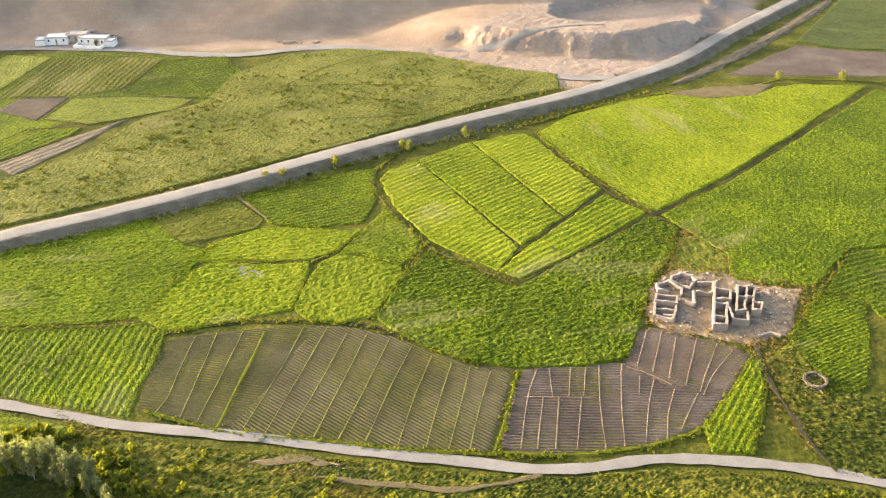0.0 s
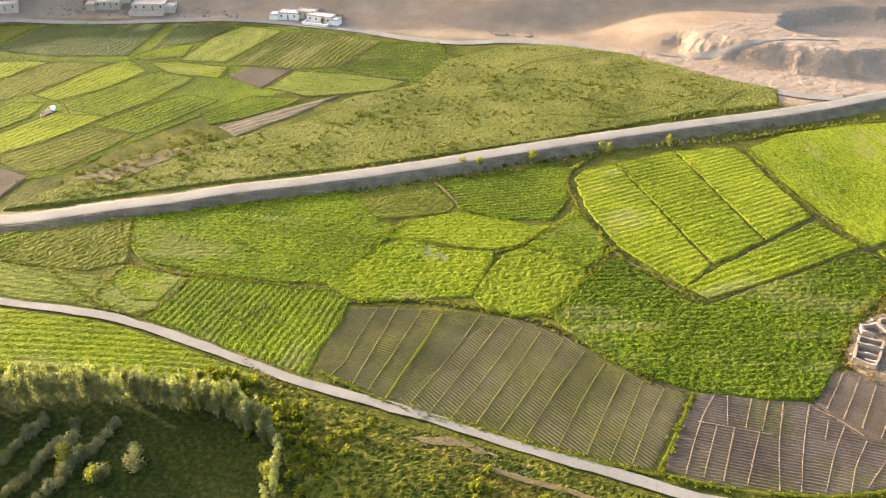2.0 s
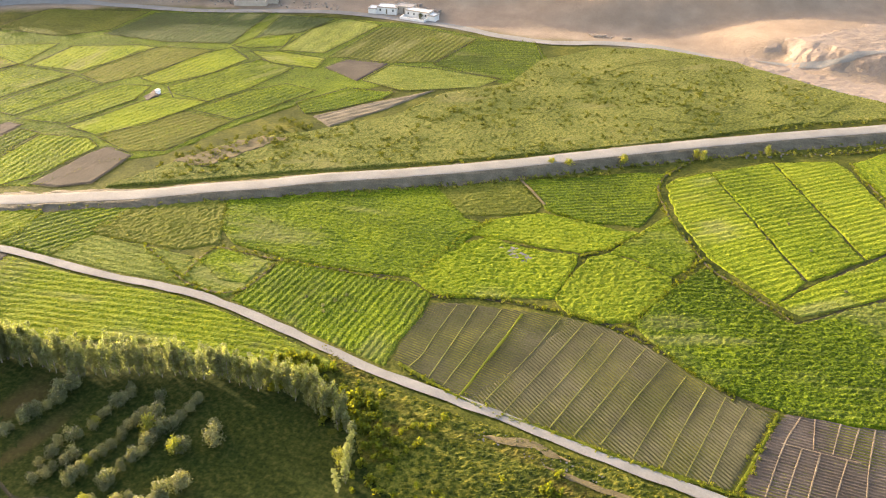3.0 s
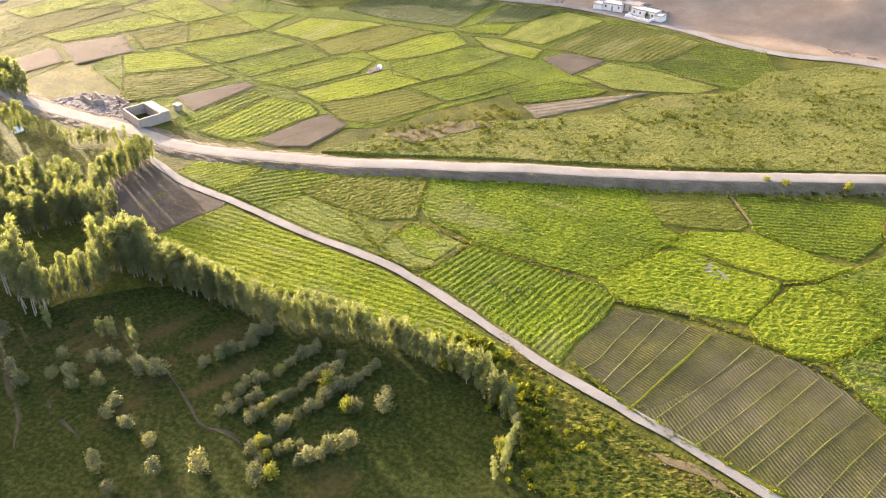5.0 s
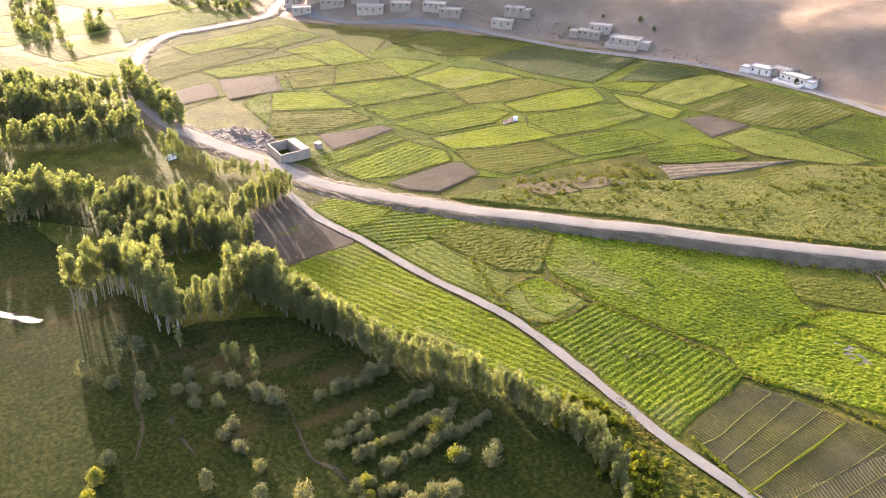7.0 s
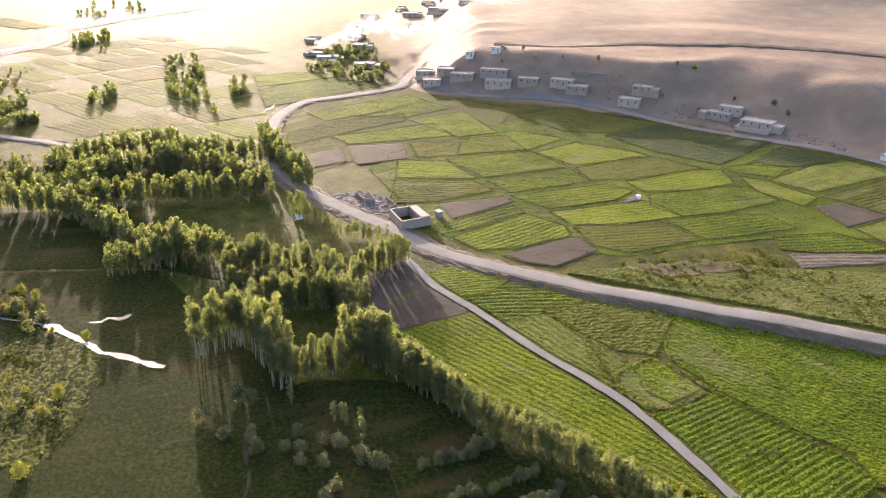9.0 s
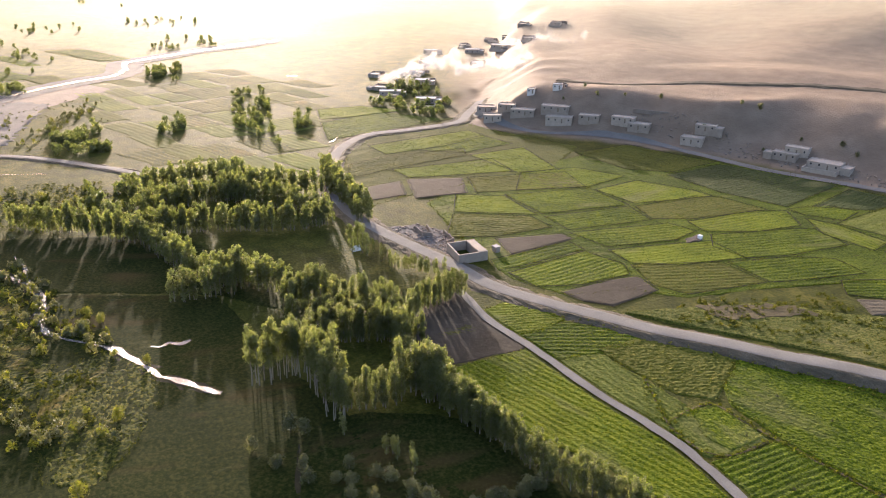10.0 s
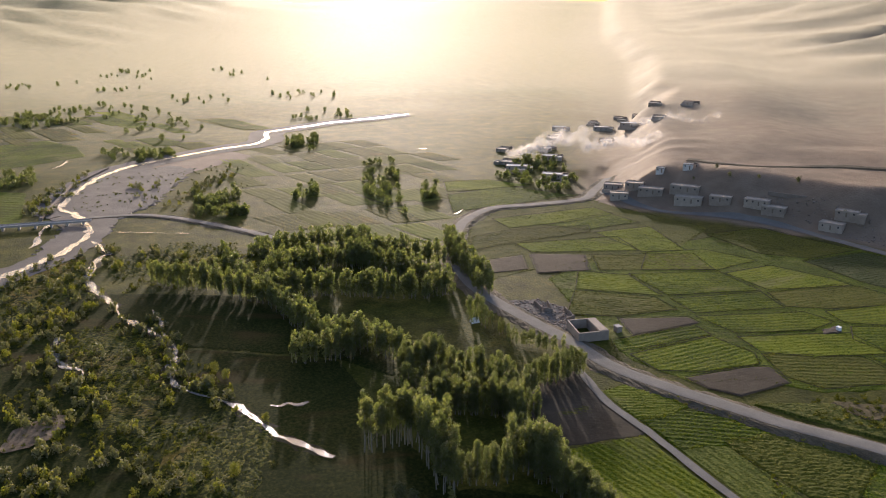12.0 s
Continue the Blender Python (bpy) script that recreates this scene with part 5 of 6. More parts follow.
BUSH = tree_kind("shrub", "rounded green shrub on open grass", "shrub", (31, 32, 33, 34), 2.6, 0.4, 1.4, 800, 0.14, round_, 24, SHRUBLEAF, 0.07, "scattered shrubs")
GOLD = tree_kind("golden_shrub", "bright yellow-green rounded shrub on grass", "shrub", (41, 42), 2.4, 0.3, 1.3, 700, 0.135, round_, 22, GOLDLEAF, 0.06, "scattered shrubs")
ALL_KINDS = POPLAR + TALL + YOUNG + BUSH + GOLD


def plant(kind, x, y, size=1.0):
    ob = kind[int(rng.integers(len(kind)))]
    sx = size * rng.uniform(0.88, 1.14)
    m = pose(x, y, float(height(x, y)) - 0.05, rng.normal(0, 2.0), rng.normal(0, 2.0), rng.uniform(0, 360))
    new_ob = copy_thing(ob, m)
    new_ob.scale = (sx * rng.uniform(0.9, 1.15), sx * rng.uniform(0.9, 1.15), sx * rng.uniform(0.85, 1.15))
    return new_ob


def line_places(pts, spacing, jitter, lines=1, apart=2.0):
    line = smooth_line(pts, 0.5)
    step = max(1, int(round(spacing / 0.5)))
    out = []
    for k in range(lines):
        for i in range(rng.integers(step), len(line), step):
            out.append((line[i, 0] + rng.normal(0, jitter) + k * apart * 0.4, line[i, 1] + rng.normal(0, jitter) + k * apart))
    return out


def scattered(pts, n, clump=14.0, seed=0, thresh=0.45):
    """Up to n places inside a polygon, thicker where the growth is thicker."""
    p = np.array(pts)
    lo, hi = p.min(0), p.max(0)
    q = rng.uniform(lo, hi, (n * 8, 2))
    q = q[(inside_by(q[:, 0], q[:, 1], pts) > 0) & (fbm(q[:, 0], q[:, 1], clump, 2, 61 + seed) + rng.uniform(-0.12, 0.12, len(q)) > thresh)]
    return [tuple(v) for v in q[:n]]


# the ring of tall poplars and the rows behind it
for places, kind, size in (
    (line_places([(-164.0, 50.7), (-164.3, 56.2), (-164.5, 61.2), (-158.0, 63.7), (-149.5, 62.2), (-140.9, 60.7)], 1.5, 0.6, 2, 2.2), TALL, 1.0),
    (line_places([(-144.4, 62.9), (-143.2, 67.3), (-141.4, 70.7), (-141.9, 75.7)], 1.8, 0.5, 2, 1.8), POPLAR, 0.85),
    (line_places([(-143.2, 77.9), (-144.1, 81.5), (-138.1, 80.7)], 1.5, 0.8, 3, 2.0), POPLAR, 1.1),
    (line_places([(-138.7, 81.9), (-134.7, 82.0), (-128.7, 83.3), (-121.9, 84.0), (-115.0, 85.6)], 1.6, 0.7, 2, 1.8), POPLAR, 0.8),
    (line_places([(-174.3, 67.9), (-172.9, 71.3), (-173.8, 74.5), (-171.4, 78.9), (-169.1, 83.4), (-165.4, 87.2), (-161.0, 87.5)], 1.7, 0.4, 2, 1.8), POPLAR, 0.85),
    (line_places([(-195.0, 70.7), (-192.7, 75.4), (-189.3, 82.6), (-185.4, 86.6), (-179.1, 90.8), (-175.5, 92.1)], 1.9, 0.6, 2, 2.2), POPLAR, 0.9),
    (line_places([(-187.3, 67.6), (-184.0, 71.0), (-183.5, 75.0), (-180.5, 79.2), (-177.3, 83.4), (-176.3, 88.9), (-170.7, 90.2)], 1.9, 0.6, 2, 2.0), POPLAR, 0.75),
    (line_places([(-173.0, 94.7), (-177.6, 100.8), (-177.5, 105.8), (-178.9, 111.9), (-180.2, 115.9)], 1.7, 0.5, 2, 1.8), POPLAR, 0.7),
    (line_places([(-169.8, 91.2), (-162.3, 89.6), (-160.7, 93.2)], 1.8, 0.7, 2, 1.8), POPLAR, 0.7),
    (line_places([(-155.4, 83.5), (-157.7, 88.2), (-150.5, 81.1)], 1.8, 0.6, 1), POPLAR, 0.7),
):
    for x, y in places:
        plant(kind, x, y, size)
for x, y in [(-219.5, 63.4), (-221.0, 65.2), (-217.3, 65.2), (-218.1, 66.8), (-215.2, 67.0), (-214.4, 62.9), (-212.7, 64.2), (-222.9, 105.0), (-224.1, 107.4), (-221.6, 107.8), (-218.8, 107.9)]:
    plant(POPLAR, x, y, 0.85)
# the planted belt that bounds the orchard
for places in (line_places([(-141.1, 86.5), (-121.7, 85.8), (-106.9, 85.9), (-97.4, 88.5), (-88.9, 91.7), (-79.9, 93.8), (-71.4, 94.4), (-62.9, 94.4), (-55.1, 92.0)], 1.5, 0.5, 2, 1.6),):
    for x, y in places:
        plant(YOUNG, x, y, 1.0)
for x, y in line_places([(-55.6, 93.0), (-50.6, 88.6), (-48.2, 82.7), (-47.0, 77.8)], 2.0, 0.5, 1):
    plant(YOUNG, x, y, 0.8)
# orchard rows and single shrubs
for pts in ([(-104.1, 69.3), (-103.0, 74.9), (-102.1, 83.8)], [(-93.8, 67.0), (-92.0, 77.1), (-90.6, 87.2)], [(-86.8, 64.7), (-85.9, 75.3), (-85.2, 87.4)], [(-81.0, 61.2), (-81.1, 71.9), (-79.6, 81.4), (-79.3, 88.5)], [(-91.6, 63.4), (-90.1, 70.1)], [(-79.3, 60.3), (-76.2, 65.9)], [(-73.2, 62.9), (-71.9, 67.8), (-69.7, 72.0)], [(-101.3, 78.9), (-102.4, 87.0)]):
    for x, y in line_places(pts, 1.5, 0.35):
        plant(GOLD if rng.uniform() < 0.06 else BUSH, x, y, rng.uniform(0.6, 1.0))
for px_pts in ([(-133.0, 45.1), (-125.4, 48.4), (-120.9, 55.0), (-108.0, 54.9), (-106.9, 52.7), (-101.9, 52.8), (-95.7, 52.8), (-114.6, 35.8), (-111.6, 32.4), (-98.1, 44.5), (-92.2, 42.3), (-90.3, 49.3)], [(-85.2, 53.9), (-76.5, 57.1), (-111.5, 62.6), (-108.2, 64.4), (-118.0, 61.5), (-120.6, 60.0), (-142.6, 51.9), (-140.4, 54.2), (-82.9, 82.0), (-72.2, 83.2), (-70.8, 80.8), (-74.8, 77.5)], [(-140.4, 42.9), (-133.9, 46.0), (-129.6, 49.3), (-117.8, 53.5), (-114.8, 56.5), (-113.3, 63.1), (-108.9, 64.0), (-122.9, 53.1), (-125.7, 56.8)]):
    for x, y in px_pts:
        plant(BUSH, x, y, rng.uniform(0.9, 1.25))
for px_pts in ([(-75.4, 59.0), (-75.4, 76.7), (-82.5, 79.5), (-107.5, 29.4), (-111.3, 32.2), (-50.1, 84.4)], [(-143.2, 11.7), (-165.3, 23.4), (-186.6, 34.4), (-214.1, 29.6), (-219.4, 27.3)]):
    for x, y in px_pts:
        plant(GOLD, x, y, rng.uniform(0.9, 1.3))
for x, y in [(-125.5, 64.8), (-125.0, 65.9), (-123.1, 65.8), (-120.7, 67.5), (-117.4, 66.4), (-135.8, 60.6)]:
    plant(YOUNG, x, y, 0.8)
for px_pts in ([(8.7, 179.4), (18.0, 177.5), (16.4, 165.2), (24.9, 163.2), (35.4, 192.1), (12.9, 188.2), (-71.0, 123.2), (-71.5, 119.1), (-65.7, 121.5)], [(-72.5, 120.7), (-76.9, 122.2), (-69.6, 125.6), (-93.1, 128.6), (-99.6, 146.1), (-87.2, 147.6)]):
    for x, y in px_pts:
        plant(BUSH, x, y, 0.3)
# shrubs below the road bank and beside it
for x, y in [(-46.0, 197.6), (-41.8, 198.6), (-28.9, 206.0), (-11.3, 216.8), (-9.4, 216.0), (6.2, 225.7), (112.6, 273.2), (133.2, 271.6)]:
    plant(GOLD, x, y, 1.1)
for pts, z in (([(-204.5, 108.2), (-204.0, 113.3), (-199.2, 115.9), (-194.5, 118.4)], 0), ([(-220.2, 110.8), (-205.8, 110.1), (-199.3, 114.9), (-191.9, 119.8)], 0)):
    for x, y in line_places(pts, 1.8, 0.8):
        plant(YOUNG, x, y, 0.7)


# ---- belts and scrub too many to count, joined ----
def thicket(name, label, places, tall, wide, n, leaf, mat, trunks=True, shape=slim, lobes=9, low=0.25):
    """Many trees or shrubs in one mesh."""
    vs, fs, mi, at = [], [], [], 0
    variants = []
    for sd in range(5):
        pts, out = crown_points(100 + sd, n, lobes, tall * low, tall, wide, shape)
        variants.append(leaf_cards(pts, leaf, out, 100 + sd))
    sq = np.array([(1, 0), (0, 1), (-1, 0), (0, -1)], float) * 0.1
    tv = np.concatenate([np.column_stack([sq, np.zeros(4)]), np.column_stack([sq * 0.5, np.full(4, tall * 0.7)])])
    tf = np.array([(0, 1, 5, 4), (1, 2, 6, 5), (2, 3, 7, 6), (3, 0, 4, 7)])
    for x, y in places:
        v, f = variants[int(rng.integers(5))]
        s, a = rng.uniform(0.7, 1.2), rng.uniform(0, math.tau)
        turn = np.array([(math.cos(a), -math.sin(a), 0), (math.sin(a), math.cos(a), 0), (0, 0, 1)])
        base = np.array((x, y, float(height(x, y)) - 0.05))
        for vv, ff, k in ((v, f, 0), (tv, tf, 1))[: 2 if trunks else 1]:
            vs.append(vv @ turn.T * s * (1, 1, rng.uniform(0.9, 1.1) if k == 0 else 0.95) + base)
            fs.append(ff + at)
            mi.append(np.full(len(ff), k))
            at += len(vv)
    me = mesh_of(name, np.concatenate(vs), np.concatenate(fs), [mat, BARK], False, np.concatenate(mi))
    return tagged(new(name, me), label, "trees" if trunks else "scrub", kind="stuff")


far = []
for pts in ([(-303.2, 18.1), (-292.9, 26.6), (-287.0, 35.5), (-275.4, 43.3), (-264.2, 50.9), (-247.0, 54.8), (-230.9, 56.7)], [(-230.9, 56.7), (-223.3, 60.6), (-221.9, 66.5), (-212.8, 71.3), (-204.8, 76.2)], [(-271.6, 54.2), (-268.4, 63.9), (-261.7, 80.0), (-252.7, 95.6), (-251.4, 109.9)], [(-217.4, 48.3), (-215.1, 55.1), (-214.8, 62.5)]):
    far += line_places(pts, 1.6, 0.7, 2, 2.0)
for pts in ([(-304.1, 131.6), (-281.0, 125.6), (-261.7, 121.9), (-244.9, 118.9)], [(-314.2, 60.6), (-319.6, 78.0), (-316.4, 89.8), (-291.0, 104.5)], [(-293.7, 86.4), (-293.4, 106.3), (-279.2, 121.1)], [(-291.2, 56.6), (-296.3, 76.4), (-294.5, 84.5)], [(-287.9, 91.1), (-277.4, 98.3), (-262.0, 109.4)]):
    far += line_places(pts, 1.7, 0.9, 2, 2.2)
far += line_places([(-290, 88), (-302, 92), (-318, 97)], 1.6, 1.5, 3, 2.6)
thicket("poplar_belt", "long belts of poplars shading the fields", far, 8.6, 1.35, 420, 0.27, LEAF, low=0.12, lobes=20)
far = []
for pts, n in (([(-335.3, 47.4), (-333.6, 71.9), (-311.6, 93.9), (-295.9, 84.7), (-294.9, 52.9), (-313.8, 41.9)], 60), ([(-438.7, 92.8), (-437.4, 113.7), (-404.6, 107.9), (-406.3, 88.4)], 14), ([(-442.3, 50.1), (-440.0, 72.5), (-385.0, 67.9), (-388.7, 45.7)], 60), ([(-808.4, -60.0), (-790.4, -16.3), (-730.4, 0.5), (-711.9, -31.3), (-706.4, -53.8)], 60), ([(-579.1, 11.8), (-573.1, 52.6), (-548.4, 60.2), (-530.7, 22.6)], 40), ([(-589.1, 129.9), (-591.9, 154.9), (-535.3, 143.6), (-533.7, 121.0)], 40), ([(-526.5, -42.9), (-536.5, -26.0), (-487.7, -24.6), (-487.1, -40.5)], 30), ([(-450.5, 224.1), (-454.6, 261.0), (-375.7, 243.6), (-367.8, 211.9), (-406.6, 205.9)], 60), ([(-410.1, 161.2), (-406.7, 169.5), (-376.9, 158.6), (-376.9, 149.7)], 14), ([(-480.2, 152.7), (-480.8, 174.3), (-357.0, 134.8), (-359.1, 116.5)], 50)):
    far += scattered(pts, n, 16, 3, 0.47)
far += scattered([(-1210.9, -84.6), (-1189.4, 189.5), (-716.3, 259.9), (-601.1, 132.7), (-598.2, 19.4), (-808.4, -60.0)], 150, 60, 3, 0.6)
thicket("far_trees", "clumps of trees out in the hazy valley", far, 3.8, 2.0, 190, 0.4, LEAF, low=0.08, lobes=12, shape=round_)
scrub = []
for pts, n in (([(-323.3, -30.5), (-339.9, -20.2), (-365.5, -4.2), (-324.9, -1.9), (-276.0, -2.1), (-261.0, -13.3), (-257.6, -26.5)], 150), ([(-459.6, -23.7), (-524.1, 3.8), (-429.4, -10.8), (-415.8, -18.9), (-424.9, -27.4)], 110), ([(-284.8, -10.3), (-267.7, 17.5), (-202.8, 30.7), (-191.8, 26.1), (-205.8, 7.8), (-225.1, -14.1), (-229.6, -24.8), (-257.6, -26.5)], 130), ([(-219.2, -24.1), (-221.7, -6.1), (-206.3, 6.6), (-181.8, 15.7), (-156.7, 22.6), (-175.3, -21.4)], 150), ([(-354.4, 1.9), (-332.7, 53.6), (-305.7, 61.3), (-288.1, 23.0), (-294.8, 7.2)], 120), ([(-468.4, 21.8), (-474.9, 42.4), (-508.6, 84.6), (-489.2, 87.6), (-418.4, 44.4), (-415.1, 23.4)], 90), ([(-223.3, 20.7), (-222.8, 26.6), (-208.5, 25.3), (-210.8, 19.9)], 24)):
    scrub += scattered(pts, int(n * 0.65), 10, 5, 0.47)
for pts in ([(-331.7, -0.8), (-318.4, -3.0), (-304.7, -1.8), (-290.9, 2.1), (-272.5, 6.1)], [(-270.8, 10.2), (-262.0, 14.0), (-252.6, 17.7), (-240.6, 18.9), (-229.7, 19.7), (-222.8, 17.4), (-211.3, 18.6), (-206.6, 25.7), (-195.5, 32.2)], [(-265.3, 4.9), (-254.0, 12.2), (-244.4, 15.4), (-231.3, 16.0), (-220.5, 13.9), (-209.4, 14.9)], [(-267.8, -12.6), (-252.6, -14.6), (-241.2, -12.3), (-232.2, -6.7)]):
    scrub += line_places(pts, 4.0, 2.4)
thicket("bright_scrub", "sunlit yellow-green bushes along the river", scrub[1::3], 2.0, 1.3, 110, 0.27, GOLDLEAF, False, round_, 9, 0.1)
scrub = [p for k, p in enumerate(scrub) if k % 3 != 1]
thicket("river_scrub", "dense dark scrub along the river", scrub, 2.2, 1.35, 110, 0.3, SHRUBLEAF, False, round_, 9, 0.1)
scrub = []
for pts, n in (([(-73.7, 104.3), (-64.8, 105.6), (-54.0, 101.7), (-48.8, 96.7), (-50.4, 90.7), (-67.6, 90.7)], 120), ([(-50.3, 101.7), (-19.9, 95.5), (-7.3, 90.6), (67.5, 90.6), (62.1, 78.5), (-46.3, 78.5)], 160), ([(-55.5, 98.6), (-42.2, 97.2), (-30.8, 94.1), (-35.7, 85.6), (-47.3, 88.3)], 70)):
    scrub += scattered(pts, n, 9, 7, 0.46)
thicket("weed_bushes", "yellow-green weed bushes beside the track", scrub, 1.3, 0.9, 70, 0.26, FRESH, False, round_, 8, 0.05)
edge = []
for pts in ([(-12.8, 179.4), (-16.6, 174.0), (-23.4, 163.2), (-28.5, 157.8)], [(-4.6, 165.7), (-7.8, 154.3), (-12.1, 143.6), (-14.5, 136.4)], [(-51.5, 166.2), (-55.4, 158.5), (-57.4, 147.8), (-60.2, 139.3)], [(-54.1, 131.8), (-42.8, 135.3), (-27.3, 135.8), (-14.9, 134.3), (-0.4, 126.0), (6.9, 122.2)], [(25.2, 100.0), (34.8, 101.7), (43.5, 106.0), (51.2, 115.2), (57.8, 124.8)], [(-51.3, 109.8), (-36.2, 104.8), (-20.9, 102.7), (-5.9, 100.6), (8.7, 99.6), (19.7, 99.3)], [(13.8, 120.5), (12.0, 113.3), (10.0, 105.6), (8.6, 100.4)], [(48.8, 173.9), (51.8, 163.7), (46.6, 154.3), (42.4, 145.6), (38.3, 133.9)], [(58.8, 121.8), (56.8, 114.0), (52.1, 104.0), (49.5, 101.0)], [(92.0, 163.6), (80.6, 148.8), (71.8, 137.7), (66.6, 129.9)], [(-12.3, 214.1), (-17.4, 203.5), (-18.1, 195.9), (-15.8, 188.2), (-11.4, 178.0), (-5.7, 168.7), (-2.8, 163.7), (2.0, 159.4), (8.1, 154.8), (14.5, 149.5)], [(27.3, 227.9), (33.8, 210.4), (41.6, 195.2), (47.7, 185.1), (50.6, 181.1)], [(25.6, 233.7), (39.1, 243.2), (56.5, 253.4), (73.2, 260.3)], [(-105.1, 119.5), (-105.8, 126.9), (-104.6, 132.4), (-97.7, 132.6), (-86.3, 132.7), (-76.1, 133.8), (-62.0, 134.4)], [(-120.7, 127.8), (-105.4, 119.2), (-99.3, 117.7), (-93.8, 117.7), (-90.2, 121.7), (-89.6, 131.2)]):
    edge += line_places(pts, 0.6, 0.4)
thicket("ditch_weeds", "weeds growing along ditches and bunds", edge, 0.4, 0.45, 30, 0.15, FRESH, False, round_, 6, 0.05)

bushes = []
for pts, n in (([(-138.8, 161.1), (-131.0, 181.0), (-114.0, 195.3), (-97.7, 213.9), (-89.7, 235.2), (-73.7, 249.2), (-69.7, 275.3), (-54.2, 293.9), (-35.5, 301.1), (-8.0, 296.6), (24.1, 279.1), (11.5, 252.8), (-31.7, 219.3), (-72.4, 193.9), (-111.3, 171.7)], 900), ([(-149.4, 148.1), (-143.2, 169.0), (-134.9, 184.4), (-126.9, 201.6), (-117.2, 198.7), (-117.8, 171.6), (-133.1, 157.0)], 160)):
    bushes += scattered(pts, n, 11, 12, 0.5)
thicket("meadow_weeds", "low olive weed clumps over the wild meadow", bushes, 0.75, 0.8, 34, 0.2, EDGEWEED, False, round_, 6, 0.3)
river = []
for pts, n in (([(-323.3, -30.5), (-356.1, -2.3), (-276.0, -2.1), (-267.7, 17.5), (-202.8, 30.7), (-156.7, 22.6), (-175.3, -21.4)], 900), ([(-362.9, 2.1), (-340.7, 55.0), (-305.7, 61.3), (-282.4, 22.5), (-294.8, 7.2)], 260), ([(-459.6, -23.7), (-519.1, 15.8), (-506.0, 90.8), (-385.0, 67.9), (-404.4, 35.1), (-419.5, -1.1)], 200)):
    river += scattered(pts, n, 8, 14, 0.5)
thicket("river_weeds", "patchy low weeds on the river flats", river, 0.55, 0.75, 30, 0.22, EDGEWEED, False, round_, 6, 0.05)

straw = []
for pts in ([(40.9, 138.6), (43.6, 148.8), (51.1, 155.4), (62.8, 153.1), (66.9, 148.8), (75.4, 147.7), (67.6, 132.1), (58.8, 128.5), (48.9, 132.1), (41.6, 133.9), (40.9, 138.6)], [(59.6, 129.4), (58.5, 121.0), (59.3, 111.1), (60.6, 101.6)], [(48.5, 154.7), (54.3, 168.7), (59.8, 169.9), (63.9, 161.2), (60.5, 151.6)], [(61.5, 130.3), (63.5, 123.4), (64.3, 114.0), (68.9, 108.3)]):
    straw += line_places(pts, 0.5, 1.3, 2, 0.5)
thicket("dry_weeds", "yellowed dry weeds round the ruin", straw, 0.35, 0.55, 34, 0.1, STRAW, False, round_, 6, 0.05)
bank_weeds = []
for pts in ([(-78.2, 174.5), (-54.4, 188.2), (-27.9, 205.6), (-13.2, 215.5), (2.6, 223.9), (19.3, 231.2), (37.3, 243.2), (66.7, 259.8)], [(-160.0, 129.4), (-133.4, 143.9), (-107.4, 157.1), (-82.6, 169.6), (-59.4, 182.3), (-31.0, 199.8)], [(-81.9, 185.8), (-57.3, 201.5), (-29.5, 221.2), (2.8, 242.4), (40.0, 264.9)]):
    bank_weeds += line_places(pts, 1.1, 0.9)
for pts in ([(-120, 150.2), (-97, 162.6), (-77, 173.2), (-53.5, 187.6), (-27, 206.2), (4, 226.6), (39.8, 248.0)],):
    bank_weeds += line_places(pts, 0.8, 0.9)
thicket("bank_weeds", "low olive weeds along the foot of the road bank", bank_weeds, 0.6, 0.55, 36, 0.17, CROP["meadow"], False, round_, 6, 0.05)

at = np.concatenate(EDGES)
me = mesh_of("edge_weeds", *leaf_cards(at, 0.17, np.array((0, 0, 0.3)), 5), EDGEWEED, False)
tagged(new("edge_weeds", me), "ragged weeds fringing the field edges", "weeds", kind="stuff")

# ---- masonry ----
def wall_run(bm, a, b, tall, thick, ragged=0.0, base=0.0, seed=0):
    """A standing wall from a to b with a worn, uneven top."""
    a, b = np.array(a, float), np.array(b, float)
    d = b - a
    n = max(2, int(np.hypot(*d) / 0.6) + 1)
    side = np.array([d[1], -d[0]]) / max(np.hypot(*d), 1e-6) * thick / 2
    a, b = a - d / max(np.hypot(*d), 1e-6) * thick / 2, b + d / max(np.hypot(*d), 1e-6) * thick / 2
    prev = None
    for i in range(n):
        p = a + (b - a) * i / (n - 1)
        h = tall - ragged * float(vnoise(p[0] * 0.9 + 31, p[1] * 0.9 + 17, seed))
        row = [bm.verts.new((*(p + side), base - 0.2)), bm.verts.new((*(p + side * 0.92), base + h)), bm.verts.new((*(p - side * 0.92), base + h)), bm.verts.new((*(p - side), base - 0.2))]
        if prev:
            for k in range(3):
                bm.faces.new((prev[k], prev[k + 1], row[k + 1], row[k]))
        else:
            bm.faces.new(row[::-1])
        prev = row
    bm.faces.new(prev)


def walled(ob, runs, tall, thick, ragged, mat):
    """Each run of places becomes one wall part of the thing."""
    for k, run in enumerate(runs):
        bm = bmesh.new()
        for a, b in zip(run[:-1], run[1:]):
            wall_run(bm, a, b, tall, thick, ragged, 0, k)
        part("wall", bm, mat, ob)


def patch(name, pts, z, mat, label, category, rough=0.12, cell=0.7):
    """A trodden bare patch of ground."""
    field("soil", pts, (pts[0], pts[1]), label, 5.0, tall=z, deep=0.0, clump=rough, gap=-0.2, mat=mat, name=name, fine=(cell, cell), soft=0.9)


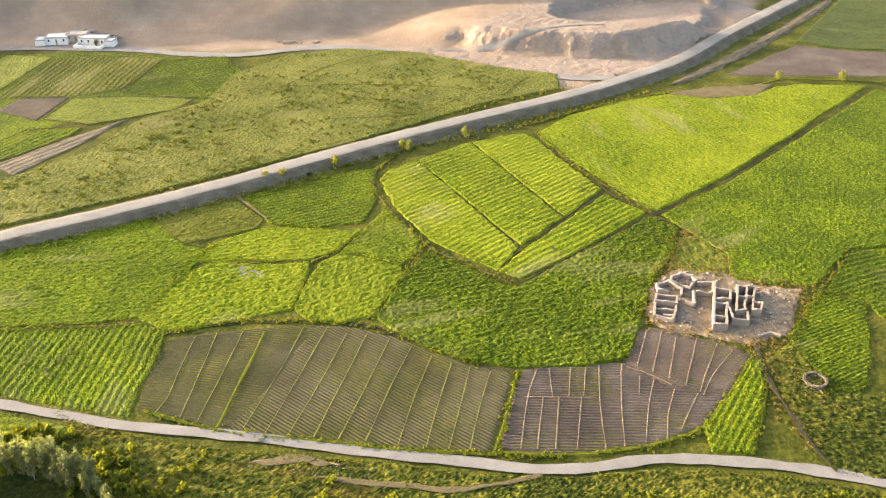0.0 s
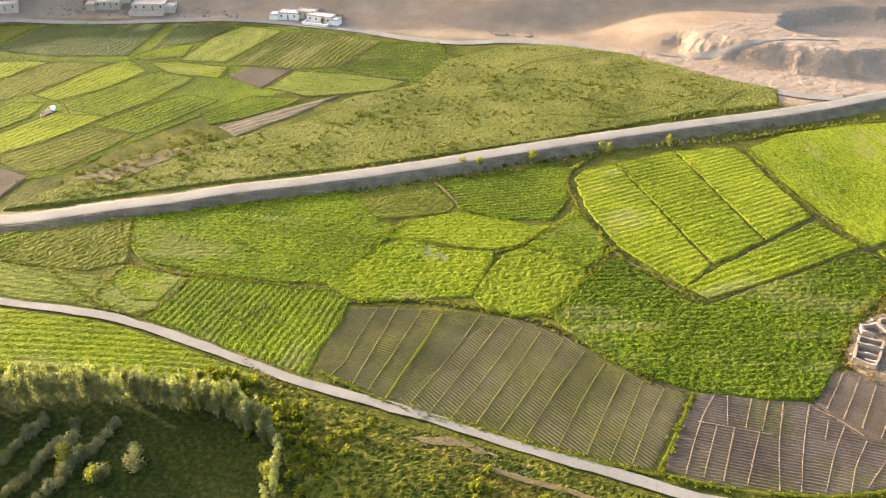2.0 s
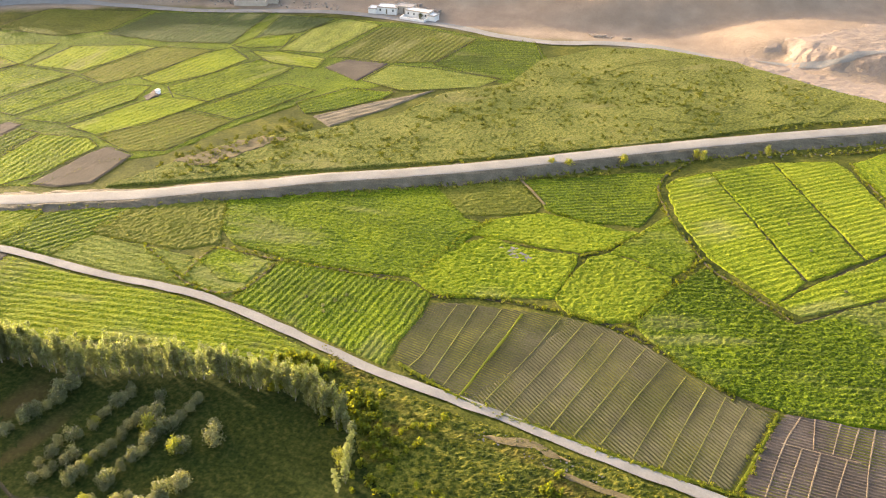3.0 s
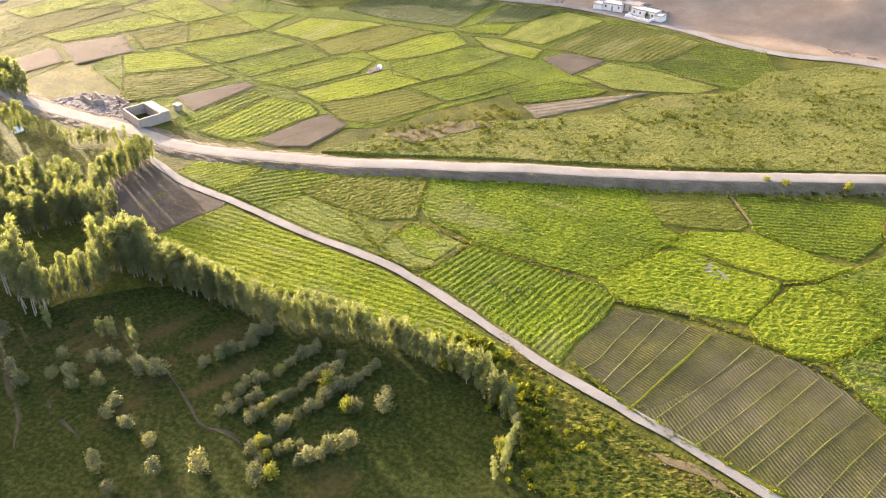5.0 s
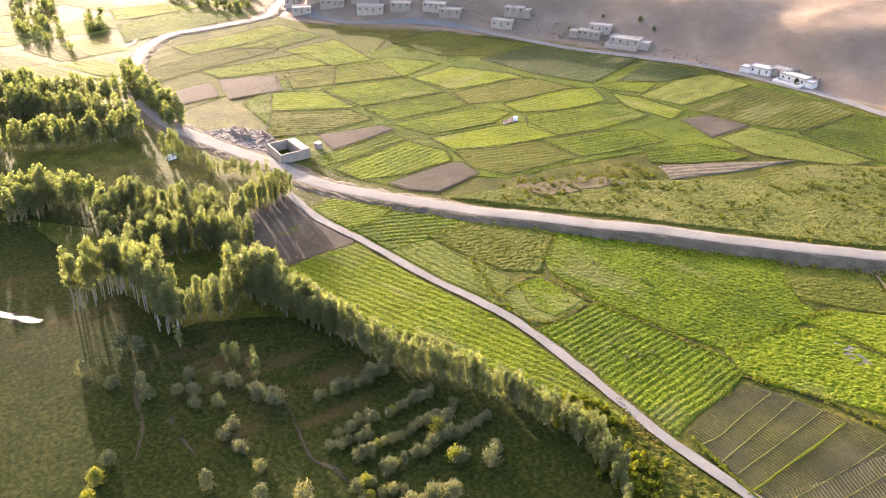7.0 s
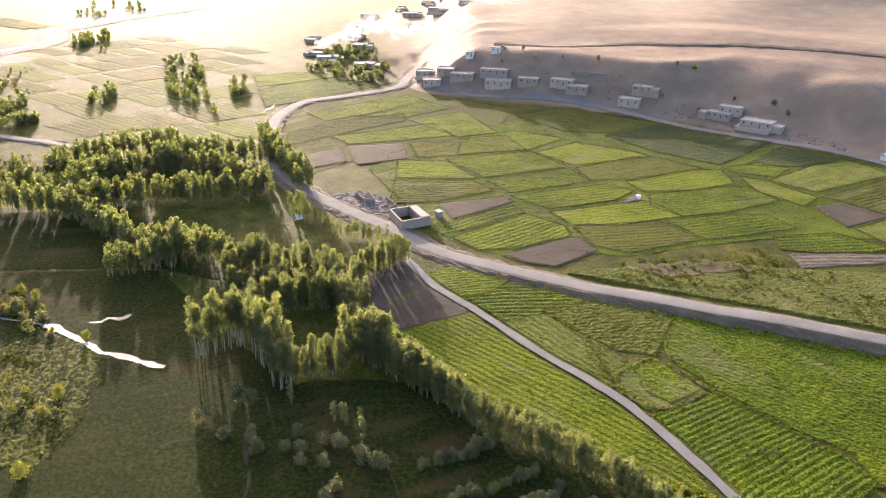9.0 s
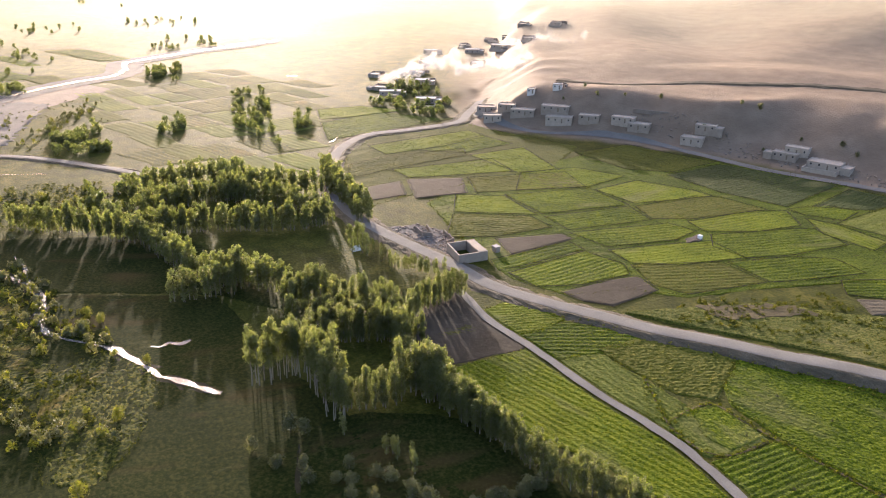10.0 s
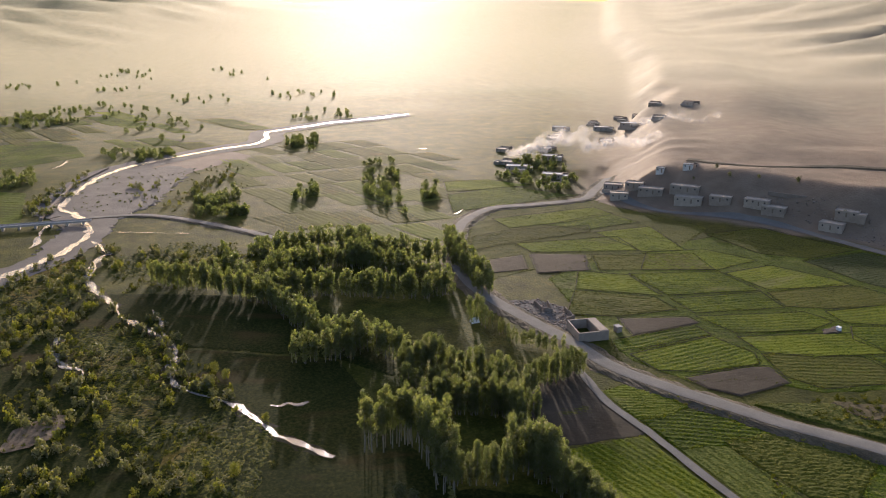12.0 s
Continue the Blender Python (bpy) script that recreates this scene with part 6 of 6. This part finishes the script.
patch("ruin_yard", [(40.9, 138.6), (43.6, 148.8), (51.1, 155.4), (62.8, 153.1), (66.9, 148.8), (75.4, 147.7), (67.6, 132.1), (58.8, 128.5), (48.9, 132.1), (41.6, 133.9)], 0.14, DRYRIDGE, "bare trodden yard round the ruined house", "yard")
patch("ruin_yard", [(48.5, 154.7), (54.3, 168.7), (59.8, 169.9), (63.9, 161.2), (60.5, 151.6), (55.2, 152.0)], 0.1, CROP["olive"], "weedy yard behind the ruined house", "yard", 0.4)
RUIN = tagged(new("ruined_house"), "roofless mud-brick house ruin with open rooms", "house")
walled(RUIN, ([(43.9, 144.0), (48.0, 143.3), (46.5, 138.2), (42.5, 139.2), (43.9, 144.0)], [(43.2, 141.5), (47.2, 140.8)], [(42.5, 139.2), (42.0, 136.9), (45.3, 135.5), (46.5, 138.2)], [(44.0, 136.9), (45.6, 136.5)], [(44.8, 147.7), (47.4, 148.9), (49.8, 146.7), (49.1, 144.2)], [(44.8, 147.7), (44.8, 145.8), (46.6, 145.3)], [(48.7, 151.0), (50.8, 152.0), (53.0, 151.0), (53.5, 149.6), (51.4, 146.7), (49.8, 147.7), (48.2, 149.6), (48.7, 151.0)], [(53.7, 148.6), (56.7, 148.3), (55.7, 144.6), (52.5, 144.9)], [(51.7, 144.9), (50.9, 140.8), (49.4, 141.7)]), 1.5, 0.46, 0.7, MUD)
walled(RUIN, ([(56.8, 147.7), (52.6, 132.8)], [(56.3, 145.4), (59.2, 144.5), (58.2, 141.3), (55.4, 141.6)], [(54.9, 140.0), (57.2, 140.0), (55.7, 135.3), (53.7, 135.7)], [(52.6, 132.8), (55.1, 132.8), (55.8, 135.3)], [(59.2, 144.5), (60.3, 143.7), (58.3, 137.4), (60.1, 137.8), (61.0, 140.9)], [(61.0, 146.1), (64.6, 145.8), (63.2, 142.2)], [(61.0, 146.1), (60.1, 142.6)], [(62.9, 145.8), (61.3, 140.9)], [(60.1, 142.6), (63.2, 142.2), (62.7, 140.7)], [(62.7, 140.7), (64.3, 140.1), (63.1, 137.4), (61.6, 137.8), (62.7, 140.7)], [(56.9, 134.8), (59.8, 134.4), (60.4, 136.9)], [(57.2, 140.0), (56.9, 134.8)]), 2.1, 0.44, 0.6, MUD)


def rubble(name, label, pts, n, size, mat):
    """Many fallen stones in one mesh."""
    cube = np.array([(x, y, z) for x in (-1, 1) for y in (-1, 1) for z in (-0.8, 0.8)], float)
    quads = np.array([(0, 1, 3, 2), (4, 6, 7, 5), (0, 4, 5, 1), (2, 3, 7, 6), (0, 2, 6, 4), (1, 5, 7, 3)])
    vs, fs = [], []
    for k, (x, y) in enumerate(scattered(pts, n, 3, 2, 0.4)):
        a = rng.uniform(0, math.tau)
        turn = np.array([(math.cos(a), -math.sin(a), 0), (math.sin(a), math.cos(a), 0), (0, 0, 1)])
        vs.append((cube * rng.uniform(0.4, 1.0, 3) * size * rng.uniform(0.4, 1.3) + rng.normal(0, size * 0.12, (8, 3))) @ turn.T + (x, y, float(height(x, y)) + 0.2))
        fs.append(quads + 8 * k)
    me = mesh_of(name, np.concatenate(vs), np.concatenate(fs), mat, False)
    return tagged(new(name, me), label, "rubble", kind="stuff")


rubble("rubble", "fallen mud bricks and stones round the ruin", [(41.3, 137.7), (44.2, 148.8), (51.0, 154.7), (62.6, 152.5), (66.7, 148.1), (72.7, 146.7), (66.5, 132.1), (59.1, 129.4), (49.0, 132.5)], 240, 0.24, MUD)
rubble("rubble", "heaped earth and rubble beside the walled house", [(-236.3, 120.8), (-235.1, 134.9), (-224.6, 139.4), (-217.4, 137.2), (-203.1, 129.5), (-211.8, 123.9), (-225.0, 119.1)], 520, 0.34, MUD)
rubble("rubble", "pale stones along the foot of the road bank", [(-30.0, 203.6), (-13.0, 214.6), (3.0, 222.6), (20.0, 229.6), (37.5, 241.8), (36.8, 243.4), (18.6, 231.6), (2.0, 224.6), (-13.6, 216.4), (-30.6, 205.2)], 170, 0.3, GRAVEL)
rubble("rubble", "scattered stones beside the farm track", [(-34.0, 97.0), (-30.0, 99.4), (-20.0, 99.0), (-10.0, 96.6), (-12.0, 93.8), (-24.0, 95.6)], 80, 0.14, GRAVEL)
WELL = tagged(new("stone_ring"), "low round ring of rough stone walling", "wall")
cx, cy = [(66.9, 117.8)][0]
ring = [(cx + 1.9 * math.cos(a), cy + 1.9 * math.sin(a)) for a in np.linspace(0, math.tau, 15)]
walled(WELL, [ring], 0.95, 0.5, 0.7, BANK)
rubble("rubble", "loose stones round the low ring wall", [(65.2, 118.3), (67.7, 120.2), (69.6, 118.9), (68.8, 115.5), (66.0, 114.6), (64.3, 115.5)], 60, 0.2, BANK)
LOW = tagged(new("broken_wall"), "broken low mud wall beside the ruin", "wall")
walled(LOW, [[(61.1, 131.0), (63.5, 131.9), (64.9, 131.0)]], 0.9, 0.5, 0.5, MUD)

# the walled house by the main road
patch("house_yard", [(-238.5, 119.8), (-235.1, 134.9), (-224.6, 139.4), (-217.4, 137.2), (-201.0, 129.2), (-210.6, 123.2), (-225.0, 119.1)], 0.16, GRAVEL, "rubble-strewn bare lot beside the walled house", "yard", 0.5)
COMPOUND = tagged(new("walled_house"), "square pale house with walled open courtyard", "house")
CA, CB, CC, CD = [(-208.4, 130.4), (-198.2, 128.1), (-196.8, 137.0), (-206.8, 138.8)]
walled(COMPOUND, [[CA, CB], [CB, CC], [CC, CD], [CD, CA]], 3.0, 0.45, 0.15, PLASTER)


def mixed(a, b, k):
    return tuple(np.array(a) * (1 - k) + np.array(b) * k)


def slab(bm, corners, z0, z1):
    lo = [bm.verts.new((x, y, z0)) for x, y in corners]
    hi = [bm.verts.new((x, y, z1)) for x, y in corners]
    bm.faces.new(hi)
    bm.faces.new(lo[::-1])
    n = len(corners)
    for i in range(n):
        bm.faces.new((lo[i - 1], lo[i], hi[i], hi[i - 1]))
    bmesh.ops.recalc_face_normals(bm, faces=bm.faces)


bm = bmesh.new()
slab(bm, [mixed(CC, CD, 0.02), mixed(CC, CD, 0.98), mixed(mixed(CC, CD, 0.98), mixed(CB, CA, 0.98), 0.28), mixed(mixed(CC, CD, 0.02), mixed(CB, CA, 0.02), 0.28)], 2.75, 3.02)
part("roof", bm, PLASTER, COMPOUND, "flat pale earth roof")
bm = bmesh.new()
wall_run(bm, mixed(mixed(CC, CD, 0.97), mixed(CB, CA, 0.97), 0.28), mixed(mixed(CC, CD, 0.03), mixed(CB, CA, 0.03), 0.28), 2.75, 0.3)
part("inner_wall", bm, MUD, COMPOUND)
ANNEX = tagged(new("broken_wall"), "broken pale walls of a collapsed outbuilding", "wall")
walled(ANNEX, [[(-221.9, 137.4), (-213.9, 136.0), (-213.5, 133.1)], [(-229.0, 135.2), (-222.2, 133.0), (-223.6, 130.9)], [(-230.7, 131.4), (-224.4, 130.5)]], 1.9, 0.4, 0.7, MUD)
SHED = tagged(new("small_shed"), "small pale shed beside the walled house", "shed")
sx, sy = [(-200.7, 143.2)][0]
bm = bmesh.new()
slab(bm, [(sx - 1, sy - 0.8), (sx + 1, sy - 0.8), (sx + 1, sy + 0.8), (sx - 1, sy + 0.8)], -0.1, 1.8)
part("body", bm, PLASTER, SHED)
bm = bmesh.new()
slab(bm, [(sx - 1.15, sy - 0.95), (sx + 1.15, sy - 0.95), (sx + 1.15, sy + 0.95), (sx - 1.15, sy + 0.95)], 1.8, 1.92)
part("roof", bm, CONCRETE, SHED)
PUMP = tagged(new("pump_box"), "small white pump box on bare ground", "box")
sx, sy = [(-174.9, 204.4)][0]
bm = bmesh.new()
slab(bm, [(sx - 0.6, sy - 0.5), (sx + 0.6, sy - 0.5), (sx + 0.6, sy + 0.5), (sx - 0.6, sy + 0.5)], -0.1, 1.3)
part("body", bm, TIN, PUMP)
bm = bmesh.new()
slab(bm, [(sx - 0.7, sy - 0.6), (sx + 0.7, sy - 0.6), (sx + 0.7, sy + 0.6), (sx - 0.7, sy + 0.6)], 1.3, 1.38)
part("lid", bm, TIN, PUMP)
TENT = tagged(new("white_tent"), "small white sheet shelter beside the road", "shelter")
sx, sy = [(-224.8, 107.1)][0]
bm = bmesh.new()
v = [bm.verts.new((sx + a * 1.0, sy + b * 1.3, z)) for b in (-1, 1) for a, z in ((-1, -0.1), (0, 1.5), (1, -0.1))]
for f in ((0, 1, 4, 3), (1, 2, 5, 4), (0, 2, 1), (3, 4, 5)):
    bm.faces.new([v[i] for i in f])
part("sheet", bm, TIN, TENT)
patch("pump_patch", [(-178.1, 200.4), (-177.8, 206.9), (-173.8, 204.9), (-174.1, 198.5)], 0.36, SOIL, "bare soil patch round the pump", "yard")


# ---- village houses ----
def house(x, y, wide, deep, tall, turn, mat, label, windows=3, annex=0, wall_to=None, roof=None):
    """A flat-roofed village house: walls, a roof inside a low parapet, small windows and a door on its front, a lower annex, a yard wall."""
    z = float(height(x, y))
    ob = tagged(new("village_house"), label, "house", "village houses")

    def block(x0, x1, y0, y1, top, wall_name, roof_name):
        bm = bmesh.new()
        slab(bm, [(x0, y0), (x1, y0), (x1, y1), (x0, y1)], -2.0, top)
        part(wall_name, bm, mat, ob)
        bm = bmesh.new()
        slab(bm, [(x0 + 0.28, y0 + 0.28), (x1 - 0.28, y0 + 0.28), (x1 - 0.28, y1 - 0.28), (x0 + 0.28, y1 - 0.28)], top, top + 0.06)
        part(roof_name, bm, roof or MUD, ob, "flat earth roof")
        bm = bmesh.new()
        for a, b in (((x0, y0), (x1, y0)), ((x1, y0), (x1, y1)), ((x1, y1), (x0, y1)), ((x0, y1), (x0, y0))):
            wall_run(bm, a, b, 0.36, 0.2, 0.08, top)
        part("parapet", bm, WHITEWASH, ob, "pale parapet")

    block(-wide / 2, wide / 2, -deep / 2, deep / 2, tall, "wall", "roof")
    if annex:
        e = math.copysign(wide / 2, annex)
        block(min(e, e + annex), max(e, e + annex), -deep * 0.5 - 0.8, deep * 0.25, tall * 0.76, "annex_wall", "annex_roof")
    for k in range(windows):
        wx = (k + 0.5) / windows * wide - wide / 2
        door = k == windows // 2
        bm = bmesh.new()
        slab(bm, [(wx - 0.3, -deep / 2 - 0.03), (wx + 0.3, -deep / 2 - 0.03), (wx + 0.3, -deep / 2 + 0.1), (wx - 0.3, -deep / 2 + 0.1)], 0.0 if door else 1.15, 1.95)
        w = part("door" if door else "window", bm, WOOD if door else GLASS_DARK, ob)
        if not door:
            bm = bmesh.new()
            slab(bm, [(wx - 0.5, -deep / 2 - 0.1), (wx + 0.5, -deep / 2 - 0.1), (wx + 0.5, -deep / 2 + 0.02), (wx - 0.5, -deep / 2 + 0.02)], 1.05, 1.13)
            part("sill", bm, CONCRETE, w)
    if wall_to:
        for a, b in (((-wide / 2, -deep / 2), (-wide / 2, -deep / 2 - wall_to)), ((-wide / 2, -deep / 2 - wall_to), (wide / 2, -deep / 2 - wall_to)), ((wide / 2, -deep / 2 - wall_to), (wide / 2, -deep / 2))):
            bm = bmesh.new()
            wall_run(bm, a, b, 1.7, 0.35, 0.2, -0.5)
            part("yard_wall", bm, mat, ob)
    far_y, side_x = deep / 2 + rng.uniform(3, 6), wide * rng.uniform(0.5, 0.9)
    for a, b in (((-wide / 2, deep / 2), (-wide / 2, far_y)), ((-wide / 2, far_y), (side_x, far_y)), ((side_x, far_y), (side_x, deep / 2))):
        bm = bmesh.new()
        wall_run(bm, a, b, 1.9, 0.35, 0.7, 0.4)
        part("yard_wall", bm, MUD, ob, "mud yard wall")
    ob.matrix_basis = pose(x, y, z, 0, 0, turn)
    return ob


WHITE, EARTH = "whitewashed flat-roofed village house at the hill foot", "mud-coloured flat-roofed village house at the hill foot"
for x, y, wide, deep, turn, mat, annex, wall_to in (
    (-143.5, 311.1, 8.0, 5.1, 4, LIME, -3.5, None), (-129.5, 309.8, 10.5, 4.3, -3, LIME, 3.0, 4), (-137.0, 313.6, 7.3, 5.1, 2, WHITEWASH, 0, None),
    (-257.2, 288.8, 9.5, 5.0, 26, WHITEWASH, 0, None), (-256.3, 295.8, 8.9, 4.5, 28, PLASTER, 3.0, None),
    (-219.2, 303.0, 10.0, 4.5, 18, PLASTER, -3.5, None), (-217.0, 307.4, 9.5, 4.5, 20, WHITEWASH, 0, None),
    (-202.4, 306.0, 13.0, 6.5, 14, WHITEWASH, 4.0, 5),
    (-290.2, 278.2, 10.5, 5.0, 33, WHITEWASH, 0, None), (-281.8, 280.2, 9.9, 4.5, 31, PLASTER, 0, None), (-303.8, 269.2, 9.6, 4.5, 38, PLASTER, 0, None),
    (-315.2, 260.2, 12.5, 5.0, 40, WHITEWASH, 0, None), (-321.4, 262.8, 13.5, 5.0, 42, PLASTER, 0, None),
    (-332.8, 251.6, 11.5, 5.0, 45, PLASTER, 0, None), (-341.0, 239.2, 8.6, 4.5, 52, WHITEWASH, 0, None), (-342.6, 249.0, 8.4, 4.5, 48, PLASTER, 0, None),
    (-357.4, 246.6, 8.9, 5.0, 52, WHITEWASH, 3.0, 5), (-341.0, 262.6, 3.6, 3.2, 46, LIME, 0, None), (-332.4, 272.4, 4.4, 3.2, 44, LIME, 0, None),
):
    label = EARTH if mat is PLASTER else WHITE if wide > 5 else "small white hut on the brow of the hill"
    house(x, y, wide, deep, rng.uniform(2.3, 2.7), turn + rng.uniform(-4, 4), mat, label, 2 if wide < 5 else 3 if wide < 10 else 4, annex, wall_to, LIME if mat is LIME else WHITEWASH)
for x, y, wide, turn, wall_to in ((-428, 229, 12, 58, 8), (-400, 236, 11, 55, 9), (-503, 360, 16, 50, 10), (-532, 354, 11, 52, None), (-545, 326, 10, 55, None), (-448, 262, 9, 55, None)):
    house(x, y, wide, 6, 2.6, turn, WHITEWASH, "distant pale flat-roofed house in the hazy village", 3, 3.0, wall_to, LIME)
for x, y in scattered([(-453.0, 214.1), (-578.9, 331.0), (-582.0, 406.0), (-508.6, 425.7), (-402.0, 314.0), (-408.1, 256.5), (-389.1, 223.9), (-398.6, 208.6)], 14, 20, 9, 0.2):
    m = WHITEWASH if rng.uniform() < 0.6 else PLASTER
    house(x, y, rng.uniform(5, 9), rng.uniform(4.5, 7), rng.uniform(1.5, 1.9), 50 + rng.uniform(-12, 12), m, "distant flat-roofed house in the hazy village", 3, rng.choice([-3.0, 0, 0, 3.0]), 5 if rng.uniform() < 0.4 else None, WHITEWASH)
for pts in ([(-262.3, 287.4), (-257.4, 304.2), (-240.2, 302.9)], [(-229.9, 301.5), (-222.6, 310.9), (-209.4, 308.3), (-196.7, 309.2), (-186.7, 305.6)], [(-328.1, 258.1), (-318.9, 272.1), (-305.6, 275.0), (-285.5, 289.1)], [(-144.9, 308.0), (-132.9, 309.3), (-118.8, 308.0)]):
    for x, y in line_places(pts, 13.0, 4.0):
        plant(BUSH, x, y + 5, rng.uniform(0.5, 1.0))
rubble("rubble", "heaped stones and clutter beside the village road", [(-301.9, 279.1), (-281.1, 292.4), (-242.0, 301.7), (-204.6, 309.7), (-167.4, 313.1), (-162.6, 305.1), (-197.6, 299.9), (-233.3, 291.4), (-275.7, 283.3)], 330, 0.36, MUD)
rubble("rubble", "low brown heap of stones at the hill foot", [(-62, 312.2), (-55, 313.4), (-46, 312.6), (-46, 309.8), (-60, 309.6)], 70, 0.3, MUD)
WALL = tagged(new("long_wall"), "long low pale wall across the hillside", "wall")
(wx0, wy0), (wx1, wy1) = [(-290.5, 284.6), (-276.7, 292.8)]
zb = float(height((wx0 + wx1) / 2, (wy0 + wy1) / 2))
bm = bmesh.new()
wall_run(bm, (wx0, wy0), (wx1, wy1), 1.8, 0.5, 0.2, zb)
part("wall", bm, MUD, WALL)

# ---- the river bridge ----
BRIDGE = tagged(new("river_bridge"), "long flat concrete bridge on piers over the river", "bridge")
b0, b1 = (np.array(p) for p in [(-401.8, -43.6), (-397.5, 1.1)])
along = (b1 - b0) / np.hypot(*(b1 - b0))
over = np.array([along[1], -along[0]])
bm = bmesh.new()
slab(bm, [tuple(b0 - over * 2.1), tuple(b1 - over * 2.1), tuple(b1 + over * 2.1), tuple(b0 + over * 2.1)], 1.4, 1.65)
part("deck", bm, CONCRETE, BRIDGE)
for s in (-2.0, 2.0):
    bm = bmesh.new()
    wall_run(bm, b0 + over * s, b1 + over * s, 0.35, 0.18, 0.0, 1.8)
    part("parapet", bm, CONCRETE, BRIDGE)
for k in range(7):
    c = b0 + (b1 - b0) * (k + 0.5) / 7
    bm = bmesh.new()
    slab(bm, [tuple(c - over * 1.8 - along * 0.4), tuple(c + over * 1.8 - along * 0.4), tuple(c + over * 1.8 + along * 0.4), tuple(c - over * 1.8 + along * 0.4)], -0.8, 1.45)
    part("pier", bm, CONCRETE, BRIDGE)
DYKE = tagged(new("river_dyke"), "tan masonry training wall beside the river", "wall")
bm = bmesh.new()
d0, d1, d2 = [(-412.8, -19.6), (-482.9, -6.0), (-523.8, 12.9)]
wall_run(bm, d0, d1, 1.3, 1.4, 0.1)
wall_run(bm, d1, d2, 1.1, 1.2, 0.3)
part("wall", bm, MUD, DYKE)

# the first of each kind of tree and shrub joins the others in its belt
for ob, (x, y) in zip(ALL_KINDS, line_places([(-196.2, 73.3), (-192.1, 80.9), (-186.5, 87.1), (-180.1, 91.3)], 1.2, 0.3)):
    ob.matrix_basis = pose(x, y, float(height(x, y)) - 0.05, 0, 0, 30) @ Matrix.Diagonal((*ob.scale, 1))


# ---- smoke drifting from the far village ----
def smoke(label, pts, z0, rise, n, wide, seed):
    """Thin drifting smoke: many faint soft flakes."""
    r = np.random.default_rng(seed)
    line = smooth_line(pts, 2.0)
    k = r.uniform(0, 1, n) ** 0.8
    p = line[(k * (len(line) - 1)).astype(int)]
    spread = wide * (0.35 + k)
    c = np.column_stack([p[:, 0] + r.normal(0, 1, n) * spread, p[:, 1] + r.normal(0, 1, n) * spread, z0 + rise * k + np.abs(r.normal(0, 1, n)) * spread * 0.55])
    v, f = leaf_cards(c, wide * 0.55, r.normal(0, 1, (n, 3)), seed)
    return tagged(new("smoke", mesh_of("smoke", v, f, SMOKE, False)), label, "smoke", kind="stuff")


SMOKE = bpy.data.materials.new("thin_smoke")
SMOKE.use_nodes = True
nt = SMOKE.node_tree
nt.nodes.remove(nt.nodes["Principled BSDF"])
clear, white, back, both, thin = (nt.nodes.new(n) for n in ("ShaderNodeBsdfTransparent", "ShaderNodeBsdfDiffuse", "ShaderNodeBsdfTranslucent", "ShaderNodeMixShader", "ShaderNodeMixShader"))
white.inputs[0].default_value = back.inputs[0].default_value = (0.85, 0.83, 0.8, 1)
both.inputs[0].default_value, thin.inputs[0].default_value = 0.6, 0.13
for a, b in ((white.outputs[0], both.inputs[1]), (back.outputs[0], both.inputs[2]), (clear.outputs[0], thin.inputs[1]), (both.outputs[0], thin.inputs[2]), (thin.outputs[0], nt.nodes["Material Output"].inputs[0])):
    nt.links.new(a, b)
smoke("white smoke drifting low over the village", [(-447.9, 235.9), (-451.5, 251.2), (-457.2, 272.3), (-461.5, 293.4)], 4, 5, 420, 5.0, 1)
smoke("thin white smoke trailing over the village", [(-443.1, 281.9), (-445.4, 301.8), (-433.0, 316.2), (-406.6, 321.4)], 5, 4, 260, 6.0, 2)
smoke("white smoke rising from the hill houses", [(-498.6, 360.4), (-486.4, 363.4), (-461.4, 361.0), (-449.3, 372.2)], 9, 4, 260, 6.0, 3)
